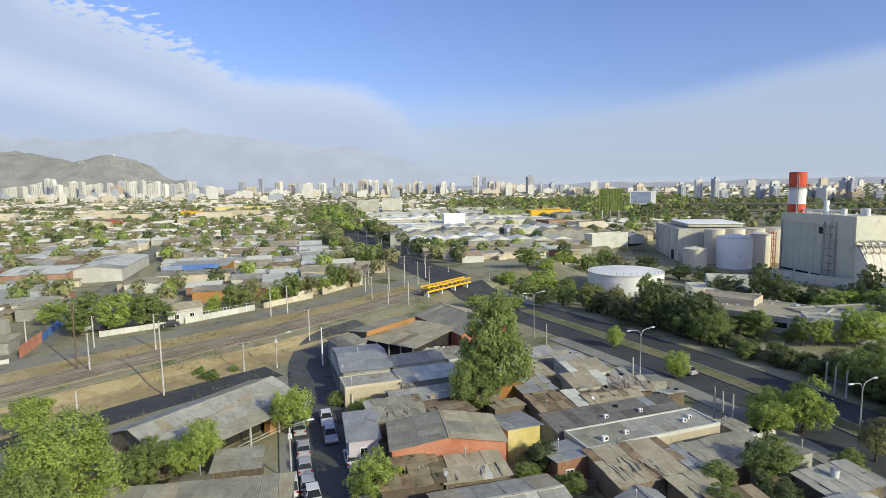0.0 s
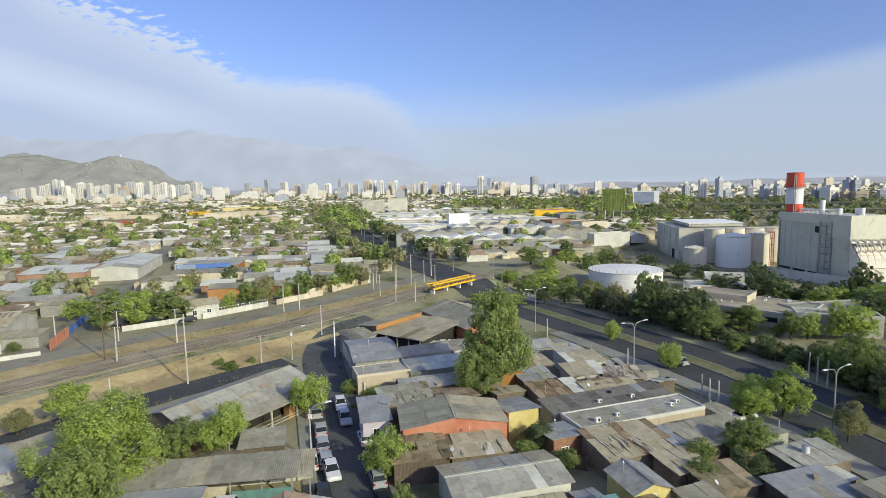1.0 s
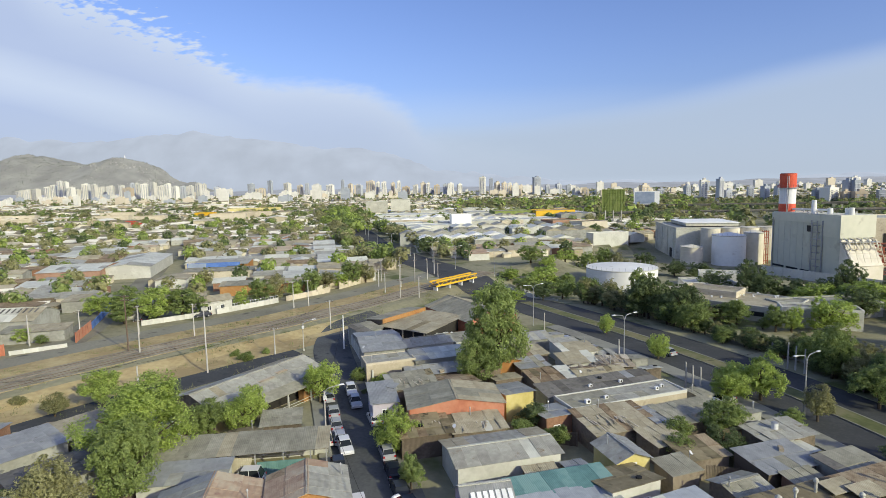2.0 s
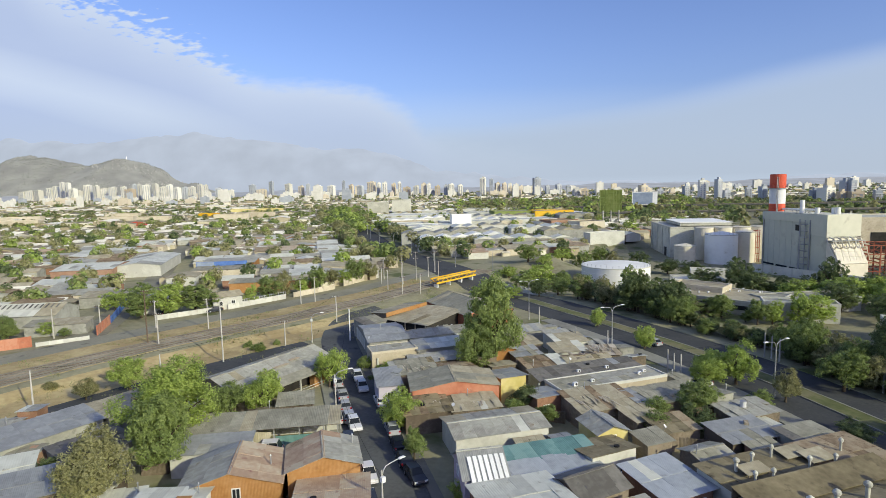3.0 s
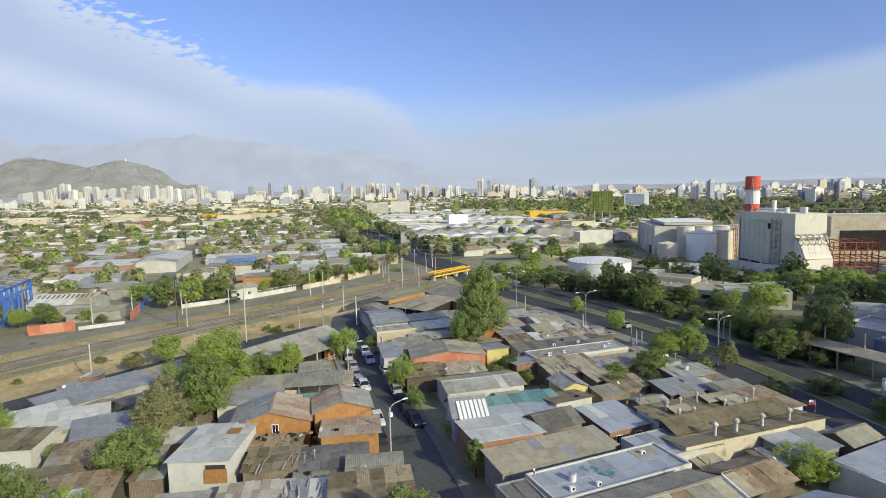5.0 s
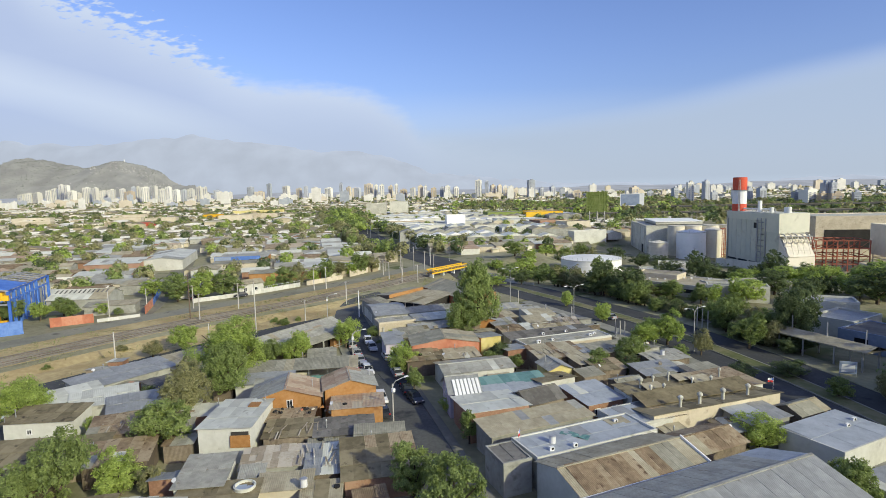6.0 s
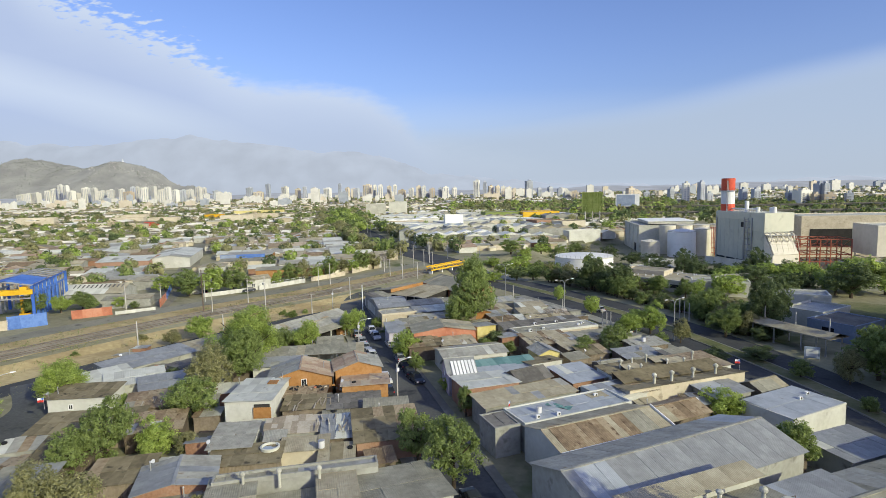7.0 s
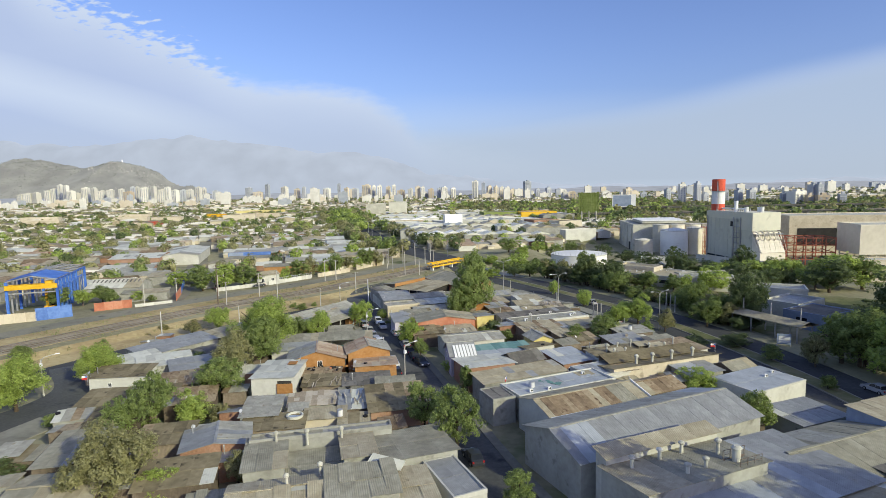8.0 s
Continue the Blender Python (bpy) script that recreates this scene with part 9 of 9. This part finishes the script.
# ---------------------------------------------------------------- hill and mountains
def ridge(name, profile, y, depth, mat, label, rough, seed, rows=26, step=14.0, kind="structure"):
    """A long rise of land with an uneven crest: profile gives crest heights over x."""
    xs = np.arange(profile[0][0], profile[-1][0] + 1, step)
    crest = np.interp(xs, [p[0] for p in profile], [p[1] for p in profile])
    verts, faces = [], []
    for j in range(rows):
        v = j / (rows - 1)
        for x_, h_ in zip(xs, crest):
            up = math.sin(min(v / 0.72, 1.0) * math.pi / 2) ** 1.15 if v < 0.72 else 1 - (v - 0.72) / 0.28 * 0.7
            nz = noise.fractal(Vector((x_ * 0.0035, v * 2.6 + seed, seed)), 0.9, 2.1, 7)
            gully = abs(noise.noise(Vector((x_ * 0.006 + v * 0.5, seed * 3.1, v * 0.8))))
            z_ = h_ * up + rough * nz * (0.25 + up) * 0.6 - rough * gully * up
            verts.append((x_, y + (v - 0.72) * depth + 40 * nz, max(z_, -20) if v > 0.02 else -30))
    n = len(xs)
    for j in range(rows - 1):
        for i in range(n - 1):
            faces.append((j * n + i, j * n + i + 1, (j + 1) * n + i + 1, (j + 1) * n + i))
    m_ = bpy.data.meshes.new(name)
    m_.from_pydata(verts, [], faces)
    m_.materials.append(mat)
    m_.polygons.foreach_set("use_smooth", [True] * len(m_.polygons))
    return tagged(new(name, m_), label, "mountain" if name != "hill" else "hill", kind=kind)


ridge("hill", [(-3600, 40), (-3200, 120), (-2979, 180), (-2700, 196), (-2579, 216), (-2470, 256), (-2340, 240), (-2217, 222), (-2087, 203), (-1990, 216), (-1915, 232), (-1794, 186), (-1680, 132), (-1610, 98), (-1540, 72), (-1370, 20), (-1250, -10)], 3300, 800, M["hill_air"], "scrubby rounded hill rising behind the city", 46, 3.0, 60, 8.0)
r_ = np.random.RandomState(12)
slope = bpy.data.objects["hill"].data.vertices
scrub = []
for k in r_.randint(0, len(slope), 15000):
    p = slope[int(k)].co
    if p.z > 10 and noise.noise(Vector((p.x * 0.006, p.y * 0.004, 3.3))) + 0.25 * (p.z / 200) > 0.1:
        scrub.append((p.x + r_.uniform(-5, 5), p.y + r_.uniform(-8, 8), p.z + 1.0, r_.uniform(1.6, 3.6)))
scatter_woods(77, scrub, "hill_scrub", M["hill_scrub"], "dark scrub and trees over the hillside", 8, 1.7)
# same haze glow put into the bare earth colour
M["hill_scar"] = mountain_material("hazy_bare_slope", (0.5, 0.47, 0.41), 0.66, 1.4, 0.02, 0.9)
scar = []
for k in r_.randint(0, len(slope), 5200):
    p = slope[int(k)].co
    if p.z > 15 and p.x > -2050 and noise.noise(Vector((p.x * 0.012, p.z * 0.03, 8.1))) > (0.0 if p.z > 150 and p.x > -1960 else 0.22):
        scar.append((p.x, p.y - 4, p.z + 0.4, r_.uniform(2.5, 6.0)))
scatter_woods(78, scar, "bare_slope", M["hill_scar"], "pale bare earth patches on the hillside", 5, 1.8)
st = thing("hilltop_statue", pose(-1910, 3290, 224), "tiny white statue on the hilltop", "statue")
part("figure", Shape().tube((0, 0, -10), (0, 0, 4), 5, 3.4, 8).tube((0, 0, 4), (0, 0, 15), 2.4, 1.2, 8).mesh("figure", M["white_paint"]), st)
# its pale blue is haze put into the emission colour
ridge("mountain_range", [(-4700, 430), (-4300, 455), (-3573, 483), (-3200, 450), (-2894, 440), (-2500, 480), (-2208, 505), (-1984, 481), (-1624, 448), (-1400, 400), (-1221, 366), (-900, 350), (-679, 343), (-480, 285), (-321, 216), (-51, 145), (311, 111), (944, 47), (1600, 20), (2298, 6), (2800, 40), (3193, 67), (3499, 30), (4086, 74), (4400, 40)], 4650, 700, M["range"], "mountain range with haze put into its pale blue glow", 42, 7.0, 22, 26.0)
# added low ridge; its glow imitates haze over the far plain
ridge("foothills", [(-3200, 18), (-2400, 26), (-1600, 22), (-900, 26), (-300, 20), (300, 26), (900, 20), (1500, 30), (2000, 24), (2600, 34), (3200, 22)], 2750, 500, M["plain"], "low added ridge whose glow stands in for horizon haze", 8, 5.0, 12, 26.0)


# ---------------------------------------------------------------- dry weeds along the railway and the yards
def weeds(seed, spots, name, mat, label):
    """Loose tufts of thin upright blades, in one object."""
    r = np.random.RandomState(seed)
    v, n = [], 0
    for x, y, q in spots:
        z = at(x, y)
        for k in range(9):
            a, s = r.uniform(0, 6.28), q * r.uniform(0.5, 1.2)
            bx, by = x + r.normal() * q * 0.6, y + r.normal() * q * 0.6
            lx, ly = math.cos(a) * s * 0.5, math.sin(a) * s * 0.5
            wx, wy = -math.sin(a) * 0.09 * s, math.cos(a) * 0.09 * s
            v += [(bx - wx, by - wy, z - 0.05), (bx + wx, by + wy, z - 0.05), (bx + lx, by + ly, z + s * r.uniform(0.4, 0.9))]
    m_ = bpy.data.meshes.new(name)
    m_.from_pydata(v, [], np.arange(len(v)).reshape(-1, 3).tolist())
    m_.materials.append(mat)
    return tagged(new(name, m_), label, "weeds", kind="stuff")


r_ = np.random.RandomState(41)
dry, green = [], []
hi_ = find(RAIL, 175)
for lo_off, hi_off, n_ in ((4.4, 11.2, 1700), (-13.0, -4.4, 1900), (-3.8, 3.8, 800), (-26.0, -13.0, 700)):
    for k in range(n_):
        i_, o_ = r_.randint(find(RAIL, -30), hi_), r_.uniform(lo_off, hi_off)
        p, q = np.array(RAIL[i_]), np.array(RAIL[i_ + 1])
        d = (q - p) / np.linalg.norm(q - p)
        c = p + (q - p) * r_.rand() + np.array([-d[1], d[0]]) * o_
        clump = noise.noise(Vector((c[0] * 0.11, c[1] * 0.11, 2.0)))
        if clump > -0.05:
            (dry if r_.rand() < 0.75 else green).append((float(c[0]), float(c[1]), r_.uniform(0.25, 0.75)))
weeds(1, dry, "dry_grass", M["leaf_olive"], "dry straw-coloured grass tufts beside the tracks")
weeds(2, green, "weeds", M["leaf_mid"], "low green weeds beside the tracks")
